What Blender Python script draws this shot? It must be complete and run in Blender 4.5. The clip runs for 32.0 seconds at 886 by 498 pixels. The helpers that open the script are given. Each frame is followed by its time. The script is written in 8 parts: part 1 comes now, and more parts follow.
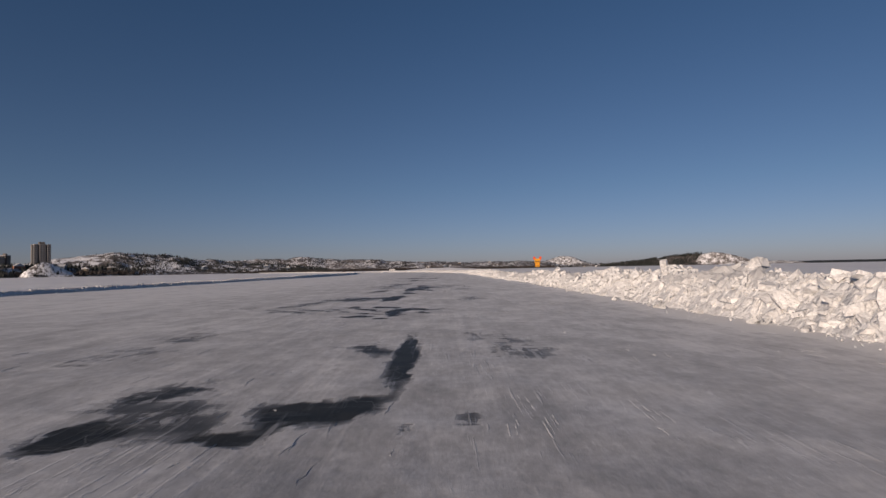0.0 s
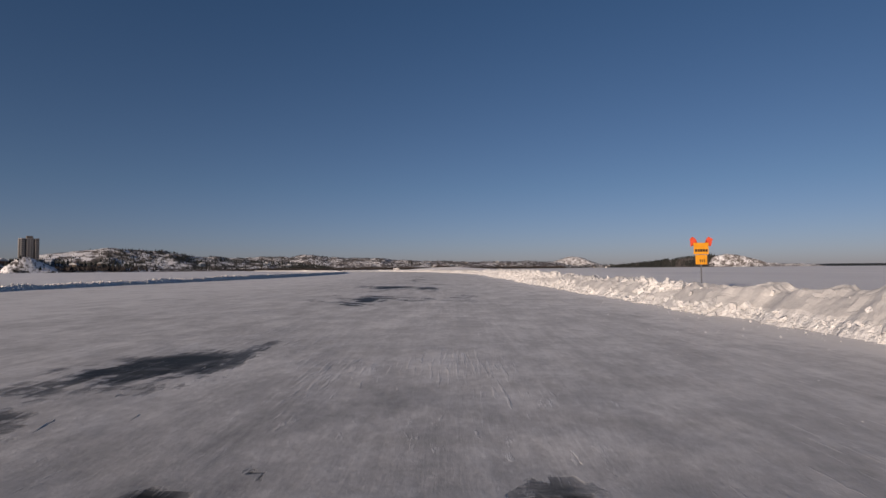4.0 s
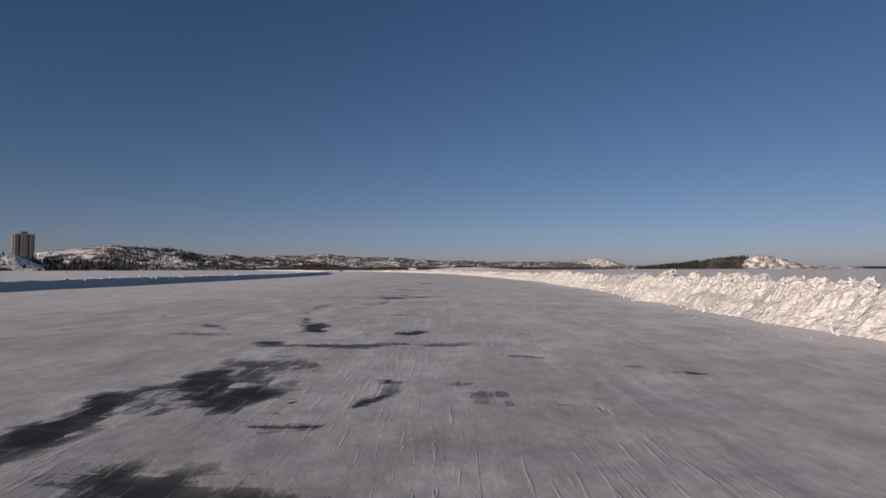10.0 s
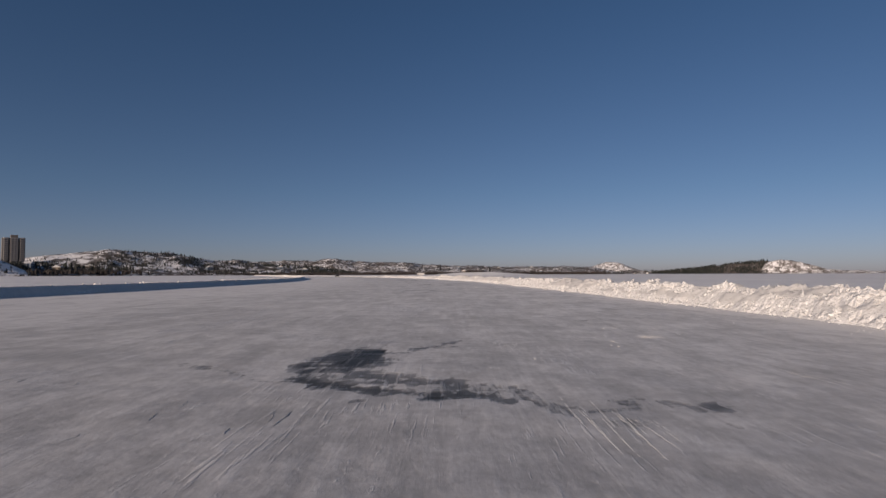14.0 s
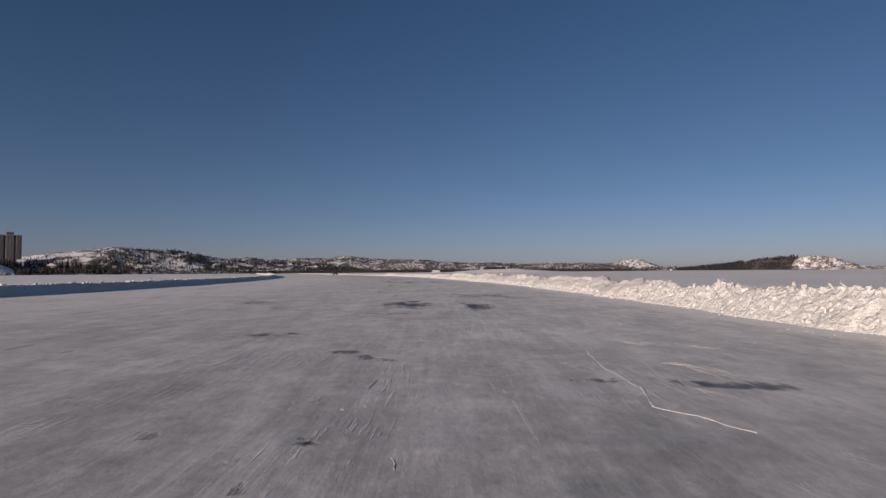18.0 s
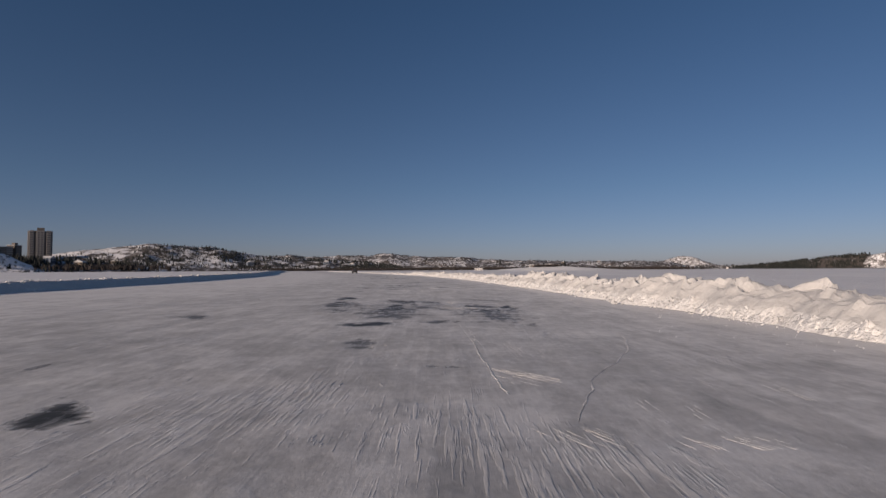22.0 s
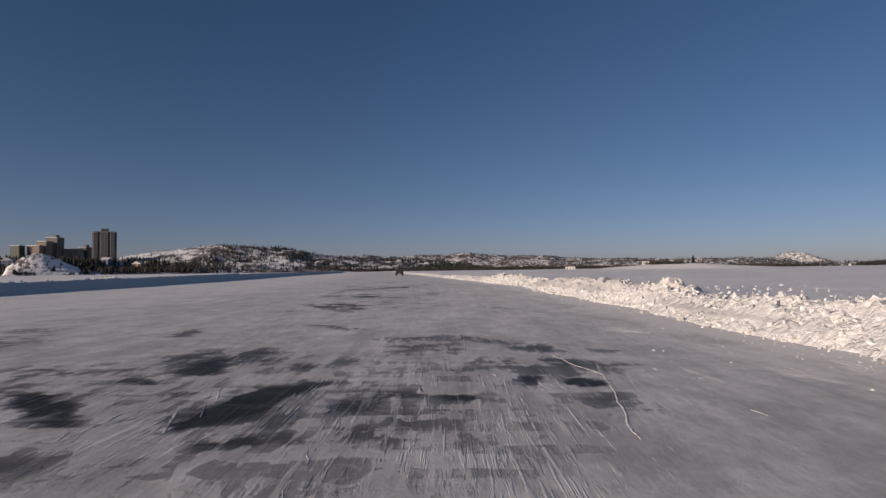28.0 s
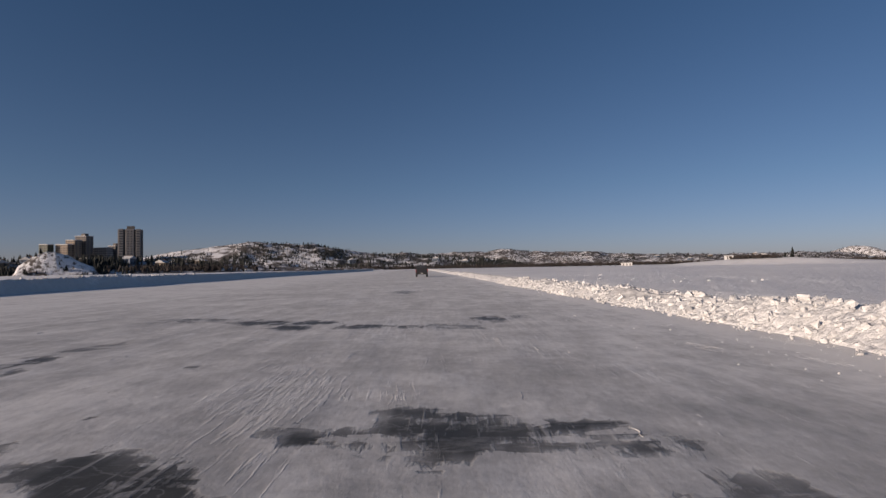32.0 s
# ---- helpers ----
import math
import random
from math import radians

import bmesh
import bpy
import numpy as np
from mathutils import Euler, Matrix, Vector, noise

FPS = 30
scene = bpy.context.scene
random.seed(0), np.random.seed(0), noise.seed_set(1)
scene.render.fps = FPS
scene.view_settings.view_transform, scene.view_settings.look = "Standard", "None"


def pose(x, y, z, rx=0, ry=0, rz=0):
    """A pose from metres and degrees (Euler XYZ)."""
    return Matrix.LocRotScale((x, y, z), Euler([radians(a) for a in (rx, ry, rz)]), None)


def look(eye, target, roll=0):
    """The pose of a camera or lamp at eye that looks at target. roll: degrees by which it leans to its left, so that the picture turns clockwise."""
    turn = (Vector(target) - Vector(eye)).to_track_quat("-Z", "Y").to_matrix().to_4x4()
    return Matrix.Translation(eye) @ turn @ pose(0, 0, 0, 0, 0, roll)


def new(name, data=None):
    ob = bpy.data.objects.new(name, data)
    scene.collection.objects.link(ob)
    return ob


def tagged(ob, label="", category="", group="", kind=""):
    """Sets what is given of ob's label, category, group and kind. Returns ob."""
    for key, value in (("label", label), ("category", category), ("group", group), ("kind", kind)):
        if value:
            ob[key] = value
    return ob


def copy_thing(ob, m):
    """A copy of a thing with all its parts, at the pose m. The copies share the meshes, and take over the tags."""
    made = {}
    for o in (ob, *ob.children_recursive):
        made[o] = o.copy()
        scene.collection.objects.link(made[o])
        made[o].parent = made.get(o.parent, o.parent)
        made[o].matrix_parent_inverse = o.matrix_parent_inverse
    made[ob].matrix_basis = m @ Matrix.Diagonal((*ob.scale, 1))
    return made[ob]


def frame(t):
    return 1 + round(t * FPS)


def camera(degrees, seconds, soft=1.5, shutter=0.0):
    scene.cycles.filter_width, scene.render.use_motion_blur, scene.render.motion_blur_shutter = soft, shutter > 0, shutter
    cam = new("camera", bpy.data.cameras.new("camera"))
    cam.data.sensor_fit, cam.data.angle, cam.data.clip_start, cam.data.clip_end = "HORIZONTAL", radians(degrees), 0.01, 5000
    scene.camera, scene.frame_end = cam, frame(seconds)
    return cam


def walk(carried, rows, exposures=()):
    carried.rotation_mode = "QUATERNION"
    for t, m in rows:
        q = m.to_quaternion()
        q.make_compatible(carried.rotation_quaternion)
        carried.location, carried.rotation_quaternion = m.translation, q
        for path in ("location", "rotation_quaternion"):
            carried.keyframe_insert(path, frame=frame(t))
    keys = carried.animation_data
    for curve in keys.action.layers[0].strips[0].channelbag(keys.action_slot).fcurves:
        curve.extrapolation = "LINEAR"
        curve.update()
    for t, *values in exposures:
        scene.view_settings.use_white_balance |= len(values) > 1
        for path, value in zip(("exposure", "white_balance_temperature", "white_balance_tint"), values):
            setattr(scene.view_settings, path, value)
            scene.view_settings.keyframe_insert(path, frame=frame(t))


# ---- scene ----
LENS = math.degrees(2 * math.atan(784 / 1000))
cam = camera(LENS, 32.0, soft=1.5)


def dash_pose(x, y, yaw, tilt, lean):
    """The windscreen camera, 1.5 m above the ice."""
    a, b = radians(yaw), radians(tilt)
    eye = Vector((x, y, 1.5))
    return look(eye, eye + Vector((-math.sin(a) * math.cos(b), math.cos(a) * math.cos(b), math.sin(b))), lean)


PATH = [
    (0, 0.00, 0.00, -0.29, 2.05, -1.04), (0.5, 0.08, 6.26, -0.03, 2.15, -0.45), (1, 0.14, 12.51, 0.21, 1.79, -0.22),
    (1.5, 0.18, 18.75, 0.26, 2.37, -0.11), (2, 0.21, 24.97, 0.20, 1.95, -0.06), (2.5, 0.26, 31.17, 0.15, 2.04, -0.20),
    (3, 0.30, 37.36, 0.16, 2.20, 0.19), (3.5, 0.34, 43.53, 0.22, 2.02, -0.29), (5.5, 0.41, 68.07, 0.64, 2.00, -0.54),
    (6, 0.40, 74.17, 0.69, 1.96, -0.59), (6.5, 0.38, 80.26, 0.79, 1.70, -0.33), (7, 0.35, 86.35, 1.04, 2.27, -0.11),
    (7.5, 0.29, 92.44, 1.29, 2.26, 0.07), (8, 0.20, 98.53, 1.53, 1.91, -0.11), (8.5, 0.09, 104.62, 1.80, 2.00, -0.09),
    (9, -0.06, 110.71, 2.16, 2.27, 0.28), (9.5, -0.24, 116.80, 2.42, 2.12, -0.13), (10, -0.44, 122.88, 2.45, 2.05, -0.09),
    (10.5, -0.64, 128.97, 2.55, 1.89, 0.02), (11, -0.86, 135.06, 2.72, 1.85, 0.01), (11.5, -1.10, 141.15, 2.96, 2.12, -0.00),
    (12, -1.36, 147.24, 3.16, 2.21, -0.05), (12.5, -1.64, 153.32, 3.28, 1.87, -0.12), (13, -1.93, 159.41, 3.34, 1.90, -0.27),
    (13.5, -2.23, 165.54, 3.42, 1.76, 0.07), (14, -2.54, 171.78, 3.48, 2.55, -0.15), (14.5, -2.86, 178.12, 3.52, 2.22, 0.11),
    (16.5, -4.31, 204.51, 3.93, 2.38, -0.16), (17, -4.73, 211.36, 4.18, 2.31, -0.17), (17.5, -5.18, 218.32, 4.49, 1.97, -0.37),
    (18, -5.70, 225.38, 5.18, 2.29, -0.35), (18.5, -6.30, 232.53, 5.69, 2.10, -0.41), (19, -6.98, 239.78, 6.10, 1.98, -0.19),
    (19.5, -7.71, 247.11, 6.48, 2.45, 0.28), (20, -8.50, 254.50, 6.90, 2.19, -0.17), (20.5, -9.35, 261.94, 7.44, 1.84, -0.13),
    (21, -10.29, 269.42, 8.03, 1.85, -0.09), (21.5, -11.31, 276.96, 8.72, 2.47, 0.01), (22, -12.44, 284.54, 9.44, 2.09, -0.22),
    (22.5, -13.67, 292.17, 10.05, 1.76, -0.39), (23, -14.99, 299.84, 10.66, 2.08, -1.05), (23.5, -16.40, 307.56, 11.25, 2.07, -0.48),
    (24, -17.90, 315.32, 11.88, 1.74, -0.03), (24.5, -19.50, 323.12, 12.61, 1.49, -0.52), (25, -21.22, 330.96, 13.30, 1.99, -1.33),
    (25.5, -23.02, 338.75, 13.98, 1.91, -1.01), (27.5, -30.80, 368.37, 16.72, 2.08, -0.63), (28, -32.88, 375.38, 17.46, 2.10, -0.65),
    (28.5, -34.99, 382.25, 18.07, 2.19, -0.85), (29, -37.14, 388.96, 18.62, 1.95, -1.09), (29.5, -39.31, 395.52, 19.15, 2.50, -1.19),
    (30, -41.49, 401.93, 19.72, 2.01, -0.74), (30.5, -43.70, 408.19, 20.29, 1.85, -0.73), (31, -45.91, 414.31, 20.66, 1.78, -0.59),
    (31.5, -48.12, 420.28, 21.06, 2.45, -0.96), (32, -50.31, 426.12, 21.39, 1.88, -0.97),
]
walk(cam, [(t, dash_pose(*r)) for t, *r in PATH], exposures=[(t, -0.13 + e, 6780, 13) for t, e in ((0.0, -0.08), (9.0, 0.0), (25.0, -0.04), (32.0, 0.13))])

# ---------------------------------------------------------------- light
SUN_AZ, SUN_EL = 216.0, 13.5          # clockwise from +Y, above the horizon
world = bpy.data.worlds.new("winter_sky")
scene.world = world
world.use_nodes = True
wn = world.node_tree
sky = wn.nodes.new("ShaderNodeTexSky")
sky.sky_type = "NISHITA"
sky.sun_disc = False
sky.sun_elevation, sky.sun_rotation = radians(SUN_EL), radians(SUN_AZ)
sky.air_density, sky.dust_density, sky.ozone_density = 0.6, 0.5, 3.2
tone = wn.nodes.new("ShaderNodeHueSaturation")
tone.inputs["Hue"].default_value, tone.inputs["Saturation"].default_value = 0.5, 0.95
# the air is paler and warmer towards the horizon, deeper blue above
up = wn.nodes.new("ShaderNodeSeparateXYZ")
wn.links.new(wn.nodes.new("ShaderNodeTexCoord").outputs["Generated"], up.inputs[0])
haze = wn.nodes.new("ShaderNodeValToRGB")
haze.color_ramp.elements.new(0.5)
for e, (at, tint) in zip(haze.color_ramp.elements, ((0.0, (0.81, 0.61, 0.635)), (0.14, (0.635, 0.65, 0.655)), (0.42, (0.475, 0.67, 0.73)))):
    e.position, e.color = at, (*tint, 1.0)
wn.links.new(up.outputs[2], haze.inputs[0])
air = wn.nodes.new("ShaderNodeMix")
air.data_type, air.blend_type = "RGBA", "MULTIPLY"
air.inputs[0].default_value = 1.0
wn.links.new(sky.outputs[0], air.inputs[6])
wn.links.new(haze.outputs[0], air.inputs[7])
wn.links.new(air.outputs[2], tone.inputs["Color"])
wn.links.new(tone.outputs[0], wn.nodes["Background"].inputs[0])
wn.nodes["Background"].inputs[1].default_value = 0.1
sun_data = bpy.data.lights.new("sun", "SUN")
sun_data.energy, sun_data.angle, sun_data.color = 4.5, radians(0.55), (1.0, 0.825, 0.68)
sun = new("sun", sun_data)
az, el = radians(SUN_AZ), radians(SUN_EL)
sun_dir = Vector((math.sin(az) * math.cos(el), math.cos(az) * math.cos(el), math.sin(el)))
sun.matrix_world = look(sun_dir * 900 + Vector((0, 200, 0)), (0, 200, 0))


# ---------------------------------------------------------------- helpers
def lerp_table(table, s):
    return np.interp(s, [a for a, _ in table], [b for _, b in table])


def _hash(ix, iy, seed):
    h = (ix.astype(np.int64) * 374761393 + iy.astype(np.int64) * 668265263 + seed * 974634777) & 0x7FFFFFFF
    h = ((h ^ (h >> 13)) * 1274126177) & 0x7FFFFFFF
    return ((h ^ (h >> 16)) & 0xFFFF) / 65535.0


def vnoise(x, y, seed=0):
    """Smooth value noise, 0 to 1, on arrays."""
    x, y = np.asarray(x, float), np.asarray(y, float)
    ix, iy = np.floor(x), np.floor(y)
    fx, fy = x - ix, y - iy
    fx, fy = fx * fx * (3 - 2 * fx), fy * fy * (3 - 2 * fy)
    a, b = _hash(ix, iy, seed), _hash(ix + 1, iy, seed)
    c, d = _hash(ix, iy + 1, seed), _hash(ix + 1, iy + 1, seed)
    return (a * (1 - fx) + b * fx) * (1 - fy) + (c * (1 - fx) + d * fx) * fy


def fbm(x, y, octaves=4, seed=0):
    total, amp, norm = 0, 1.0, 0.0
    for k in range(octaves):
        total = total + amp * vnoise(np.asarray(x) * 2 ** k, np.asarray(y) * 2 ** k, seed + 17 * k)
        norm += amp
        amp *= 0.5
    return total / norm


def cells(x, y, seed=0):
    """Broken-block noise: per cell a flat height with its own tilt, 0 to 1, and the distance to the cell's centre."""
    ix, iy = np.floor(x), np.floor(y)
    best, val = np.full(np.shape(x), 9.0), np.zeros(np.shape(x))
    for dx in (-1, 0, 1):
        for dy in (-1, 0, 1):
            cx, cy = ix + dx, iy + dy
            px, py = cx + _hash(cx, cy, seed), cy + _hash(cx, cy, seed + 5)
            d = np.hypot(x - px, y - py)
            tilt = (x - px) * (_hash(cx, cy, seed + 9) - 0.5) * 1.6 + (y - py) * (_hash(cx, cy, seed + 11) - 0.5) * 1.6
            h = _hash(cx, cy, seed + 3) + tilt
            val = np.where(d < best, h, val)
            best = np.minimum(best, d)
    return val, best


def smooth(a, b, x):
    k = np.clip((np.asarray(x) - a) / (b - a), 0, 1)
    return k * k * (3 - 2 * k)


def mesh_of(name, verts, faces, mat, smooth_shade=False):
    me = bpy.data.meshes.new(name)
    me.from_pydata([tuple(v) for v in verts], [], [tuple(f) for f in faces])
    me.materials.append(mat)
    if smooth_shade:
        me.polygons.foreach_set("use_smooth", np.ones(len(me.polygons), bool))
    me.update()
    return me


def grid_mesh(name, X, Y, Z, mat, smooth_shade=True, uv=None):
    """A sheet from arrays of rows x columns."""
    r, c = X.shape
    co = np.stack([X, Y, Z], -1).reshape(-1, 3).astype(np.float32)
    i = np.arange(r * c).reshape(r, c)
    f = np.stack([i[:-1, :-1], i[:-1, 1:], i[1:, 1:], i[1:, :-1]], -1).reshape(-1, 4)
    me = bpy.data.meshes.new(name)
    me.vertices.add(len(co))
    me.vertices.foreach_set("co", co.ravel())
    me.loops.add(f.size)
    me.loops.foreach_set("vertex_index", f.ravel().astype(np.int32))
    me.polygons.add(len(f))
    me.polygons.foreach_set("loop_start", np.arange(0, f.size, 4, dtype=np.int32))
    me.update(calc_edges=True)
    me.polygons.foreach_set("use_smooth", np.full(len(f), smooth_shade))
    if uv is not None:
        layer = me.uv_layers.new(name="along_road")
        layer.data.foreach_set("uv", uv.reshape(-1, 2)[f.ravel()].astype(np.float32).ravel())
    me.materials.append(mat)
    me.validate()
    return me


def part(name, bm, material, parent, label=""):
    """Links a bmesh or mesh as one object under a thing."""
    if isinstance(bm, bmesh.types.BMesh):
        me = bpy.data.meshes.new(name)
        bm.to_mesh(me)
        bm.free()
        me.materials.append(material)
    else:
        me = bm
    ob = new(name, me)
    ob.parent = parent
    return tagged(ob, label)


def box(sx, sy, sz, at=(0, 0, 0), bevel=0.0, rz=0.0):
    bm = bmesh.new()
    bmesh.ops.create_cube(bm, size=1.0)
    bmesh.ops.scale(bm, vec=(sx, sy, sz), verts=bm.verts)
    if bevel:
        bmesh.ops.bevel(bm, geom=bm.edges[:], offset=bevel, segments=2, affect="EDGES", profile=0.6)
    bmesh.ops.rotate(bm, cent=(0, 0, 0), matrix=Matrix.Rotation(radians(rz), 3, "Z"), verts=bm.verts)
    bmesh.ops.translate(bm, vec=at, verts=bm.verts)
    return bm


def tube(r, length, at=(0, 0, 0), axis="Z", seg=12, r2=None, bevel=0.0):
    bm = bmesh.new()
    bmesh.ops.create_cone(bm, cap_ends=True, segments=seg, radius1=r, radius2=r if r2 is None else r2, depth=length)
    if bevel:
        rim = [e for e in bm.edges if abs(e.verts[0].co.z - e.verts[1].co.z) < 1e-6]
        bmesh.ops.bevel(bm, geom=rim, offset=bevel, segments=2, affect="EDGES")
    turn = {"Z": Matrix.Identity(3), "X": Matrix.Rotation(radians(90), 3, "Y"), "Y": Matrix.Rotation(radians(90), 3, "X")}[axis]
    bmesh.ops.rotate(bm, cent=(0, 0, 0), matrix=turn, verts=bm.verts)
    bmesh.ops.translate(bm, vec=at, verts=bm.verts)
    return bm


def thing(name, m, label, category, group="", kind=""):
    ob = new(name)
    ob.matrix_basis = m
    ob.empty_display_size = 0.2
    return tagged(ob, label, category, group, kind)


# ---------------------------------------------------------------- the road's line
# heading of the road, degrees to the left of +Y, along its length in metres
HEADING = [(-40, -0.8), (0, -0.75), (25, -0.37), (50, -0.25), (74, 0.12), (98, 0.94), (123, 1.89), (147, 2.55), (172, 2.89),
           (198, 3.29), (225, 4.53), (255, 6.33), (285, 8.8), (316, 11.29), (348, 14.04), (378, 16.81), (406, 19.11), (432, 21.0),
           (455, 22.8), (480, 23.5), (900, 24.5)]
_step = 0.5
_s = np.arange(-40, 900, _step)
_h = np.radians(lerp_table(HEADING, _s))
_x, _y = np.cumsum(-np.sin(_h)) * _step, np.cumsum(np.cos(_h)) * _step
_x, _y = _x - np.interp(0, _s, _x), _y - np.interp(0, _s, _y)


def on_road(s, lat, z=0.0):
    """World place from the distance along the road and the offset to its right."""
    x, y, h = np.interp(s, _s, _x), np.interp(s, _s, _y), np.interp(s, _s, _h)
    return x + np.cos(h) * lat, y + np.sin(h) * lat, z + 0 * x


def road_pose(s, lat, z=0.0, turn=0.0):
    x, y, z = on_road(s, lat, z)
    return pose(float(x), float(y), float(z), 0, 0, math.degrees(float(np.interp(s, _s, _h))) + turn)


def road_coords(x, y):
    """Nearest distance along the road and offset, for arrays."""
    i = np.argmin((x[..., None] - _x[::8]) ** 2 + (y[..., None] - _y[::8]) ** 2, axis=-1) * 8
    dx, dy, h = x - _x[i], y - _y[i], _h[i]
    return _s[i] - dx * np.sin(h) + dy * np.cos(h), dx * np.cos(h) + dy * np.sin(h)


RIGHT_FOOT = [(-40, 8.0), (15, 7.9), (24, 8.1), (41, 8.1), (52, 8.4), (70, 8.2), (90, 8.1), (112, 8.2), (122, 9.2), (129, 9.4), (138, 8.9), (151, 9.4),
              (164, 11.1), (177, 10.9), (189, 11.7), (196, 11.6), (201, 11.1), (222, 10.4), (241, 9.9), (255, 9.6), (270, 9.4), (298, 8.9), (306, 8.4),
              (316, 8.0), (329, 7.9), (345, 7.5), (383, 7.25), (405, 7.0), (418, 7.2), (423.5, 7.9), (428, 8.0), (435, 7.5), (443, 7.15), (480, 6.4), (560, 6.0), (900, 6.0)]
RIGHT_HEIGHT = [(-40, 1.25), (25, 1.25), (40, 1.08), (60, 1.04), (100, 1.0), (120, 1.1), (135, 1.2), (150, 1.08), (180, 1.06), (250, 1.0), (295, 1.0), (310, 1.08), (340, 1.04), (352, 0.86), (390, 0.8), (400, 0.84), (409, 1.0), (412, 0.92), (416, 0.76), (419, 0.56), (422, 0.48),
                (424, 0.68), (426, 0.66), (430, 0.88), (437, 0.92), (440.5, 0.8), (442.5, 0.54), (445, 0.6), (451, 0.54), (462, 0.46), (480, 0.5), (900, 0.7)]
LEFT_FOOT = [(-40, 34.5), (110, 34.0), (150, 30.6), (200, 29.0), (290, 28.2), (340, 29.8), (420, 31.6), (475, 32.4), (560, 35), (900, 35)]
LEFT_HEIGHT = [(-40, 0.4), (100, 0.42), (125, 0.55), (150, 0.80), (330, 0.82), (430, 1.05), (480, 1.3), (900, 1.3)]
# how far each stretch of the sunlit bank is drifted over smooth
DRIFTED = [(-40, 0.1), (25, 0.05), (40, 0.25), (70, 0.4), (88, 0.5), (104, 0.45), (116, 0.15), (125, 0.05), (155, 0.3), (162, 0.6), (170, 0.3), (190, 0.45), (230, 0.5), (258, 0.8),
           (300, 0.7), (313, 0.95), (324, 0.95), (341, 0.9), (346, 0.3), (380, 0.4), (403, 0.3), (407, 1.0), (420, 1.0), (423, 0.7), (426, 0.1), (440, 0.05), (900, 0.1)]


# ---------------------------------------------------------------- materials
def material(name, build):
    m = bpy.data.materials.new(name)
    m.use_nodes = True
    build(m.node_tree, m.node_tree.nodes["Principled BSDF"])
    return m


def node(tree, kind, **props):
    n = tree.nodes.new(kind)
    for key, value in props.items():
        if key == "operation":
            n.operation = value
        elif key == "data_type":
            n.data_type = value
        elif key == "feature":
            n.feature = value
        else:
            n.inputs[key].default_value = value
    return n


def noise_tex(tree, coord, scale, detail=4.0, rough=0.55, stretch=None, turn=0.0):
    src = coord
    if stretch:
        mp = node(tree, "ShaderNodeMapping", Scale=stretch)
        mp.inputs["Rotation"].default_value = (0, 0, radians(turn))
        tree.links.new(coord, mp.inputs["Vector"])
        src = mp.outputs[0]
    n = node(tree, "ShaderNodeTexNoise", Scale=scale, Detail=detail, Roughness=rough)
    tree.links.new(src, n.inputs["Vector"])
    return n.outputs[0]


def ramp(tree, fac, stops):
    r = tree.nodes.new("ShaderNodeValToRGB")
    while len(r.color_ramp.elements) < len(stops):
        r.color_ramp.elements.new(0.5)
    for e, (p, c) in zip(r.color_ramp.elements, stops):
        e.position, e.color = p, (*c, 1.0) if len(c) == 3 else c
    tree.links.new(fac, r.inputs[0])
    return r.outputs[0]


def mix(tree, fac, a, b):
    m = node(tree, "ShaderNodeMix", data_type="RGBA")
    for sock, v in ((m.inputs[0], fac), (m.inputs[6], a), (m.inputs[7], b)):
        if isinstance(v, (int, float)):
            sock.default_value = v
        elif isinstance(v, tuple):
            sock.default_value = (*v, 1.0)
        else:
            tree.links.new(v, sock)
    return m.outputs[2]


def maths(tree, op, a, b=0.0, clamp=False):
    m = node(tree, "ShaderNodeMath", operation=op)
    m.use_clamp = clamp
    for sock, v in zip(m.inputs, (a, b)):
        if isinstance(v, (int, float)):
            sock.default_value = v
        else:
            tree.links.new(v, sock)
    return m.outputs[0]


def bump(tree, bsdf, height, strength, distance):
    b = node(tree, "ShaderNodeBump", Strength=strength, Distance=distance)
    tree.links.new(height, b.inputs["Height"])
    tree.links.new(b.outputs[0], bsdf.inputs["Normal"])


def obj_coord(tree):
    return node(tree, "ShaderNodeTexCoord").outputs["Object"]


def plain(name, colour, rough=0.6, metal=0.0, vary=0.25, scale=3.0, relief=0.15):
    """Paint, cladding or plastic with some grime and fine grain."""
    def build(tree, b):
        co = obj_coord(tree)
        n = noise_tex(tree, co, scale, 5.0)
        fine = noise_tex(tree, co, scale * 14, 3.0)
        dark = tuple(c * (1 - vary) for c in colour)
        tree.links.new(ramp(tree, n, [(0.3, dark), (0.7, colour)]), b.inputs["Base Color"])
        b.inputs["Roughness"].default_value = rough
        b.inputs["Metallic"].default_value = metal
        bump(tree, b, fine, relief, 0.01)
    return material(name, build)


def _snow(tree, b, scale=1.0, relief=0.5, lo=(0.72, 0.73, 0.75), hi=(0.88, 0.88, 0.88)):
    co = obj_coord(tree)
    big = noise_tex(tree, co, 0.35 * scale, 4.0)
    mid = noise_tex(tree, co, 3.0 * scale, 6.0, 0.6)
    fine = noise_tex(tree, co, 26.0 * scale, 4.0, 0.65)
    tree.links.new(ramp(tree, maths(tree, "ADD", maths(tree, "MULTIPLY", big, 0.6), maths(tree, "MULTIPLY", mid, 0.4)), [(0.3, lo), (0.62, hi)]), b.inputs["Base Color"])
    b.inputs["Roughness"].default_value = 0.72
    b.inputs["Specular IOR Level"].default_value = 0.25
    h = maths(tree, "ADD", mid, maths(tree, "MULTIPLY", fine, 0.35))
    bump(tree, b, h, relief, 0.05)




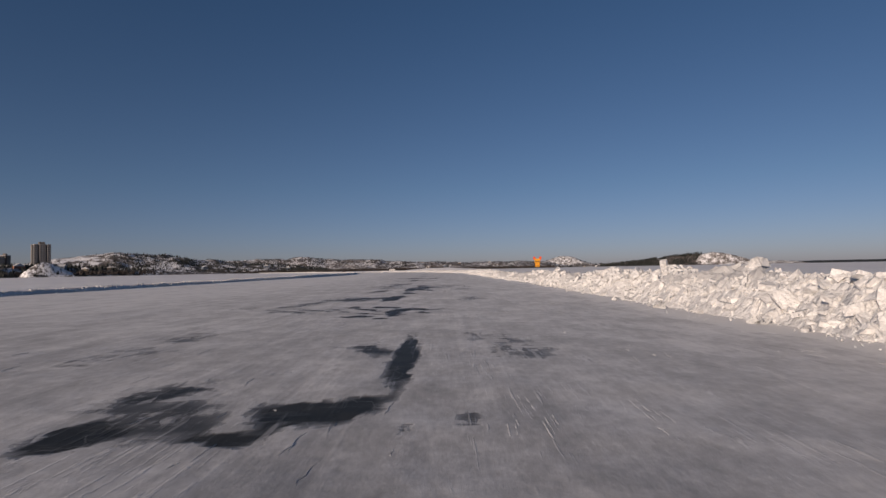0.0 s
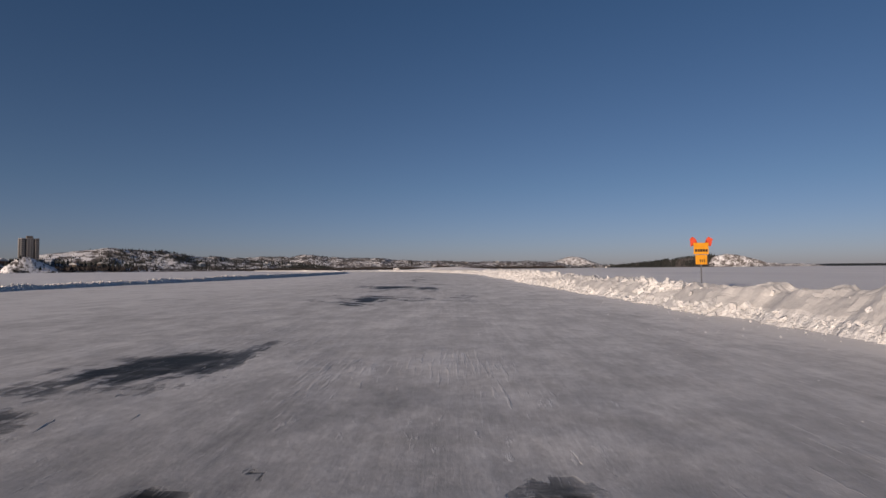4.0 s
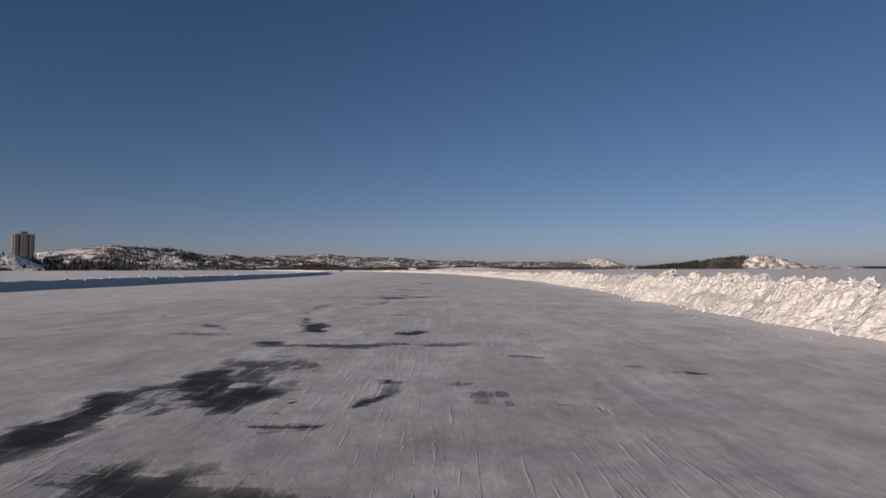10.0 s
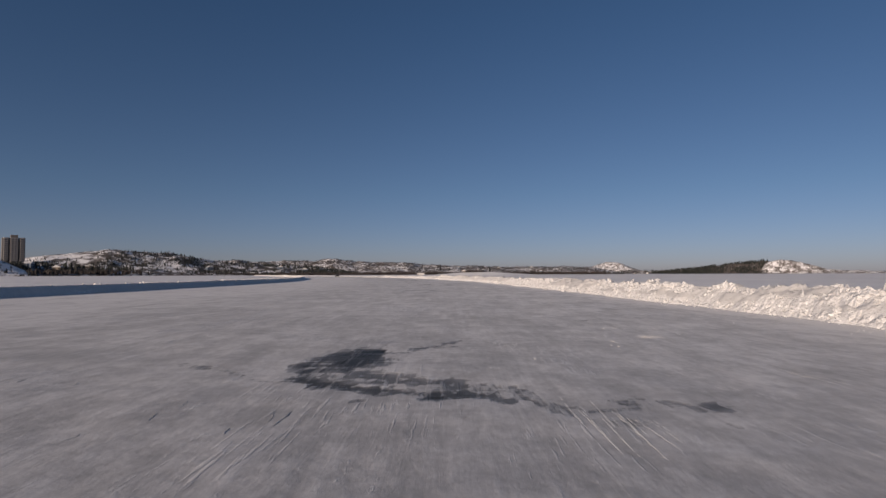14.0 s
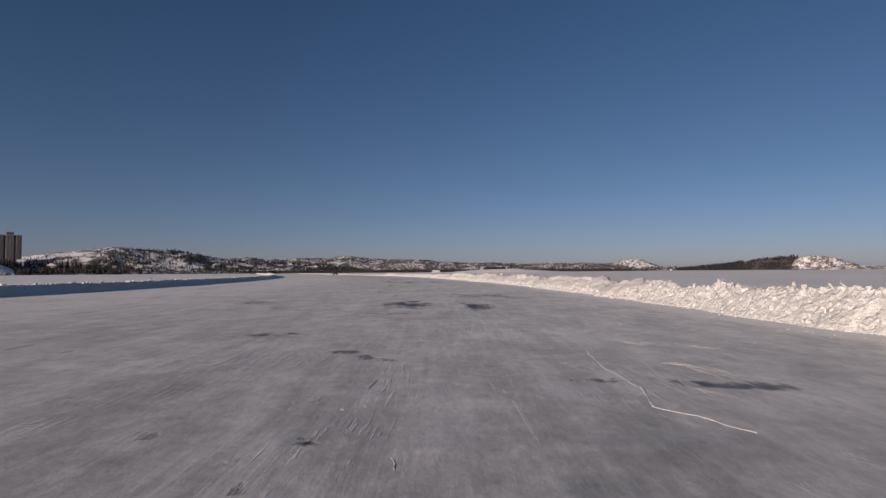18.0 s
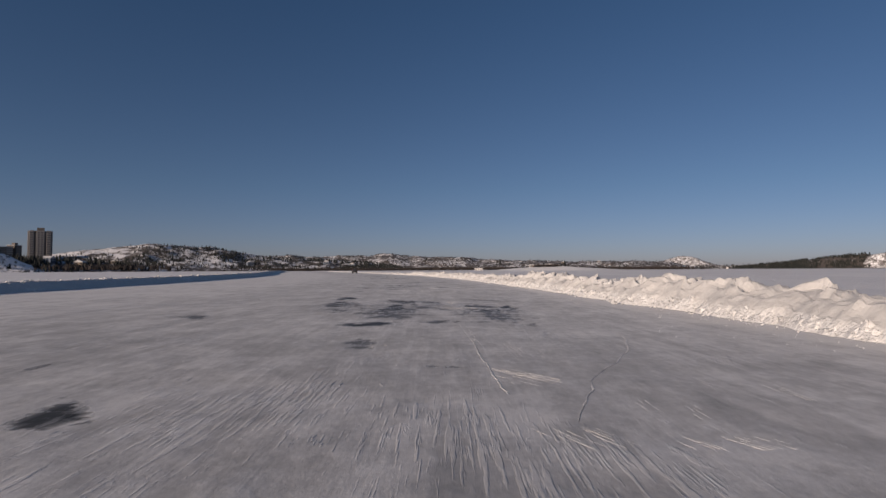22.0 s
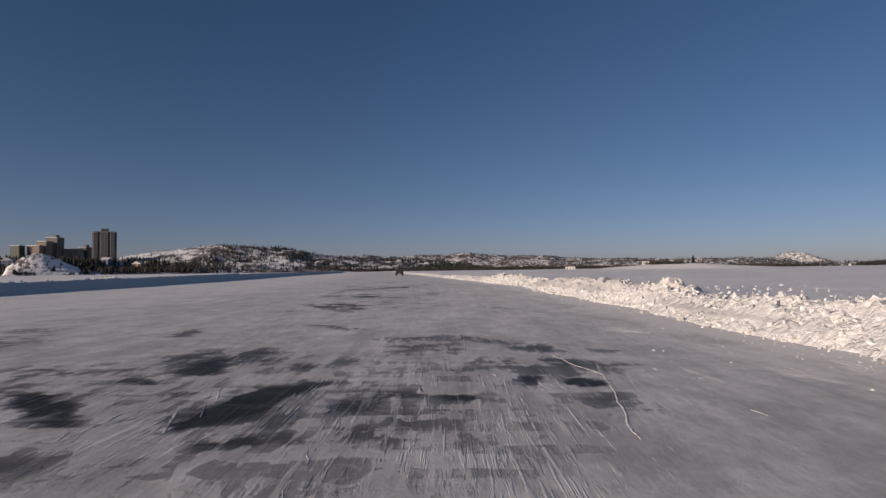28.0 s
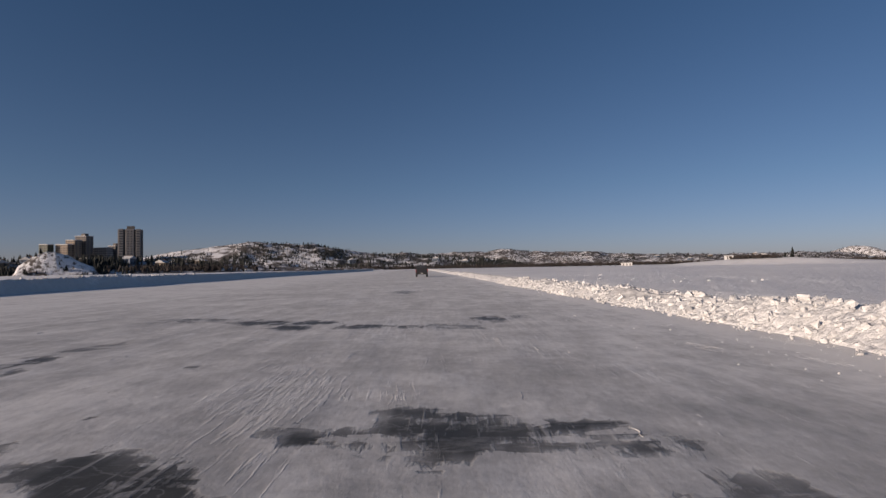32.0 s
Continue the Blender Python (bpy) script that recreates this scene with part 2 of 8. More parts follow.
def _rubble(tree, b, lo, hi):
    """Broken snow: lumps within lumps."""
    co = obj_coord(tree)
    warp = noise_tex(tree, co, 2.0, 4.0)
    lumps = []
    for scale in (4.5, 11.0, 24.0):
        v = node(tree, "ShaderNodeTexVoronoi", Scale=scale)
        tree.links.new(co, v.inputs["Vector"])
        lumps.append(v)
    fine = noise_tex(tree, co, 45.0, 4.0, 0.65)
    h = maths(tree, "ADD", maths(tree, "MULTIPLY", lumps[0].outputs["Distance"], -1.0), maths(tree, "ADD", maths(tree, "MULTIPLY", lumps[1].outputs["Distance"], -0.5), maths(tree, "MULTIPLY", lumps[2].outputs["Distance"], -0.25)))
    h = maths(tree, "ADD", h, maths(tree, "MULTIPLY", fine, 0.12))
    sep = node(tree, "ShaderNodeSeparateColor")
    tree.links.new(lumps[1].outputs["Color"], sep.inputs[0])
    tree.links.new(ramp(tree, maths(tree, "ADD", maths(tree, "MULTIPLY", sep.outputs[0], 0.5), maths(tree, "MULTIPLY", warp, 0.5)), [(0.25, lo), (0.7, hi)]), b.inputs["Base Color"])
    b.inputs["Roughness"].default_value = 0.75
    b.inputs["Specular IOR Level"].default_value = 0.2
    shade = b.inputs["Base Color"].links[0].from_socket
    calm = tree.nodes.new("ShaderNodeAttribute")
    calm.attribute_name = "drifted"
    tree.links.new(mix(tree, maths(tree, "MULTIPLY", calm.outputs["Fac"], 0.68), shade, mix(tree, warp, (0.48, 0.47, 0.455), (0.62, 0.61, 0.595))), b.inputs["Base Color"])        # smooth drifts coloured darker, for the shade in their hollows
    h = maths(tree, "MULTIPLY", h, maths(tree, "SUBTRACT", 1.0, maths(tree, "MULTIPLY", calm.outputs["Fac"], 0.88)))
    bump(tree, b, h, 0.6, 0.08)


M_BANK = material("ploughed_snow", lambda t, b: _rubble(t, b, (0.59, 0.585, 0.58), (0.78, 0.775, 0.765)))
M_CHUNK = material("snow_block", lambda t, b: _rubble(t, b, (0.59, 0.585, 0.58), (0.78, 0.775, 0.765)))
M_SCRAPE = material("scraped_snow", lambda t, b: _snow(t, b, 2.0, 0.4, (0.54, 0.535, 0.525), (0.70, 0.69, 0.68)))
M_CRACK = material("crack_ice", lambda t, b: _snow(t, b, 2.0, 0.5, (0.60, 0.595, 0.585), (0.78, 0.775, 0.76)))


def _plain_snow(tree, b):
    co = obj_coord(tree)
    drift = noise_tex(tree, co, 0.05, 5.0, 0.55, (1.0, 0.45, 1.0))
    ripple = noise_tex(tree, co, 0.9, 5.0, 0.6, (1.0, 0.35, 1.0))
    fine = noise_tex(tree, co, 9.0, 4.0)
    tree.links.new(ramp(tree, drift, [(0.3, (0.79, 0.79, 0.80)), (0.65, (0.88, 0.88, 0.88))]), b.inputs["Base Color"])
    b.inputs["Roughness"].default_value = 0.75
    b.inputs["Specular IOR Level"].default_value = 0.2
    bump(tree, b, maths(tree, "ADD", ripple, maths(tree, "MULTIPLY", fine, 0.2)), 0.8, 0.25)


M_PLAIN = material("lake_snow", _plain_snow)


def _road(tree, b):
    """Wind-polished snow, dragged along the lanes, torn open over black ice."""
    uv = node(tree, "ShaderNodeUVMap")
    uv.uv_map = "along_road"
    co = uv.outputs[0]
    att = tree.nodes.new("ShaderNodeAttribute")
    att.attribute_name = "clear"
    clear = att.outputs["Fac"]
    pale_snow = tree.nodes.new("ShaderNodeAttribute")
    pale_snow.attribute_name = "pale_snow"
    add, mul, sub = (lambda p, q: maths(tree, "ADD", p, q)), (lambda p, q: maths(tree, "MULTIPLY", p, q)), (lambda p, q: maths(tree, "SUBTRACT", p, q))
    black, white = (0, 0, 0), (1, 1, 1)
    rut = noise_tex(tree, co, 1.0, 5.0, 0.6, (4.5, 0.22, 1.0))                 # ruts along the road
    line = noise_tex(tree, co, 1.0, 4.0, 0.6, (16.0, 0.30, 1.0))               # fine wheel lines
    fine = noise_tex(tree, co, 1.0, 5.0, 0.65, (9.0, 4.0, 1.0))
    cross = noise_tex(tree, co, 1.0, 5.0, 0.6, (0.45, 2.0, 1.0), 14.0)         # wind ripples across it
    blotch = noise_tex(tree, co, 0.16, 5.0, 0.6)
    patchy = noise_tex(tree, co, 0.7, 7.0, 0.65, (1.0, 0.6, 1.0))
    grain = noise_tex(tree, co, 30.0, 4.0, 0.7)
    mottle = noise_tex(tree, co, 1.5, 9.0, 0.72, (1.0, 0.8, 1.0))
    dust = noise_tex(tree, co, 1.0, 6.0, 0.65, (1.1, 0.30, 1.0), -12.0)        # blown snow lying in wisps
    gate = ramp(tree, noise_tex(tree, co, 1.0, 3.0, 0.5, (0.45, 0.09, 1.0)), [(0.40, (0.15, 0.15, 0.15)), (0.60, white)])
    # packed snow
    tone = add(mul(blotch, 0.4), add(mul(patchy, 0.5), add(mul(dust, 0.6), mul(mottle, 0.75))))
    tone = add(tone, mul(mul(sub(rut, 0.5), gate), 0.42))
    tone = add(tone, mul(mul(sub(line, 0.5), gate), 0.17))
    tone = add(tone, mul(sub(fine, 0.5), 0.4))
    tone = sub(tone, 0.585)
    drag = mul(ramp(tree, noise_tex(tree, co, 1.0, 5.0, 0.65, (7.0, 0.25, 1.0)), [(0.55, black), (0.70, white)]), gate)
    chips = ramp(tree, noise_tex(tree, co, 1.0, 6.0, 0.7, (5.0, 1.2, 1.0), 4.0), [(0.60, black), (0.67, white)])
    near_chips = ramp(tree, noise_tex(tree, co, 0.45, 3.0, 0.5), [(0.47, black), (0.62, white)])
    speck = mul(chips, near_chips)
    tone = add(tone, add(mul(drag, 0.05), mul(speck, 0.20)))
    tone = add(tone, mul(pale_snow.outputs["Fac"], 0.14))
    snow = ramp(tree, tone, [(0.28, (0.24, 0.241, 0.243)), (0.50, (0.412, 0.41, 0.409)), (0.74, (0.665, 0.66, 0.652))])
    # scraped white dashes along the lanes
    dash = noise_tex(tree, co, 1.0, 4.0, 0.6, (16.0, 0.95, 1.0))
    where = noise_tex(tree, co, 1.0, 3.0, 0.5, (0.35, 0.16, 1.0))
    scuff = ramp(tree, mul(dash, where), [(0.335, black), (0.385, white)])
    snow = mix(tree, mul(scuff, 0.45), snow, (0.76, 0.75, 0.735))
    across = node(tree, "ShaderNodeSeparateXYZ")
    tree.links.new(co, across.inputs[0])
    lane = ramp(tree, mul(across.outputs[0], 0.1), [(0.12, black), (0.40, white)])
    powder = ramp(tree, mul(noise_tex(tree, co, 1.0, 5.0, 0.62, (3.2, 0.5, 1.0), -2.0), noise_tex(tree, co, 1.0, 3.0, 0.5, (0.8, 0.3, 1.0))), [(0.27, black), (0.38, white)])
    snow = mix(tree, mul(mul(powder, lane), 0.42), snow, (0.74, 0.725, 0.71))
    # clear black ice with bubbles and white fracture lines
    vor = node(tree, "ShaderNodeTexVoronoi", feature="DISTANCE_TO_EDGE", Scale=0.8)
    warp = node(tree, "ShaderNodeMix", data_type="RGBA")
    warp.inputs[0].default_value = 0.35
    wn_ = node(tree, "ShaderNodeTexNoise", Scale=2.5, Detail=3.0)
    tree.links.new(co, wn_.inputs["Vector"])
    tree.links.new(co, warp.inputs[6])
    tree.links.new(wn_.outputs[1], warp.inputs[7])
    tree.links.new(warp.outputs[2], vor.inputs["Vector"])
    crack = ramp(tree, vor.outputs["Distance"], [(0.0, (0.28, 0.28, 0.28)), (0.007, black)])
    bubble = ramp(tree, grain, [(0.60, black), (0.74, (0.45, 0.45, 0.45))])
    cloud = ramp(tree, noise_tex(tree, co, 1.4, 4.0, 0.6), [(0.35, (0.010, 0.012, 0.0125)), (0.72, (0.040, 0.038, 0.033))])
    ice = mix(tree, crack, mix(tree, bubble, cloud, (0.17, 0.165, 0.15)), (0.42, 0.42, 0.42))
    # torn edge of the clear ice: fingers of snow along the lanes, ragged across them
    finger = noise_tex(tree, co, 1.0, 5.0, 0.62, (6.0, 0.9, 1.0), 5.0)
    edge = add(mul(sub(finger, 0.5), 1.0), add(mul(sub(cross, 0.5), 0.8), add(mul(sub(fine, 0.5), 0.8), mul(sub(mottle, 0.5), 1.8))))
    shard = node(tree, "ShaderNodeTexVoronoi", Scale=1.0)
    lay = node(tree, "ShaderNodeMapping", Scale=(6.5, 2.6, 1.0))
    lay.inputs["Rotation"].default_value = (0, 0, radians(24))
    bent = node(tree, "ShaderNodeMix", data_type="RGBA")
    bent.inputs[0].default_value = 0.12
    tree.links.new(co, bent.inputs[6])
    tree.links.new(wn_.outputs[1], bent.inputs[7])
    tree.links.new(bent.outputs[2], lay.inputs["Vector"])
    tree.links.new(lay.outputs[0], shard.inputs["Vector"])
    chip = node(tree, "ShaderNodeSeparateColor")
    tree.links.new(shard.outputs["Color"], chip.inputs[0])
    bars = node(tree, "ShaderNodeTexVoronoi", Scale=1.0)
    laid = node(tree, "ShaderNodeMapping", Scale=(1.1, 5.5, 1.0))
    laid.inputs["Rotation"].default_value = (0, 0, radians(-6))
    tree.links.new(bent.outputs[2], laid.inputs["Vector"])
    tree.links.new(laid.outputs[0], bars.inputs["Vector"])
    bar = node(tree, "ShaderNodeSeparateColor")
    tree.links.new(bars.outputs["Color"], bar.inputs[0])
    piece = add(mul(chip.outputs[0], 0.55), mul(bar.outputs[0], 0.45))
    loose = ramp(tree, clear, [(0.30, (0.95, 0.95, 0.95)), (0.66, (0.85, 0.85, 0.85)), (0.92, (0.15, 0.15, 0.15))])
    edge = mul(edge, ramp(tree, clear, [(0.66, white), (0.92, (0.45, 0.45, 0.45))]))
    near_ice = ramp(tree, clear, [(0.03, black), (0.22, white)])
    f = add(clear, mul(near_ice, add(edge, mul(sub(piece, 0.5), loose))))
    f = ramp(tree, f, [(0.34, black), (0.46, (0.62, 0.62, 0.62)), (0.60, white)])
    wisp = ramp(tree, noise_tex(tree, co, 1.0, 5.0, 0.65, (8.0, 0.6, 1.0), 3.0), [(0.56, black), (0.62, white)])
    wisp2 = ramp(tree, noise_tex(tree, co, 1.0, 6.0, 0.7, (1.3, 3.2, 1.0), 20.0), [(0.54, black), (0.66, white)])
    thin = ramp(tree, clear, [(0.5, white), (0.9, (0.12, 0.12, 0.12))])
    f = mul(f, sub(0.97, mul(thin, add(mul(wisp, 0.65), mul(wisp2, 0.45)))))
    f = mul(f, ramp(tree, clear, [(0.15, (0.42, 0.42, 0.42)), (0.52, (0.70, 0.70, 0.70)), (0.84, white)]))      # a thin skin of snow stays on the weaker ones
    tree.links.new(mix(tree, f, snow, ice), b.inputs["Base Color"])
    tree.links.new(ramp(tree, f, [(0.0, (0.5, 0.5, 0.5)), (1.0, (0.42, 0.42, 0.42))]), b.inputs["Roughness"])
    tree.links.new(ramp(tree, f, [(0.0, (0.42, 0.42, 0.42)), (1.0, (0.02, 0.02, 0.02))]), b.inputs["Specular IOR Level"])
    h = add(mul(mul(rut, gate), 0.45), add(mul(mul(line, gate), 0.08), add(mul(fine, 0.5), add(mul(cross, 0.5), mul(mottle, 1.3)))))
    h = mul(h, sub(1.15, f))
    h = add(h, add(mul(f, -0.35), add(mul(scuff, 0.6), add(mul(drag, 0.15), mul(speck, 0.6)))))
    tree.links.new(mul(sub(1.0, f), 0.075), b.inputs["Sheen Weight"])
    b.inputs["Sheen Roughness"].default_value = 0.5
    bump(tree, b, h, 0.40, 0.022)


M_ROAD = material("packed_snow_over_ice", _road)


def _hill(tree, b, bare=0.0, size=1.0):
    co = obj_coord(tree)
    big = noise_tex(tree, co, 0.022 * size, 5.0, 0.6)
    mid = noise_tex(tree, co, 0.11 * size, 5.0, 0.62)
    fine = noise_tex(tree, co, 0.7 * size, 4.0, 0.6)
    f = maths(tree, "ADD", maths(tree, "MULTIPLY", big, 0.4), maths(tree, "MULTIPLY", mid, 0.6))
    rock = ramp(tree, fine, [(0.3, (0.05, 0.044, 0.04)), (0.7, (0.14, 0.12, 0.11))])
    cover = ramp(tree, f, [(0.46 + bare, (0, 0, 0)), (0.54 + bare, (1, 1, 1))])
    tree.links.new(mix(tree, cover, rock, (0.80, 0.80, 0.82)), b.inputs["Base Color"])
    b.inputs["Roughness"].default_value = 0.8
    bump(tree, b, maths(tree, "ADD", mid, maths(tree, "MULTIPLY", fine, 0.4)), 0.7, 2.0)


M_HILL = material("snowy_bedrock", lambda t, b: _hill(t, b, 0.015, 0.6))
M_WOODED = material("wooded_bedrock", lambda t, b: _hill(t, b, 0.03))
M_DARKWOOD = material("forest_floor", lambda t, b: _hill(t, b, 0.12))
M_CLIFF = material("snowy_cliff", lambda t, b: _hill(t, b, 0.02, 1.8))
M_BARE_SNOW = material("snow_over_rock", lambda t, b: _hill(t, b, -0.01, 2.6))


def foliage(name, lo, hi):
    def build(tree, b):
        geo = node(tree, "ShaderNodeNewGeometry")
        n = noise_tex(tree, obj_coord(tree), 0.8, 3.0)
        f = maths(tree, "ADD", maths(tree, "MULTIPLY", geo.outputs["Random Per Island"], 0.6), maths(tree, "MULTIPLY", n, 0.4))
        tree.links.new(ramp(tree, f, [(0.2, lo), (0.8, hi)]), b.inputs["Base Color"])
        b.inputs["Roughness"].default_value = 0.85
    return material(name, build)


M_SPRUCE = foliage("spruce_needles", (0.012, 0.015, 0.014), (0.028, 0.032, 0.028))
M_BRUSH = foliage("bare_brush", (0.026, 0.021, 0.020), (0.052, 0.042, 0.037))
M_BARK = plain("bark", (0.10, 0.075, 0.055), 0.9, vary=0.4)

# ---------------------------------------------------------------- ground: the frozen lake
def make_ground():
    def axis(lo, hi, fine_lo, fine_hi, step):
        out, x, d = [], fine_lo, step
        while x > lo:
            x -= d
            d *= 1.35
            out.append(max(x, lo))
        mid = list(np.arange(fine_lo, fine_hi, step))
        x, d, up = fine_hi, step, []
        while x < hi:
            up.append(x)
            x += d
            d *= 1.35
        return np.array(sorted(out) + mid + up + [hi])
    xs, ys = axis(-4900, 4900, -330, 60, 1.5), axis(-2500, 4950, -40, 760, 2.5)
    X, Y = np.meshgrid(xs, ys)
    s, lat = road_coords(X, Y)
    right, left = lerp_table(RIGHT_FOOT, s), lerp_table(LEFT_FOOT, s)
    inside = (1 - smooth(right + 1.6, right + 3.2, lat)) * smooth(-left - 3.2, -left - 1.6, lat)
    far = smooth(900, 1500, np.hypot(X, Y - 250))
    Z = 0.30 + (0.34 * (fbm(X / 14, Y / 22, 4, 3) - 0.5) + 0.26 * (fbm(X / 5, Y / 7, 2, 4) - 0.5)) * (1 - far)
    Z = Z * (1 - inside) - 0.2 * inside
    ob = new("ground", grid_mesh("ground", X, Y, Z, M_PLAIN))
    tagged(ob, "wind-drifted snow lying on the frozen lake", "snow", kind="structure")


make_ground()

# clear ice showing through the packed snow: along, right offset, half length, half width, slant, strength
PATCHES = []
PATCHES += [
    (5.12, -2.02, 0.23, 0.48, -0.2, 1), (5.29, -0.41, 0.14, 0.11, -1.2, 0.6), (5.3, -3.5, 0.56, 0.42, 0, 1), (5.75, 0.22, 0.26, 0.12, 0.6, 0.6), (5.8, -1.8, 0.64, 0.32, -1.3, 0.9), (6, -3, 0.76, 0.82, -0.7, 0.7), (6, -1.4, 0.59, 0.63, 0.1, 1), (6.46, -1.05, 0.41, 0.36, 0.3, 0.9),
    (7, -3.58, 0.72, 0.47, 0.7, 0.8), (9.2, 2.24, 0.4, 0.09, -1.2, 0.6), (9.9, -0.73, 2.86, 0.23, -2.5, 1), (10.4, 1.3, 0.78, 0.57, -0.5, 0.5), (10.7, -6.2, 1.15, 0.69, 0.3, 0.3), (10.8, -1.4, 0.69, 0.53, -0.9, 0.8), (12.2, 1, 0.84, 0.67, -0.8, 0.45), (13.5, -6.07, 0.9, 0.43, -0.4, 0.55),
]
PATCHES += [
    (17.53, -2.13, 0.25, 0.2, 0.3, 1), (17.83, -1.23, 0.09, 0.07, -0.4, 0.6), (18.3, -3.17, 0.22, 0.29, -0.8, 1), (18.55, -2.77, 0.48, 0.32, -0.3, 0.95), (18.9, -1.83, 0.64, 0.2, -0.6, 1), (19.04, -1.53, 0.35, 0.17, 1.6, 0.7), (19.32, -2.29, 0.26, 0.35, -0.2, 0.8), (19.5, -5.29, 0.29, 0.32, -0.2, 0.45),
    (19.67, -2.85, 0.37, 0.45, -0.7, 0.85), (19.83, -0.8, 0.38, 0.32, -1.2, 0.8), (20, -1.9, 0.94, 0.33, -2.2, 1), (20.6, -3.7, 0.27, 0.26, -0.8, 0.7), (21.03, -0.47, 0.31, 0.32, 1, 0.7), (21.1, -6.51, 0.45, 0.47, -0.6, 0.5), (21.2, -1.68, 0.82, 0.44, 0.5, 1), (21.51, -6.1, 0.4, 1.19, -1.1, 0.65),
]
PATCHES += [
    (21.58, -1.1, 0.48, 0.5, -1, 0.9), (21.64, -3.1, 0.42, 0.7, -1.2, 0.9), (22.03, -4.26, 0.42, 0.44, -0.5, 0.6), (22.04, -5.3, 0.39, 0.78, -1, 0.7), (22.7, -2.4, 0.58, 0.71, -0.7, 0.9), (23.2, -3.79, 0.73, 0.31, 0.2, 0.8), (23.7, -8.19, 0.79, 0.35, -0.1, 0.5), (24.2, -6.84, 1.42, 0.36, 1.9, 0.5),
    (26.6, -6.2, 2.22, 0.61, 3, 0.6), (28.7, 1.3, 2.43, 0.62, 0.4, 0.5), (29.7, -4.8, 1.92, 1.38, 0.1, 0.75), (29.78, -2.63, 0.17, 0.3, -0.2, 1), (29.92, 1.22, 0.09, 0.1, 0.2, 0.55), (30.14, 1.55, 0.3, 0.09, -0.3, 0.55), (30.3, -2.8, 3.01, 0.53, 0.8, 1), (30.32, -2.48, 0.46, 0.26, -0.3, 0.95),
]
PATCHES += [
    (30.4, -3.4, 0.51, 0.52, -0.5, 1), (30.41, -4.01, 0.25, 0.42, -1, 1), (30.89, -4.5, 0.35, 0.69, -1.1, 1), (31.12, -3.1, 0.42, 0.65, -0.2, 1), (31.6, -2.5, 0.13, 0.11, -0.6, 0.6), (34.85, -2.48, 0.39, 0.16, 0.1, 0.6), (36.3, -2.3, 1.06, 0.56, -0.9, 0.95), (38.3, -4.74, 0.6, 0.42, 0.4, 0.6),
    (40.2, -1.1, 0.83, 0.83, -1.6, 0.7), (40.3, -4.7, 1.74, 0.64, 0.4, 0.7), (41.9, 1.2, 1.59, 0.63, -0.5, 0.4), (42.23, -2.38, 0.26, 0.36, -0.3, 1), (42.5, -2.6, 3.53, 0.52, -2, 0.85), (42.58, 1.71, 0.41, 0.11, -1.8, 0.9), (42.8, -2.48, 0.78, 0.34, -0.3, 1), (42.99, 0.37, 0.24, 0.14, 1.2, 0.8),
]
PATCHES += [
    (43.03, -1.82, 0.45, 0.31, -1.9, 0.7), (43.1, -1.9, 2.39, 0.76, -1.2, 0.85), (43.11, -4.49, 0.18, 0.31, -0.9, 0.9), (43.2, 1.61, 0.51, 0.2, -2.2, 0.75), (43.34, 1.1, 0.35, 0.22, -0.2, 0.7), (43.7, -2.47, 0.72, 0.38, -1, 1), (43.97, 1.48, 0.14, 0.14, 0.3, 0.6), (43.98, -2.33, 0.27, 0.31, -1.3, 1),
    (44.12, 0.98, 0.32, 0.27, 0.2, 0.65), (44.9, -5.1, 0.26, 0.66, -1.3, 0.4), (45.6, -1.47, 1.05, 0.26, 1.4, 1), (45.69, -2.43, 0.34, 0.27, -0.5, 0.8), (45.76, -4.96, 0.22, 0.36, -0.2, 0.7), (46, -0.63, 0.68, 0.43, -0.2, 0.6), (46.2, -2, 0.79, 0.64, 0.3, 1), (46.7, -4.9, 0.51, 0.63, -0.4, 0.85),
]
PATCHES += [
    (46.73, -3.7, 0.3, 0.71, -1, 0.85), (47.32, -7.59, 0.28, 0.42, -0.7, 0.55), (47.7, 0.38, 1.26, 0.4, -0.1, 0.5), (47.9, -1.8, 1.38, 0.86, -0.4, 1), (47.9, -0.7, 1.43, 0.63, -0.3, 0.75), (48, -6.5, 0.66, 0.64, 0.6, 0.5), (48.3, 1.77, 0.89, 0.38, -2, 0.45), (48.37, -4.7, 0.46, 0.68, -0.2, 0.7),
    (48.65, -2.1, 0.3, 0.58, -0.1, 1), (48.74, -1.79, 0.23, 0.29, -1.1, 0.9), (49, 1.66, 0.75, 0.12, 1, 0.85), (49.17, 0, 0.12, 0.67, -0, 0.65), (49.2, -0.54, 0.24, 0.18, -1.2, 0.7), (49.36, -2.17, 0.26, 0.36, -0.2, 0.9), (49.39, 0.78, 0.2, 0.16, -0.5, 0.7), (49.4, 0.3, 0.21, 0.45, -0.3, 0.7),
]
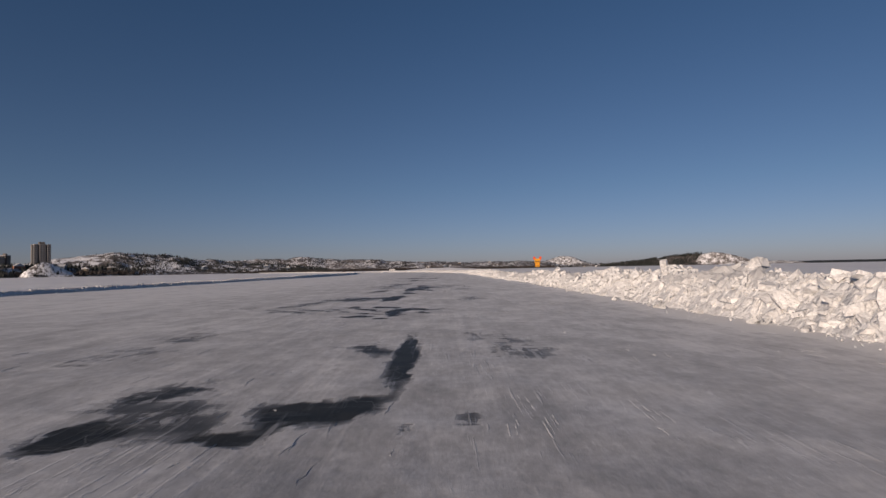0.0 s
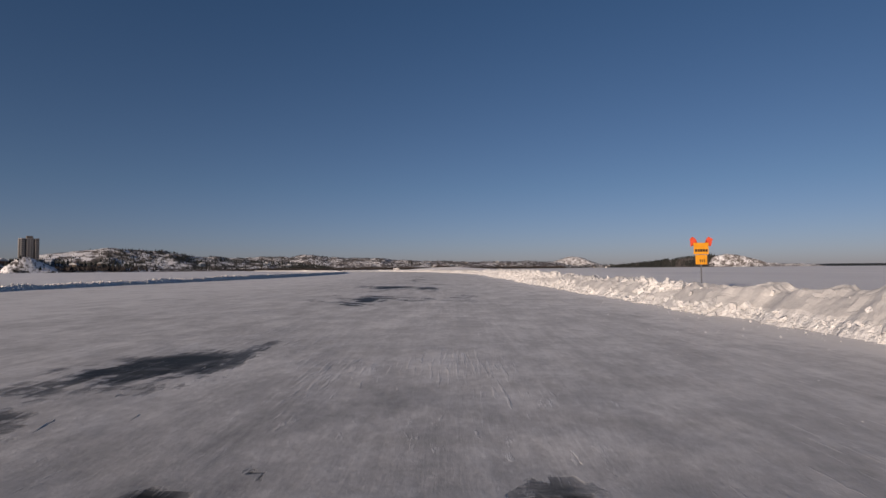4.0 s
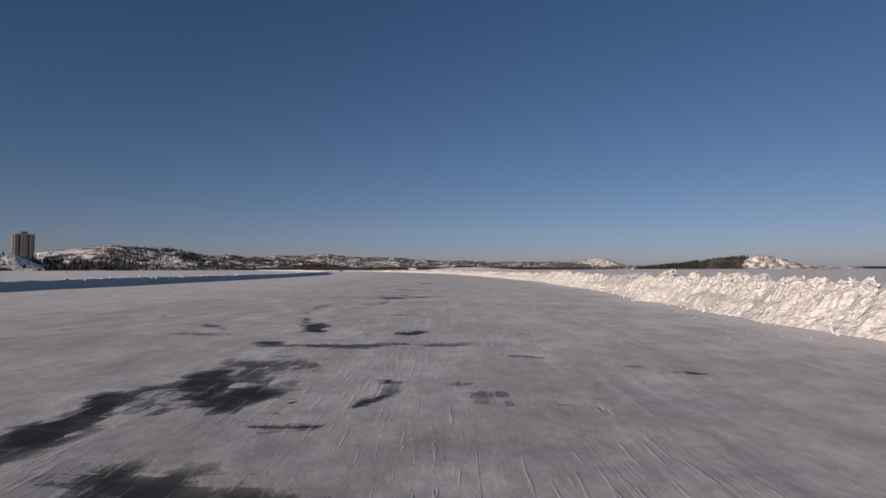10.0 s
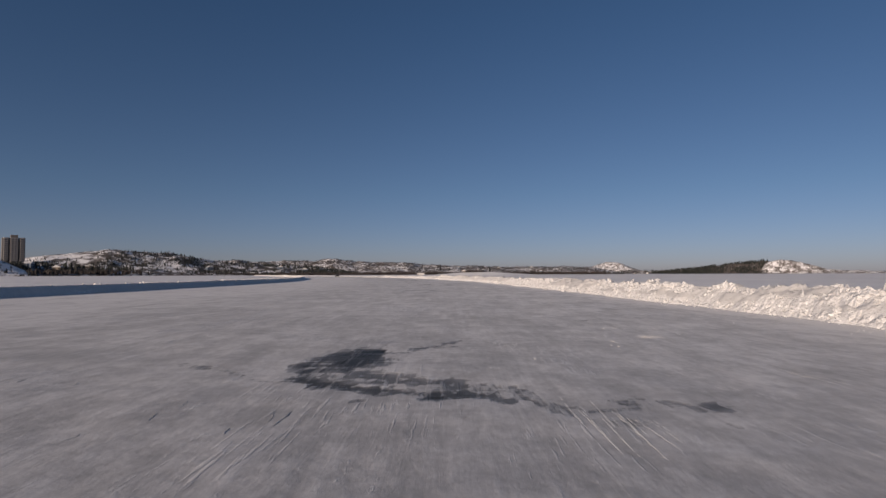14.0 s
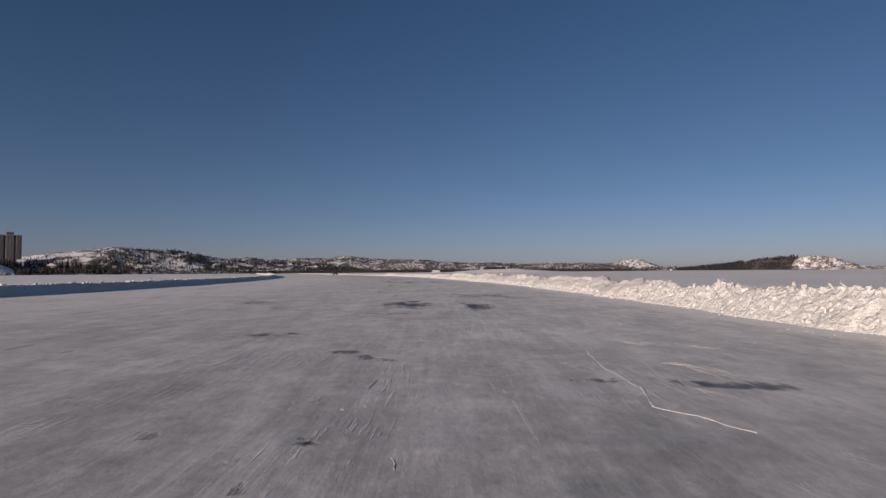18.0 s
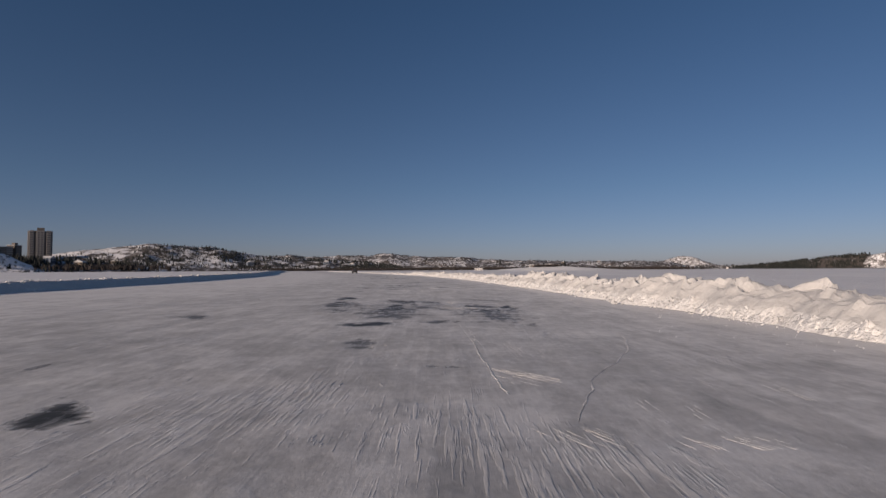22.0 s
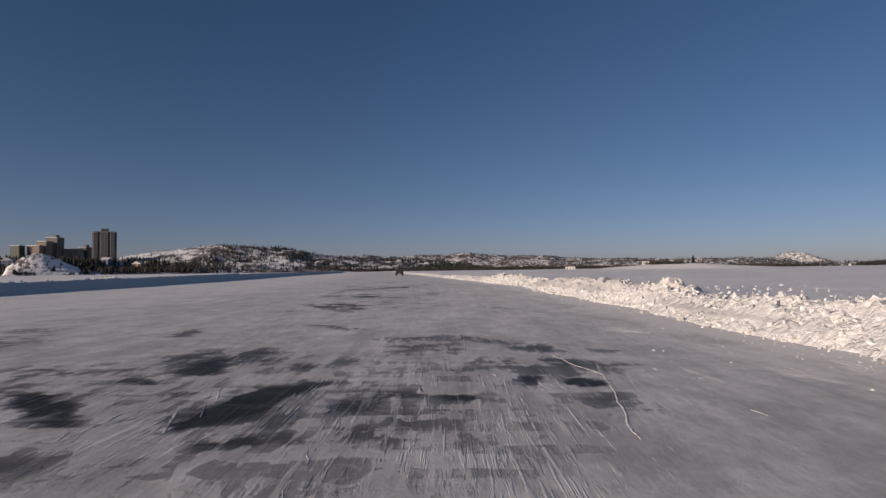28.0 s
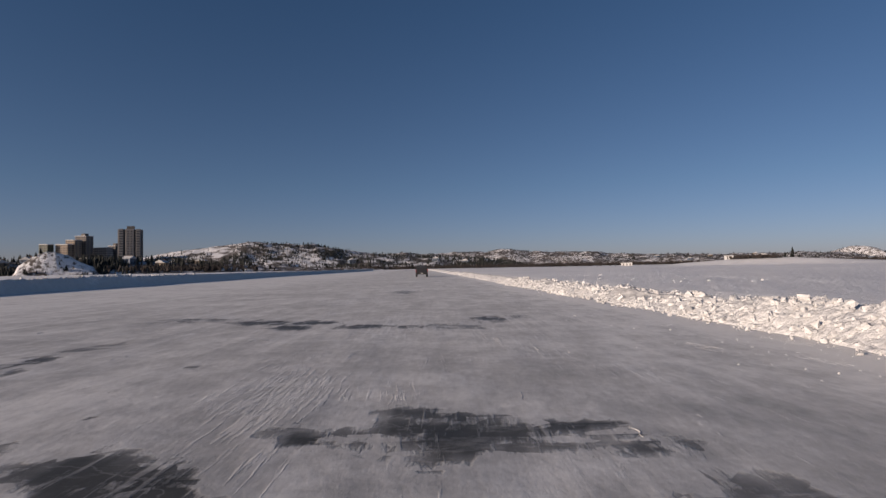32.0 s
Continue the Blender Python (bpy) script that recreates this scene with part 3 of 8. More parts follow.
PATCHES += [
    (49.41, -1.4, 0.18, 0.76, -0, 0.95), (49.65, 1.71, 0.47, 0.11, 2.6, 0.7), (49.69, -4.76, 0.17, 0.27, -0.7, 1), (50.32, 0.2, 0.39, 0.6, 0, 0.55), (50.7, -4.11, 0.88, 0.44, 1.2, 0.6), (50.7, -0.3, 0.52, 0.5, -0.4, 0.6), (50.7, 1.71, 0.83, 0.14, 0.8, 0.85), (50.8, -5.3, 0.69, 0.75, -0.6, 1),
    (50.9, -5.6, 0.9, 1.01, -0.3, 0.7), (50.9, -2.2, 0.76, 0.32, 0.3, 1), (51, -0.2, 0.74, 1.09, 0, 0.45), (51.7, -1.9, 1.31, 0.73, -0.4, 0.95), (51.8, -0.62, 0.8, 0.5, -0.2, 0.42), (52, 1.3, 0.84, 0.88, 0.1, 0.5), (52, 1.34, 1.61, 0.31, -0.8, 0.65), (52.14, -6.3, 0.39, 0.77, -0.3, 0.55),
]
PATCHES += [
    (52.24, 0.31, 0.4, 0.35, 0, 0.6), (52.4, -4.78, 0.78, 0.49, -0.2, 0.8), (52.4, -2.05, 1.21, 0.49, -0.5, 1), (52.8, 0.77, 0.72, 0.29, -2.1, 0.8), (53.3, -4.55, 1.06, 0.27, -0.1, 0.75), (53.86, -1.48, 0.2, 0.13, -0.4, 0.8), (54, -4.6, 1.65, 0.72, -0.2, 0.6), (54.2, -4.5, 0.68, 0.21, -1.1, 0.6),
    (57.1, -5.2, 0.96, 0.82, 0.6, 0.6), (58.5, -4.6, 1.77, 1.09, 0.3, 0.85), (58.7, -4.1, 1.59, 0.71, -1.1, 0.6), (59.2, -3.6, 1.83, 0.32, -2.6, 0.7), (72.99, -3.81, 0.19, 0.35, -0.3, 0.9), (73.69, -4.2, 0.4, 0.56, -1, 0.95), (73.7, -3.26, 0.25, 0.2, -0.6, 0.9), (74.67, -2.41, 0.07, 0.16, -0.6, 0.7),
]
PATCHES += [
    (74.84, -4.3, 0.35, 0.93, -1.1, 1), (74.95, 1.18, 0.26, 0.29, -0.3, 0.8), (75.7, -5.06, 0.63, 0.39, -0.3, 0.55), (76.04, 1.05, 0.4, 0.44, -0.4, 0.75), (76.3, -3.9, 0.84, 0.55, -0.1, 1), (76.3, 0.2, 0.27, 0.72, -0.5, 0.7), (76.5, -3.12, 0.76, 0.28, 0.1, 0.8), (76.53, -5.1, 0.46, 0.28, -0.6, 0.5),
    (76.61, -1.93, 0.23, 0.36, -0.9, 0.9), (76.9, -6.3, 0.7, 0.69, -1.1, 0.42), (77.23, 1.12, 0.3, 0.42, -0.6, 0.65), (77.25, -1.9, 0.23, 1.31, -0.9, 0.8), (77.68, -1, 0.39, 0.82, -0.9, 0.55), (77.84, -5.12, 0.31, 0.36, -0.6, 0.6), (77.9, -4.1, 1.21, 0.81, -0.6, 1), (78.25, -6.76, 0.3, 0.42, -0.7, 0.4),
]
PATCHES += [
    (78.63, -1.12, 0.27, 0.46, -1, 0.8), (78.82, -3.5, 0.49, 1.18, -0.6, 0.85), (78.93, 0.7, 0.49, 0.82, -0.7, 0.6), (79.03, -5.3, 0.43, 0.61, -0.3, 0.6), (79.43, -1.98, 0.21, 0.4, -1.2, 0.9), (79.66, -4.18, 0.29, 0.47, -0.9, 1), (79.72, -3.3, 0.36, 0.56, -0.3, 0.42), (79.9, -2.5, 0.3, 1.84, -0.9, 0.8),
    (79.96, 1.62, 0.29, 0.14, -0, 0.55), (80.21, 1.33, 0.36, 0.26, -0.4, 0.8), (80.3, -2.8, 0.22, 0.8, -1.4, 0.9), (80.47, 0.89, 0.3, 0.41, -0.3, 0.7), (80.61, -4.2, 0.44, 0.87, -0.8, 0.5), (80.82, -3.5, 0.28, 0.61, -1.1, 1), (81, -3.6, 0.53, 0.73, -0.9, 0.9), (81.5, 1, 0.86, 0.77, -0.5, 0.45),
]
PATCHES += [
    (81.61, -4.1, 0.5, 0.58, -0.7, 1), (81.7, 1.01, 0.24, 0.21, -0.3, 0.8), (82.5, -6.6, 0.76, 0.62, 0.6, 0.4), (82.95, -6.57, 0.49, 0.23, 0, 0.6), (88.03, -1.1, 0.49, 0.65, -0.6, 0.95), (89.5, -4.3, 0.67, 1.03, 1.6, 0.7), (91.19, -1.62, 0.12, 0.39, -0, 0.7), (91.9, -0.7, 0.27, 0.17, -0.4, 0.9),
    (92.03, -4.33, 0.24, 0.39, -0.9, 0.9), (92.3, -1.56, 0.68, 0.38, -0.2, 0.95), (92.4, -3, 1.27, 0.94, 0.8, 0.5), (92.9, -1.02, 3.64, 0.49, -3.2, 0.75), (93.3, -1.83, 4, 0.47, -3.6, 0.7), (93.4, -4.9, 0.83, 0.68, -0.4, 1), (93.5, -1.03, 1.26, 0.38, -0.5, 0.7), (93.51, 4.6, 0.22, 0.22, -0.7, 0.7),
]
PATCHES += [
    (93.6, -1.6, 1.36, 0.47, -1.1, 0.85), (93.7, -3.94, 0.55, 0.37, 0.6, 0.7), (94.79, -0.15, 0.19, 0.08, -0.1, 0.6), (95.3, -4.7, 1.34, 1.15, -0.1, 1), (95.5, -1, 1.1, 0.42, -2.1, 0.5), (95.9, -2.9, 0.81, 0.42, 0.6, 0.8), (96.1, -1.41, 1.49, 0.47, -0.7, 0.75), (96.4, -4.7, 3.7, 1.86, -0.2, 0.7),
    (96.79, 2.77, 0.21, 0.26, 0.2, 0.7), (96.9, -6.9, 0.54, 0.72, -0.7, 0.5), (97.6, -4.3, 1.96, 1.53, -0.5, 0.95), (98.2, -3.4, 0.89, 1.16, -0.8, 0.95), (99.1, -6.8, 2.49, 0.86, -0.6, 0.5), (103.45, -3.5, 0.08, 0.14, -0.1, 0.8), (103.6, -0.6, 0.59, 1.03, -0, 0.8), (103.66, -3.55, 0.05, 0.09, -0.3, 0.7),
]
PATCHES += [
    (103.66, 1.34, 0.1, 0.25, 0, 0.7), (103.67, 1.79, 0.11, 0.08, 1.1, 0.6), (103.75, -0.01, 0.14, 0.06, -0, 0.9), (103.84, -1.98, 0.05, 0.08, -0.2, 0.6), (104.24, 2.55, 0.24, 0.22, 0.2, 0.5), (104.39, -2.57, 0.08, 0.11, -0.3, 0.9), (104.43, 1.33, 0.08, 0.16, 0.4, 0.7), (104.57, 3.3, 0.21, 0.22, 0.1, 0.6),
    (104.65, 0.56, 0.07, 0.09, 0.4, 0.7), (106.07, 0.39, 0.11, 0.15, -0.4, 0.7), (106.34, -0.07, 0.12, 0.39, -0.5, 0.6), (106.91, 1.08, 0.27, 0.32, -1, 0.55), (107.3, -6.52, 0.45, 0.2, -0.9, 0.6), (107.56, 0.29, 0.43, 0.27, 0.1, 0.55), (108.12, -0.79, 0.3, 0.15, -0.4, 0.8), (108.46, -3.83, 0.23, 0.22, -0.5, 0.6),
]
PATCHES += [
    (108.62, -7.12, 0.16, 0.25, -0.5, 0.5), (108.9, 0.23, 0.35, 0.15, 0.1, 0.6), (109.1, -4.74, 1.15, 0.2, 1.2, 0.4), (109.95, -3.16, 0.32, 0.25, -0.5, 0.6), (110.6, -4.1, 0.38, 0.62, -0.1, 0.55), (112.2, -2, 0.49, 0.48, -0.2, 0.7), (113.8, -6.56, 1.61, 0.35, 1.5, 0.4), (115.4, -3.4, 0.91, 1.09, 1.1, 0.5),
    (115.7, -3.81, 0.08, 0.16, -0.2, 0.8), (115.72, -2.97, 0.09, 0.14, -0.3, 0.9), (115.97, -3.52, 0.09, 0.21, -0.9, 0.9), (116.28, 1.23, 0.06, 0.06, 0.3, 0.7), (116.39, -3.71, 0.22, 0.26, -1.6, 0.95), (116.47, 0.29, 0.13, 0.17, 0.1, 0.4), (116.64, 0.8, 0.14, 0.19, 0.1, 0.7), (117.63, -3.23, 0.17, 0.16, -1.2, 0.8),
]
PATCHES += [
    (117.73, 0.21, 0.13, 0.21, 0, 0.45), (117.94, -0.5, 0.14, 0.21, 0, 0.7), (118.03, -1.1, 0.17, 0.53, -0.2, 0.8), (118.36, -4.49, 0.18, 0.1, 0.1, 0.5), (118.54, -3.15, 0.34, 0.15, -1.6, 0.9), (118.58, -2.3, 0.16, 0.92, -0.5, 0.85), (119.06, -3.58, 0.31, 0.49, -0.9, 0.85), (119.2, -3.2, 1.32, 0.65, -0.7, 0.7),
    (120.35, -2.68, 0.25, 0.14, -1.3, 0.8), (121, -3.4, 0.79, 0.79, -0.9, 0.85), (122.7, -3.94, 0.46, 0.5, -0.3, 0.55), (123.84, -2, 0.46, 0.78, -0, 0.55), (124.4, -3.7, 0.8, 0.58, -0.5, 0.5), (126.2, -1.1, 0.61, 1.43, -0.5, 0.8), (128.09, -3.78, 0.35, 0.31, -0.7, 0.95), (128.34, -1.69, 0.1, 0.33, -0, 0.8),
]
PATCHES += [
    (128.34, -1.31, 0.12, 0.11, 0, 0.95), (128.4, -3.64, 2.09, 0.36, -1.1, 0.8), (128.66, -1.96, 0.24, 0.31, 0.2, 0.42), (129.13, 1.1, 0.13, 0.65, -0.2, 0.45), (129.14, -3.25, 0.26, 0.28, -0.7, 0.6), (129.17, -3.82, 0.42, 0.35, -1.2, 0.95), (129.27, -2.56, 0.27, 0.38, -0.6, 0.85), (129.33, -1.74, 0.12, 0.09, -0.7, 0.8),
    (129.36, -0.9, 0.32, 0.2, 1.5, 0.9), (129.68, 0.52, 0.15, 0.27, 0, 0.45), (129.72, -2.4, 0.45, 0.5, -0.7, 0.85), (129.84, -0.77, 0.25, 0.17, -0.2, 0.45), (130.1, -3.28, 0.73, 0.33, -0.6, 0.8), (130.34, 0.2, 0.15, 0.15, 0, 0.5), (130.46, -0.81, 0.21, 0.15, -1, 0.95), (130.5, -3.16, 0.95, 0.43, -1.5, 0.9),
]
PATCHES += [
    (130.9, -2.8, 1.57, 0.82, -0.5, 0.7), (131.13, 3.49, 0.12, 0.22, -0.2, 0.9), (131.61, 2.83, 0.1, 0.35, 0, 0.5), (132.56, 1.41, 0.13, 0.45, -0.5, 0.7), (134, -1.9, 0.37, 1.99, -0, 0.7), (134.06, -0, 0.25, 0.67, -0, 0.6), (134.43, -3.58, 0.34, 0.36, -0.3, 0.8), (136.05, -5.8, 0.33, 0.68, -0.1, 0.5),
    (136.24, -0.8, 0.48, 0.39, 0.4, 0.9), (137.4, -3.32, 1.08, 0.41, -1.6, 0.9), (137.89, -6.22, 0.27, 0.5, -1.1, 0.6), (139.2, -3.99, 0.7, 0.39, -3.1, 0.7), (140.09, -2.72, 0.09, 0.05, -0.6, 0.7), (140.54, -3.46, 0.25, 0.25, 0.2, 0.42), (141, -4.58, 0.1, 0.1, -1.5, 0.9), (141.16, -0.41, 0.07, 0.24, -0.2, 0.55),
]
PATCHES += [
    (141.34, -0.93, 0.12, 0.39, -0.4, 0.6), (141.42, -1.44, 0.16, 0.41, -0.4, 0.7), (141.99, -0.61, 0.09, 0.1, -0.1, 0.6), (142.2, -3.14, 0.08, 0.17, -0.5, 0.6), (142.31, -4.74, 0.23, 0.14, -1.6, 0.9), (144.39, -4.86, 0.18, 0.1, -0.9, 0.8), (145.5, -5, 1.18, 0.26, -0.7, 0.5), (146.53, -1.7, 0.26, 0.57, -0, 0.5),
    (147.17, -3.3, 0.38, 0.73, -0.1, 0.55), (148.2, -2.8, 1.58, 0.26, 0.1, 0.65), (152.1, -2.5, 0.94, 0.69, -0.3, 0.8), (152.31, -3.2, 0.1, 0.21, -0.1, 0.8), (152.45, 0.16, 0.07, 0.2, 0, 0.45), (152.5, -0.3, 0.11, 0.16, -0, 0.8), (152.51, -1.3, 0.19, 0.36, -0.6, 0.6), (152.6, 0.74, 0.07, 0.21, 0, 0.45),
]
PATCHES += [
    (152.7, -2.53, 0.33, 0.37, -0.5, 0.5), (152.81, -2.1, 0.17, 0.58, -0.7, 0.75), (152.97, -4.25, 0.19, 0.33, -0.3, 0.42), (153.1, -1.2, 0.64, 0.72, -0, 0.8), (153.33, -4.14, 0.44, 0.32, 0.2, 0.45), (153.4, -3.1, 0.23, 1, -0.7, 0.75), (154, 0.27, 0.15, 0.4, 0, 0.95), (154.05, -0.07, 0.12, 0.13, -0, 0.8),
    (154.15, 0.82, 0.17, 0.18, 0.8, 0.9), (154.3, -1.68, 0.12, 0.44, -0.2, 0.45), (154.64, -2.93, 0.24, 0.22, -0.7, 0.6), (155.18, -3.4, 0.19, 0.62, -1.1, 0.9), (155.44, -3, 0.37, 0.23, 0.7, 0.65), (155.44, -2.36, 0.39, 0.28, -0.7, 0.75), (156.52, -1.38, 0.18, 0.26, 0.3, 0.55), (156.68, -5.92, 0.31, 0.13, -0.1, 0.55),
]
PATCHES += [
    (157.71, -4.4, 0.13, 0.56, -1.4, 0.7), (158.02, -4.1, 0.23, 0.65, -0, 0.55), (158.19, -2.94, 0.34, 0.4, 0.2, 0.55), (158.42, -8.14, 0.38, 0.15, 0.3, 0.5), (158.42, -1.7, 0.25, 0.67, -0, 0.45), (160.03, -3, 0.29, 0.7, -0.4, 0.6), (161.34, -4.5, 0.3, 0.54, -0.8, 0.8), (162.61, -1.08, 0.46, 0.31, -0.2, 0.8),
    (163.7, -2.5, 0.62, 1.12, -0.9, 0.8), (164.44, -3.74, 0.17, 0.29, -0.3, 0.6), (165.24, 2.05, 0.12, 0.49, 0.2, 0.42), (165.27, -4.5, 0.22, 0.64, -1, 0.6), (165.46, 2.9, 0.11, 0.39, 0.2, 0.42), (165.5, -1.16, 0.1, 0.11, -1.2, 0.55), (171.72, -2.1, 0.46, 0.93, -0.5, 0.9), (172.28, -3.8, 0.38, 1.03, -0.5, 0.75),
]
PATCHES += [
    (178.23, 3.07, 0.2, 0.39, 0.1, 0.5), (178.46, 2.14, 0.24, 0.37, -0.1, 0.5), (178.6, -1.02, 0.09, 0.06, -0.4, 0.7), (178.72, 0.6, 0.15, 0.27, 0, 0.55), (178.73, -0.15, 0.19, 0.2, -0, 0.9), (178.92, 0, 0.26, 0.56, -0.2, 0.75), (179.09, -0.7, 0.2, 0.52, -0.4, 0.75), (179.4, 0, 0.53, 1.97, -0.8, 0.55),
    (179.52, -1.5, 0.26, 0.88, -0.8, 0.75), (179.66, -1.88, 0.26, 0.29, -1, 0.8), (179.98, -1.1, 0.32, 1.04, -0.5, 0.42), (180.14, -2.9, 0.18, 0.72, -1, 0.45), (181.22, -4.2, 0.12, 0.69, -0.8, 0.45), (181.53, -1.85, 0.22, 0.11, -1, 0.95), (181.9, -1.6, 1.73, 0.85, 0.5, 0.8), (182.34, -1.69, 0.35, 0.22, -0.5, 0.8),
]
PATCHES += [
    (182.7, -1.41, 0.51, 0.5, 0.5, 0.85), (183.52, 0.12, 0.13, 0.26, 0.6, 0.7), (183.58, -0.3, 0.38, 0.55, 1.4, 0.65), (190.36, 4.7, 0.13, 0.52, 0.8, 0.7), (210.9, -1.43, 0.27, 0.14, -1.1, 0.4), (210.9, -1.18, 0.17, 0.12, -1.4, 0.5), (215.55, -3.54, 0.44, 0.41, -0.4, 0.55), (216.07, 1.7, 0.17, 0.23, 0.1, 0.7),
    (216.45, -3.24, 0.08, 0.24, -1.2, 0.6), (216.73, 1.97, 0.17, 0.22, 0.2, 0.45), (216.9, -3.81, 0.29, 0.42, -0.6, 0.4), (216.99, -1, 0.29, 0.64, -0.5, 0.6), (217, -0.88, 0.07, 0.12, -0.4, 0.9), (217.25, -0.76, 0.14, 0.31, -0.5, 0.8), (217.49, -0.67, 0.32, 0.24, -0.2, 0.45), (217.5, 0.04, 0.47, 0.36, -0, 0.35),
]
PATCHES += [
    (217.69, -1.33, 0.19, 0.43, -0.8, 0.9), (217.78, -1.7, 0.31, 0.86, -0.7, 0.8), (218.24, -2.11, 0.17, 0.34, -0.7, 0.7), (218.79, -3.1, 0.47, 0.79, -0.6, 0.5), (219.1, -3.29, 0.13, 0.44, -0.8, 0.5), (219.27, 1.66, 0.17, 0.2, -0.4, 0.7), (219.9, -3.7, 0.53, 0.68, -0.8, 0.35), (222.19, -1.03, 0.43, 0.36, -0.5, 0.75),
    (223.66, -2.14, 0.27, 0.13, -0.9, 0.7), (223.7, -0.94, 0.94, 0.23, -0.8, 0.7), (223.75, -2.9, 0.44, 0.84, -0.7, 0.5), (224.34, -3.1, 0.28, 1.06, -0.7, 0.55), (228.8, -1.32, 0.58, 0.21, -0.6, 0.7), (230.59, -1.09, 0.16, 0.13, -0.4, 0.85), (230.6, -2.32, 0.06, 0.08, -0.3, 0.6), (230.74, -2.5, 0.14, 0.32, -0.1, 0.3),
]
PATCHES += [
    (232.86, 4, 0.28, 0.81, -0.3, 0.6), (233.4, 2.16, 0.22, 0.36, -0.2, 0.45), (235.25, -0.72, 0.18, 0.4, -0.4, 0.5), (235.74, -1.27, 0.38, 0.15, -1, 0.85), (236.25, -1.76, 0.22, 0.32, -0.1, 0.5), (239.01, -4.11, 0.34, 0.42, -0.3, 0.6), (239.33, -3.46, 0.23, 0.15, -0.7, 0.6), (245.59, 2.9, 0.16, 0.5, 0, 0.42),
    (245.6, 1.95, 0.16, 0.34, 0.1, 0.4), (245.72, 0.32, 0.17, 0.23, 0, 0.42), (245.86, -1.81, 0.22, 0.25, -1.2, 0.5), (245.96, -1.24, 0.23, 0.3, -0.1, 0.42), (246.19, -0.74, 0.15, 0.37, -0, 0.55), (246.21, -2.4, 0.18, 0.5, -0.4, 0.6), (247.16, 1.44, 0.19, 0.11, -0.4, 0.95), (247.68, -4, 0.18, 0.78, -0.8, 0.5),
]
PATCHES += [
    (248.74, 2.02, 0.47, 0.26, -1.1, 0.6), (248.93, -1.12, 0.3, 0.33, -0.4, 0.9), (249, 1.7, 1.43, 0.59, 0.4, 0.6), (249.2, 1.44, 0.68, 0.15, -1.5, 0.85), (249.22, -2.26, 0.36, 0.09, 0.3, 0.6), (249.38, -6.7, 0.35, 1.1, -0.8, 0.4), (250.69, -1.14, 0.37, 0.22, -0.4, 0.85), (250.9, -0.62, 0.61, 0.22, -0.5, 0.6),
    (251, 1.53, 1.7, 0.36, 0.3, 0.7), (251.2, 2.02, 0.78, 0.28, -0.3, 0.5), (251.26, -1.71, 0.31, 0.15, -0.9, 0.6), (251.4, -1.4, 1.74, 1.03, -0.3, 0.7), (252.3, -0.47, 0.6, 0.49, -0.1, 0.75), (252.39, 1.26, 0.5, 0.25, 0.4, 0.6), (253, -1.67, 0.73, 0.28, -1.1, 0.85), (254.1, -1.1, 0.65, 0.42, -0.2, 0.8),
]
PATCHES += [
    (254.2, -9.1, 1.14, 1.04, -0.3, 0.4), (257.3, 4.5, 1.03, 0.66, -0.9, 0.45), (258.9, 1.9, 0.94, 0.76, 0.1, 0.6), (260.2, 3.3, 1.22, 1.58, -0.8, 0.5), (260.27, -2.37, 0.07, 0.07, -0.5, 0.8), (260.36, 3.16, 0.19, 0.28, -0.2, 0.55), (260.58, 2.48, 0.2, 0.3, -0.2, 0.5), (260.69, 2, 0.15, 0.16, -0.1, 0.7),
    (260.95, 1.71, 0.34, 0.32, -0.4, 0.8), (261, -2.51, 0.51, 0.1, -1.8, 0.95), (261.04, 4.28, 0.23, 0.44, -0.1, 0.5), (261.77, 3.9, 0.42, 0.69, -0.1, 0.6), (261.78, 3.1, 0.34, 0.52, -0.3, 0.65), (262.02, -2.58, 0.38, 0.11, 0.4, 0.9), (262.31, 1.7, 0.34, 0.32, -0.6, 0.65), (262.7, 1.32, 0.57, 0.27, -0.6, 0.75),
]
PATCHES += [
    (262.9, 5.17, 0.62, 0.45, -0.5, 0.55), (267.7, -4.07, 1.84, 0.11, -1.1, 0.5), (268.4, -3.82, 0.65, 0.19, -3.6, 0.4), (272.97, -3.5, 0.43, 0.55, -0.2, 0.7), (274.65, -12.97, 0.34, 0.45, -0.9, 0.7), (275.8, -3.16, 0.1, 0.31, -0.7, 0.9), (276.18, -3.86, 0.24, 0.18, -0.5, 0.9), (277.46, 3.49, 0.18, 0.08, -2.3, 0.5),
    (279.53, 1.95, 0.14, 0.17, -0.5, 0.5), (279.82, 3.8, 0.2, 0.5, 0, 0.5), (279.85, -1.43, 0.31, 0.16, -0.7, 0.5), (282, -3.8, 0.31, 0.6, -0.7, 0.65), (284.1, -5.4, 0.56, 0.51, 0.8, 0.45), (287.26, -2.1, 0.4, 0.87, -0.1, 0.5), (287.64, -12.5, 0.48, 0.69, -0.6, 0.5), (288, -4.06, 0.8, 0.49, -0.7, 0.75),
]
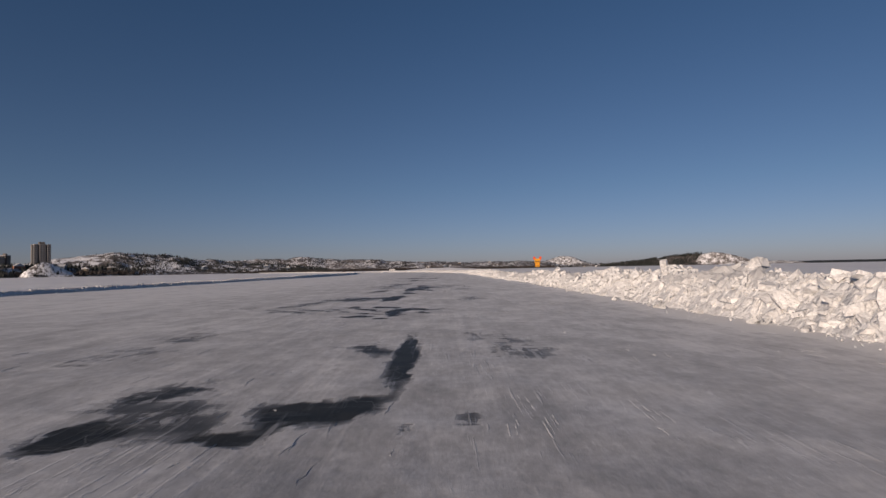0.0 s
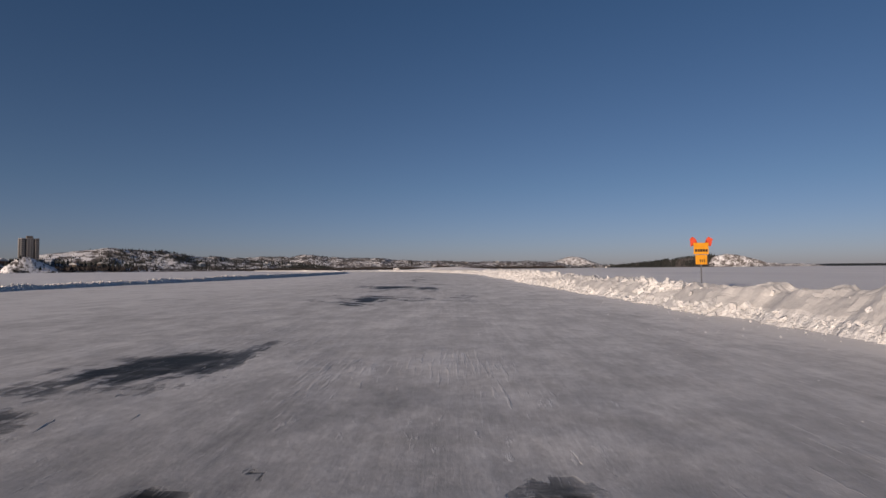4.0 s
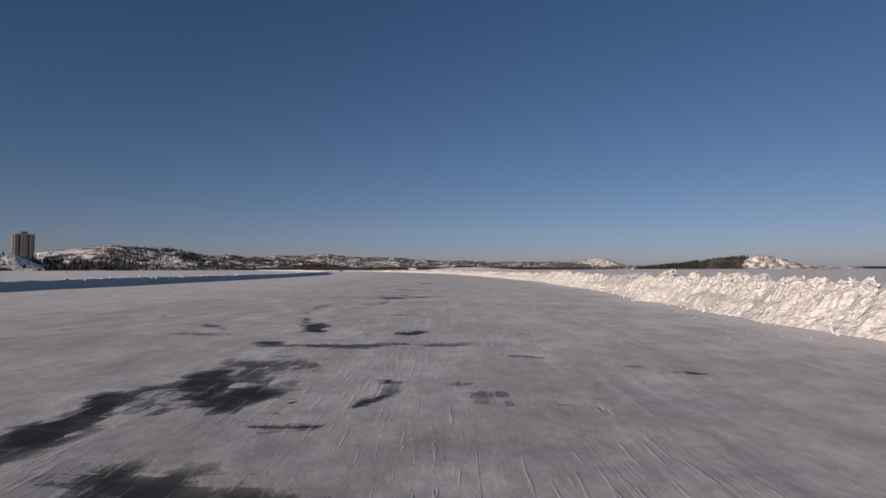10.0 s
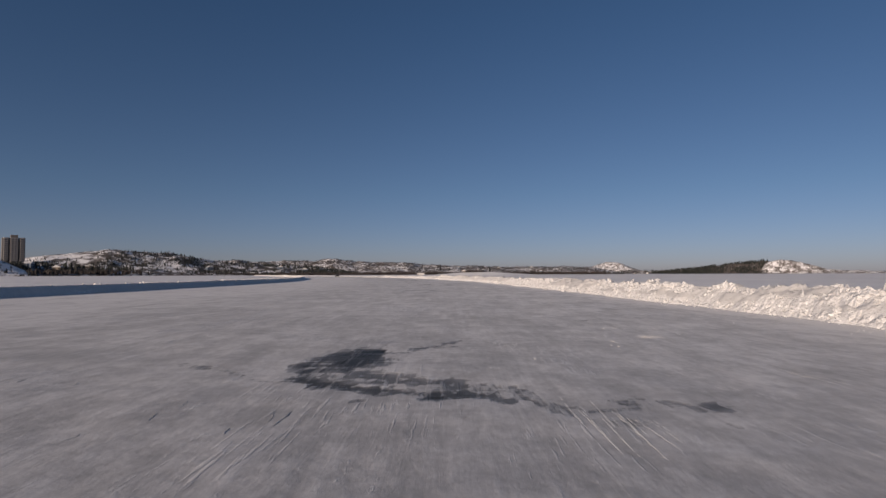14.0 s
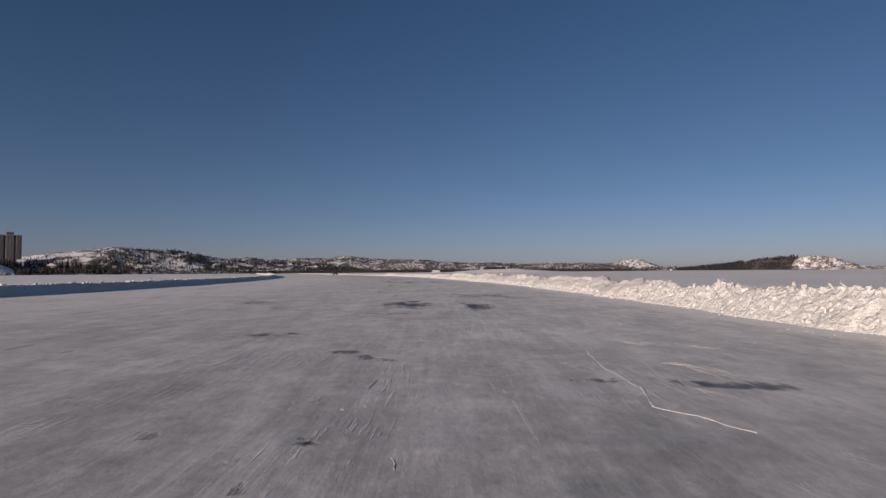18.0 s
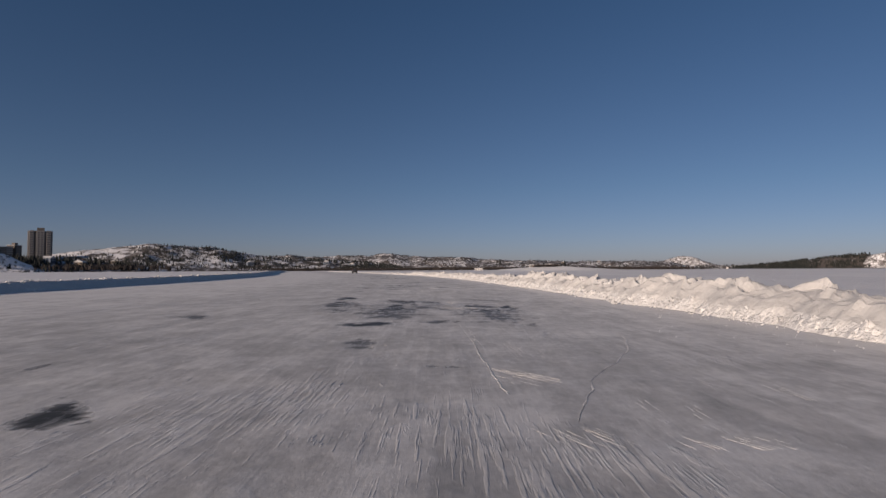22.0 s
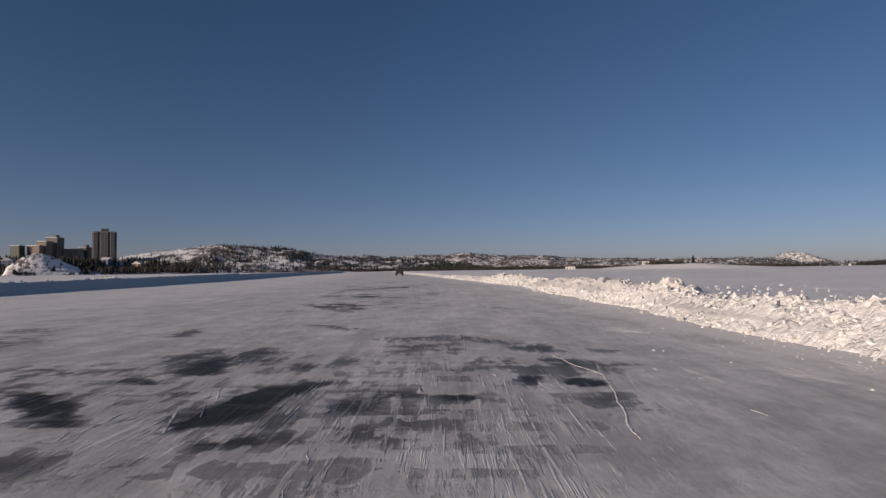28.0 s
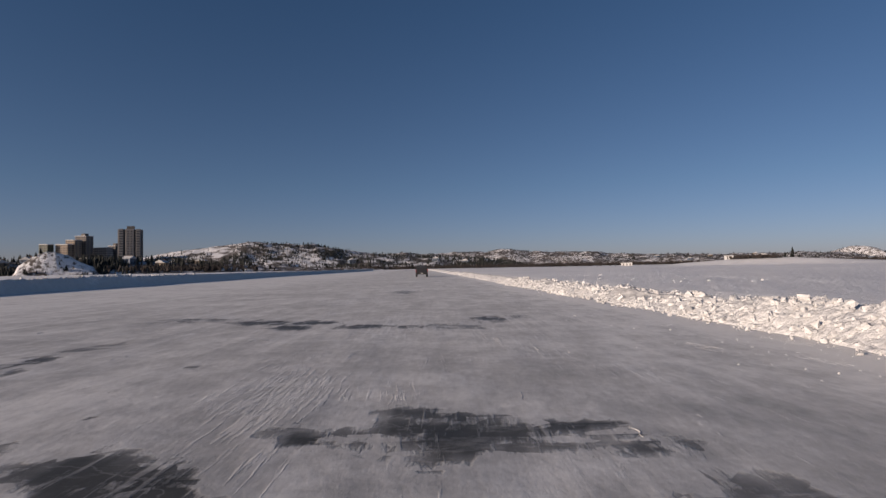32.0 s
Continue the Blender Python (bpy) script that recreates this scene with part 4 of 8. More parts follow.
PATCHES += [
    (290.71, -3.89, 0.28, 0.26, -1, 0.8), (291.02, -3.71, 0.12, 0.3, -0.9, 0.85), (291.06, -3.96, 0.47, 0.36, -1, 0.8), (293.84, 0.19, 0.2, 0.43, -0.3, 0.35), (294, -6.17, 0.46, 0.12, 0.1, 0.45), (296.4, -1.47, 0.72, 0.35, -0.7, 0.5), (300.7, -1.9, 0.63, 0.63, -0.2, 0.8), (301.4, 0.13, 0.53, 0.49, -0, 0.6),
    (303.4, -7.7, 0.56, 0.54, -0.7, 0.6), (303.7, 1.8, 2.9, 1.01, -0.4, 0.55), (305.1, -1.6, 3, 1.01, -0.8, 0.6), (305.49, 2.66, 0.4, 0.14, 1.4, 0.6), (305.57, -2.12, 0.19, 0.42, -0.2, 0.8), (305.59, -2.53, 0.19, 0.24, -0.5, 0.5), (305.66, -0.9, 0.23, 0.31, -0.2, 0.6), (305.67, 2.27, 0.37, 0.34, 0.6, 0.75),
]
PATCHES += [
    (305.7, -1.42, 0.26, 0.32, -0.3, 0.7), (305.82, -0.62, 0.25, 0.32, -0.2, 0.45), (305.91, 1.05, 0.32, 0.22, 0.4, 0.6), (306.03, -3.3, 0.43, 0.58, -0.7, 0.35), (306.04, 0.37, 0.27, 0.22, 0, 0.4), (306.1, 2, 0.55, 0.52, 0.4, 0.75), (306.2, -3.6, 1.11, 0.66, -0.6, 0.5), (306.41, 1.54, 0.47, 0.41, 0.3, 0.75),
    (306.44, -0.83, 0.34, 0.24, -0.4, 0.7), (306.5, 2.9, 0.64, 0.37, 2, 0.7), (306.53, -1.91, 0.43, 0.35, -0.8, 0.7), (306.78, 0.15, 0.25, 0.24, -0.6, 0.95), (307.2, -1.52, 1.04, 0.4, -1.5, 0.75), (307.33, -2.8, 0.21, 0.38, -0.8, 0.5), (307.38, -0.58, 0.24, 0.41, -0.1, 0.85), (307.46, 1.12, 0.31, 0.27, 0.1, 0.5),
]
PATCHES += [
    (307.6, 2.04, 0.75, 0.42, 0.6, 0.7), (307.6, 2.77, 0.92, 0.4, 0.6, 0.8), (308.02, -3.53, 0.12, 0.26, -1, 0.7), (308.31, -0.68, 0.19, 0.39, -0.1, 0.7), (308.4, 1.56, 0.76, 0.48, 0.4, 0.75), (308.7, -1.67, 1.07, 0.32, -0.3, 0.8), (308.75, -4.26, 0.3, 0.48, -0.8, 0.95), (309.12, -0.09, 0.29, 0.43, -0.4, 0.6),
    (309.7, -3.9, 1.88, 1.03, -0.6, 0.5), (310.04, -4.33, 0.29, 0.29, -0.3, 0.9), (310.75, -3.71, 0.2, 0.16, -1.1, 0.7), (310.9, -0.2, 0.55, 0.51, -0.2, 0.65), (311.3, -1.4, 1.61, 0.68, -1, 0.7), (311.4, -4.32, 0.45, 0.39, -0.4, 0.85), (311.97, 3.03, 0.35, 0.45, 0, 0.5), (312.13, -0.9, 0.25, 1.2, -0.5, 0.7),
]
PATCHES += [
    (312.52, 2.6, 0.43, 0.94, -0.6, 0.7), (313.25, -2.18, 0.4, 0.4, -0.4, 0.7), (314.3, -4.64, 1.06, 0.38, 0.1, 0.7), (315.1, -4.4, 0.98, 0.57, -1, 0.8), (324.96, -5, 0.19, 0.24, -0.6, 0.8), (325.55, 0.04, 0.22, 0.07, -0.1, 0.8), (325.88, -5.07, 0.2, 0.23, -0.6, 0.7), (326.84, -1.11, 0.22, 0.42, -0, 0.4),
    (328.88, -2.6, 0.27, 0.72, -0.7, 0.6), (329.33, -5.32, 0.38, 0.23, -0.3, 0.7), (330.05, -3.5, 0.35, 0.58, -1.3, 0.7), (331.04, -9.43, 0.31, 0.4, -0.8, 0.5), (331.24, 3.6, 0.43, 0.46, 0.2, 0.7), (331.4, -5.05, 0.77, 0.47, 0.4, 0.7), (332.8, 1.2, 0.71, 0.66, 0.1, 0.75), (333.5, -5.4, 1.07, 0.74, 0.9, 0.6),
]
PATCHES += [
    (334, -2.6, 0.82, 1.06, -0.1, 0.75), (335.6, -1.3, 0.7, 1, -0.7, 0.7), (337.34, -2.52, 0.18, 0.38, -0.2, 0.8), (337.61, -0.4, 0.21, 0.22, -0.6, 0.9), (337.8, -3.51, 0.42, 0.36, -0.9, 0.8), (337.8, 0.12, 0.58, 0.32, -0.1, 0.5), (337.91, -3.99, 0.27, 0.42, -0.7, 0.6), (337.95, -0.9, 0.25, 0.38, -0.8, 0.95),
    (337.97, -2.8, 0.31, 0.55, -1.2, 0.85), (338.56, -1.5, 0.27, 0.42, -0.5, 0.95), (338.59, -4.56, 0.24, 0.38, -0.7, 0.5), (338.6, -3.46, 0.72, 0.49, -0.9, 0.75), (338.6, -0.13, 0.5, 0.19, -0.4, 0.4), (338.91, -2.5, 0.3, 0.31, -0.1, 0.85), (339.13, -0.43, 0.24, 0.14, -0.4, 0.8), (339.34, -2.32, 0.41, 0.4, -0.1, 0.9),
]
PATCHES += [
    (339.43, -0.82, 0.21, 0.46, -0.7, 0.85), (340.04, -1.6, 0.21, 0.52, -0.5, 0.75), (340.14, 5.72, 0.15, 0.24, 0.2, 0.55), (340.23, -3.27, 0.2, 0.2, -0.8, 0.6), (340.64, -2.4, 0.21, 0.55, -0.9, 0.9), (340.7, -5.1, 0.37, 0.65, -0.9, 0.75), (341.16, -2.97, 0.22, 0.21, -0.7, 0.6), (341.6, 3.43, 0.17, 0.39, -0.5, 0.7),
    (341.7, -1.1, 0.57, 0.58, -0.3, 0.3), (341.73, -5.22, 0.27, 0.36, -0.6, 0.65), (342.11, 2.54, 0.18, 0.34, -0.5, 0.7), (342.54, -0.5, 0.27, 0.62, -0.2, 0.5), (343.9, -6.17, 0.79, 0.32, 0.3, 0.65), (344.58, -5.49, 0.33, 0.44, -0.5, 0.5), (345.31, 0.88, 0.12, 0.19, -0.3, 0.7), (345.33, -2.45, 0.06, 0.11, -0.2, 0.5),
]
PATCHES += [
    (345.65, 0.56, 0.19, 0.21, -0, 0.6), (345.74, -1.9, 0.32, 0.88, -0.6, 0.7), (346.02, 0.14, 0.3, 0.11, -0.1, 0.6), (346.36, -0.7, 0.17, 0.15, 0.1, 0.85), (346.37, -3.79, 0.46, 0.4, -0.7, 0.75), (346.94, -2.7, 0.2, 0.23, -0.5, 0.55), (346.97, 2.6, 0.12, 0.77, -0.1, 0.45), (346.98, -1.33, 0.22, 0.21, -0.4, 0.45),
    (347.6, -3.04, 0.3, 0.26, 0.7, 0.5), (347.76, -0.9, 0.28, 0.62, -0.4, 0.4), (347.87, -2.21, 0.19, 0.35, -0.6, 0.6), (348.24, -3.85, 0.46, 0.39, -0.9, 0.75), (348.8, -1.5, 0.52, 0.34, -0.5, 0.7), (349.4, 2.5, 0.88, 0.9, -0.9, 0.7), (350, 3.47, 0.55, 0.25, -0.8, 0.55), (350.4, -0.4, 0.86, 1.09, -0.3, 0.6),
]
PATCHES += [
    (350.66, -1.42, 0.34, 0.24, -0.5, 0.9), (351.06, 1.1, 0.23, 0.53, -0.1, 0.6), (351.16, -6.6, 0.27, 0.61, -0.6, 0.5), (351.6, -0.3, 0.99, 0.56, -0.3, 0.55), (352, 2.7, 0.54, 0.58, -0.8, 0.75), (352.03, -1.04, 0.36, 0.36, -0.2, 0.6), (352.85, 1.4, 0.44, 0.7, -0.6, 0.75), (352.9, -0.6, 0.52, 0.51, -0.2, 0.7),
    (360.5, -0.6, 0.8, 0.61, -0.3, 0.6), (361.2, -5.57, 0.72, 0.49, -1, 0.6), (375.73, -0.62, 0.12, 0.19, -0.1, 0.5), (375.78, -2.12, 0.09, 0.25, -0.1, 0.8), (376.28, 1.99, 0.21, 0.13, 0.1, 0.95), (376.88, 1.24, 0.17, 0.28, -0.3, 0.9), (377.07, 0.61, 0.15, 0.3, -0, 0.9), (377.1, 1.77, 0.29, 0.21, -0.4, 0.8),
]
PATCHES += [
    (377.21, -3.17, 0.4, 0.29, 0, 0.3), (377.24, 1.49, 0.17, 0.29, -0.4, 0.7), (377.68, -0.26, 0.18, 0.14, -0.5, 0.85), (378.25, -0.41, 0.14, 0.45, -0.5, 0.5), (378.4, 0.02, 0.15, 0.45, -0.5, 0.5), (378.76, 0.32, 0.12, 0.46, -0.3, 0.5), (379.15, -1.14, 0.2, 0.36, -0.6, 0.75), (379.7, -6.02, 0.79, 0.38, -0.8, 0.65),
    (379.8, -1.59, 0.19, 0.38, -0.4, 0.6), (379.84, -2.13, 0.23, 0.41, -0.6, 0.7), (380.63, -1.4, 0.23, 0.62, -0.4, 0.7), (380.78, -3.3, 0.26, 0.72, -0.6, 0.85), (380.99, -5, 0.46, 1.03, -0.9, 0.65), (381, -6.1, 0.67, 0.3, -0.2, 0.45), (381.14, -2.16, 0.33, 0.32, -0.3, 0.85), (381.93, -4.62, 0.42, 0.5, -0.5, 0.85),
]
PATCHES += [
    (382.81, -3.36, 0.35, 0.5, -0.3, 0.6), (382.98, -4.1, 0.39, 0.59, -0.6, 0.75), (383.16, -1.67, 0.21, 0.36, 0.2, 0.8), (383.32, -1.13, 0.31, 0.27, -0.4, 0.7), (383.47, -0.5, 0.35, 0.32, -0.2, 0.6), (383.64, 0.33, 0.49, 0.21, 0.1, 0.4), (383.7, -2.32, 0.17, 0.19, -0.5, 0.9), (383.9, -0.05, 0.53, 0.33, -0.2, 0.65),
    (383.93, -2.14, 0.48, 0.33, -0.4, 0.85), (384, -1.9, 0.76, 0.67, -0.3, 0.75), (384.33, -3.8, 0.38, 0.75, -1.2, 0.85), (384.4, -0.3, 0.6, 0.81, -0.1, 0.5), (384.5, -0.69, 0.69, 0.35, 0, 0.75), (384.7, -1.98, 0.9, 0.43, -0.3, 0.95), (384.7, 2.12, 0.5, 0.41, 0.1, 0.6), (384.77, -4.5, 0.43, 0.66, -0.9, 0.9),
]
PATCHES += [
    (384.89, 0.42, 0.24, 0.32, -0.4, 0.85), (384.9, 0.2, 0.52, 0.84, -0.1, 0.5), (385, -5.6, 0.84, 0.65, 0.4, 0.6), (385.08, -0.38, 0.31, 0.48, -0.1, 0.75), (385.21, -3.02, 0.3, 0.45, -0.3, 0.7), (385.5, -1.8, 0.52, 0.53, 0.1, 0.85), (385.62, 2.13, 0.39, 0.36, -0.2, 0.9), (385.81, -1.49, 0.3, 0.46, -0.2, 0.7),
    (385.92, 1.38, 0.4, 0.22, 0, 0.85), (385.97, -3.9, 0.25, 0.6, -0.8, 0.8), (386.74, -6.1, 0.43, 0.66, -0.8, 0.5), (386.8, 0.75, 0.86, 0.43, 0.2, 0.5), (386.93, -5.8, 0.35, 0.5, -0.7, 0.6), (387, 1.7, 0.86, 0.96, -0.1, 0.6), (387.1, -3.51, 0.9, 0.48, -0.6, 0.85), (387.12, -5, 0.46, 0.79, -0.3, 0.55),
]
PATCHES += [
    (387.16, -1.97, 0.4, 0.37, -0.4, 0.75), (387.4, 1.97, 0.62, 0.5, -0.4, 0.7), (387.49, 1.1, 0.35, 0.71, -0.4, 0.5), (387.7, -1.35, 0.57, 0.48, -0.3, 0.55), (387.8, -3.8, 1.05, 0.9, -0.5, 0.7), (388.3, -3.2, 1.27, 0.64, 0.5, 0.75), (388.59, 3.25, 0.28, 0.41, 0.1, 0.4), (388.8, -3.09, 0.53, 0.46, -0.6, 0.7),
    (389, -0.1, 1.2, 0.74, -0.1, 0.5), (389, 2, 0.72, 0.51, -0.1, 0.7), (390.01, 1.3, 0.48, 0.89, -0.5, 0.5), (390.3, -9.7, 1.18, 1.43, -0.6, 0.5), (390.6, -0.2, 0.61, 0.99, -0.1, 0.55), (392.2, -6.03, 1.08, 0.39, -0.8, 0.6), (392.9, -10.3, 0.9, 1.37, -0.8, 0.45), (393.3, -2.6, 0.54, 1, -0.6, 0.6),
]
PATCHES += [
    (399.59, 2.91, 0.24, 0.35, -0.5, 0.5), (400, -5.46, 0.57, 0.18, -0.7, 0.5), (400.03, 0, 0.11, 0.3, -0.1, 0.6), (400.1, 2.26, 0.2, 0.35, -1, 0.55), (400.3, -0.64, 0.23, 0.41, -0.6, 0.7), (400.6, -2.98, 0.62, 0.43, -0.5, 0.76), (400.83, -1.61, 0.29, 0.45, -0.8, 0.76), (400.91, 1.92, 0.28, 0.25, 0.2, 0.4),
    (401.3, -3.73, 0.52, 0.49, -1, 0.5), (401.49, -3.17, 0.35, 0.27, -1.5, 0.6), (401.6, -3.9, 1.96, 1.01, -0.9, 0.6), (402, -4.6, 0.66, 0.78, -1.2, 0.76), (402.1, 0, 0.24, 0.58, -0.5, 0.4), (402.64, -3.2, 0.36, 0.69, -0.5, 0.76), (403.34, -2.13, 0.3, 0.45, -0.2, 0.65), (403.63, -0.8, 0.32, 0.93, -0.5, 0.4),
]
PATCHES += [
    (403.66, -4.2, 0.54, 0.86, -0.8, 0.76), (403.7, -5.64, 0.53, 0.42, -0.3, 0.6), (404.9, -2, 0.58, 0.52, -0.4, 0.4), (405.28, -4.43, 0.36, 0.31, -0.8, 0.6), (407.02, -7.9, 0.43, 0.57, -0.7, 0.5), (409.8, -2.2, 0.58, 1.07, -0.3, 0.7), (410.6, -3.8, 1.01, 1.31, -0.3, 0.76), (410.94, -3.15, 0.12, 0.2, -0.4, 0.76),
    (411.03, -1.36, 0.11, 0.11, -0.3, 0.76), (411.43, -0.5, 0.32, 0.32, -0.2, 0.65), (411.5, -0.03, 0.3, 0.27, -0.1, 0.75), (411.69, -2.2, 0.21, 0.46, -0.8, 0.76), (411.72, -3.8, 0.35, 0.77, -0.7, 0.75), (411.96, -0.74, 0.48, 0.17, -0.9, 0.7), (412.12, -2.55, 0.17, 0.2, -0.4, 0.7), (412.2, -5.8, 1.32, 0.91, 0.7, 0.6),
]
PATCHES += [
    (412.3, -1.18, 0.17, 0.36, -0.7, 0.5), (412.63, -4.7, 0.29, 0.5, -0.9, 0.7), (412.68, -3.15, 0.19, 0.47, -1, 0.75), (412.71, -1.65, 0.18, 0.14, -0.6, 0.75), (412.97, -2.01, 0.15, 0.49, -0.7, 0.76), (412.99, -1.04, 0.46, 0.16, 0.3, 0.45), (413.07, 0.11, 0.47, 0.39, -0.1, 0.76), (413.18, 1.78, 0.1, 0.26, -0.3, 0.75),
    (413.3, -0.25, 0.53, 0.29, -0.3, 0.55), (413.48, -4.21, 0.35, 0.43, -0.6, 0.76), (413.69, -4.1, 0.5, 0.76, -0.7, 0.76), (413.97, -4.9, 0.28, 0.9, -1, 0.5), (414.11, 0.8, 0.35, 0.3, -0.4, 0.6), (414.4, -0.16, 0.54, 0.41, -0.1, 0.55), (414.92, -3.7, 0.14, 0.65, -1.1, 0.6), (415.08, 1.59, 0.21, 0.27, 0, 0.5),
]
PATCHES += [
    (415.29, 1.1, 0.29, 0.52, -0.4, 0.55), (415.32, -6.13, 0.29, 0.42, -0.8, 0.7), (415.4, 0.26, 0.56, 0.37, -0.1, 0.65), (415.7, -6.62, 0.72, 0.24, -2.5, 0.5), (417.3, -6.22, 0.87, 0.31, 0.6, 0.55), (420.8, -6.24, 4, 0.18, -2.1, 0.6), (423.9, -5.7, 2.02, 1.13, 0.2, 0.55), (424.76, -0.31, 0.38, 0.17, -0.6, 0.5),
    (425, -4.1, 2, 1.39, 0.1, 0.6), (425.08, -4.15, 0.12, 0.26, -0.2, 0.6), (425.5, -0.54, 0.89, 0.27, 1.1, 0.5), (425.57, -4.32, 0.41, 0.34, -0.1, 0.76), (426, -1.76, 0.68, 0.28, -0.4, 0.76), (426.25, -3.83, 0.31, 0.25, 0.8, 0.7), (426.29, -1.36, 0.31, 0.29, -0.3, 0.55), (426.57, -3.5, 0.38, 0.24, 1.1, 0.75),
]
PATCHES += [
    (426.9, -3, 2.38, 1.54, 0.2, 0.55), (427.08, 0.71, 0.2, 0.39, -0, 0.3), (427.1, -1.99, 0.58, 0.44, -0.1, 0.75), (427.2, -4.77, 0.55, 0.32, -0, 0.75), (427.5, -5.65, 0.67, 0.34, 0.3, 0.55), (427.6, -3.41, 0.64, 0.37, 1.3, 0.7), (427.6, -0.81, 1.44, 0.38, -0.6, 0.45), (428, -2.8, 1.02, 0.54, 0.2, 0.75),
    (428.6, -2, 1.61, 0.6, -0.6, 0.76), (428.8, -5.32, 1.23, 0.36, -1.2, 0.6), (429.36, -7.3, 0.41, 0.66, -0.5, 0.5), (429.6, -1.3, 0.55, 0.52, -0.2, 0.7), (429.8, -1.9, 1.27, 0.47, -0.3, 0.7), (430, -5.3, 1.23, 0.52, 0.1, 0.5), (430.05, 0.27, 0.31, 0.32, -0.1, 0.6), (430.3, -0.8, 0.48, 0.66, -0.1, 0.5),
]
PATCHES += [
    (430.6, -3.74, 1.17, 0.49, 0.2, 0.55), (431.9, -7.2, 1.55, 0.53, -0.6, 0.45), (431.93, -1.85, 0.41, 0.39, -0.3, 0.6), (433.4, -6.8, 0.82, 0.55, 0, 0.45), (434, -0.1, 0.57, 1.17, -0.1, 0.4), (435.2, 2.4, 0.68, 0.63, 0, 0.5), (435.79, -2, 0.62, 1.23, -0.7, 0.76), (436.4, -3.9, 0.55, 0.71, -0.3, 0.6),
    (436.58, 1.94, 0.14, 0.28, 0, 0.6), (436.61, -2.36, 0.07, 0.15, -0.2, 0.6), (436.64, 2.39, 0.18, 0.15, -0.2, 0.45), (436.7, 1.18, 0.18, 0.38, -0, 0.6), (436.9, 0.6, 0.23, 0.59, -0, 0.55), (436.93, -1.03, 0.24, 0.24, -0.3, 0.76), (437, 0.5, 0.62, 1.06, -0.1, 0.75), (437.05, -0.6, 0.27, 0.31, -0.2, 0.5),
]
PATCHES += [
    (437.06, -3.74, 0.05, 0.21, -1.2, 0.7), (437.09, 1.96, 0.3, 0.22, -0.9, 0.6), (437.2, 1.37, 0.2, 0.29, -0.3, 0.75), (437.25, 0.8, 0.31, 0.61, -0.4, 0.7), (437.27, 1.72, 0.19, 0.24, 0.1, 0.76), (437.29, -1.39, 0.33, 0.25, -0.8, 0.35), (437.3, -0.21, 0.27, 0.27, -0.1, 0.55), (437.57, 0.4, 0.3, 0.73, -0.3, 0.7),
    (437.69, 0.1, 0.31, 0.29, -0.1, 0.7), (437.76, -3.46, 0.09, 0.12, -0.7, 0.7), (438.61, -3.98, 0.4, 0.08, -1, 0.4), (440.64, -6.38, 0.33, 0.16, -1.6, 0.6), (440.85, -3.71, 0.18, 0.21, -0.5, 0.6), (441.8, -6.81, 0.68, 0.28, 0.2, 0.7), (443.1, -6.86, 0.69, 0.43, 1.3, 0.4), (446.4, 0.4, 0.69, 0.86, -0.2, 0.45),
]
PATCHES += [
    (446.7, -1.5, 0.57, 1.2, -0.2, 0.7), (446.8, -3.76, 0.66, 0.56, -0.5, 0.76), (447.9, -3.3, 0.64, 0.84, -0.3, 0.75), (448.2, -4.8, 0.81, 1.06, -0.4, 0.7), (448.2, 1.56, 1.05, 0.49, 0.2, 0.7), (448.9, 2.48, 0.58, 0.34, 0.2, 0.6), (449.6, -7.2, 0.96, 1.21, 0.3, 0.5), (467.2, -1.6, 3.18, 0.72, -1.2, 0.6),
]


# stretches where the ice shows through in a broken net: along, right offset, reach along, reach across, strength
BROKEN = [(7, -3, 3, 3, 0.2), (21, -3, 3.5, 4, 0.24), (45, -3, 6, 5, 0.27), (76, -3, 5, 5, 0.22), (97, -3.5, 4, 4, 0.18), (153.5, -3, 2.2, 4, 0.36), (249, -0.5, 3, 2.5, 0.22),
          (261, 4, 3, 5, 0.24), (308.5, -1, 4, 5.5, 0.40), (338, -3, 3.5, 4.5, 0.28), (377, -2, 5, 5, 0.28), (385.5, -1.5, 4.5, 5, 0.42), (408, -2.5, 4, 4.5, 0.33), (423, -4, 5, 5, 0.37), (431.5, 1, 1.6, 4, 0.36)]


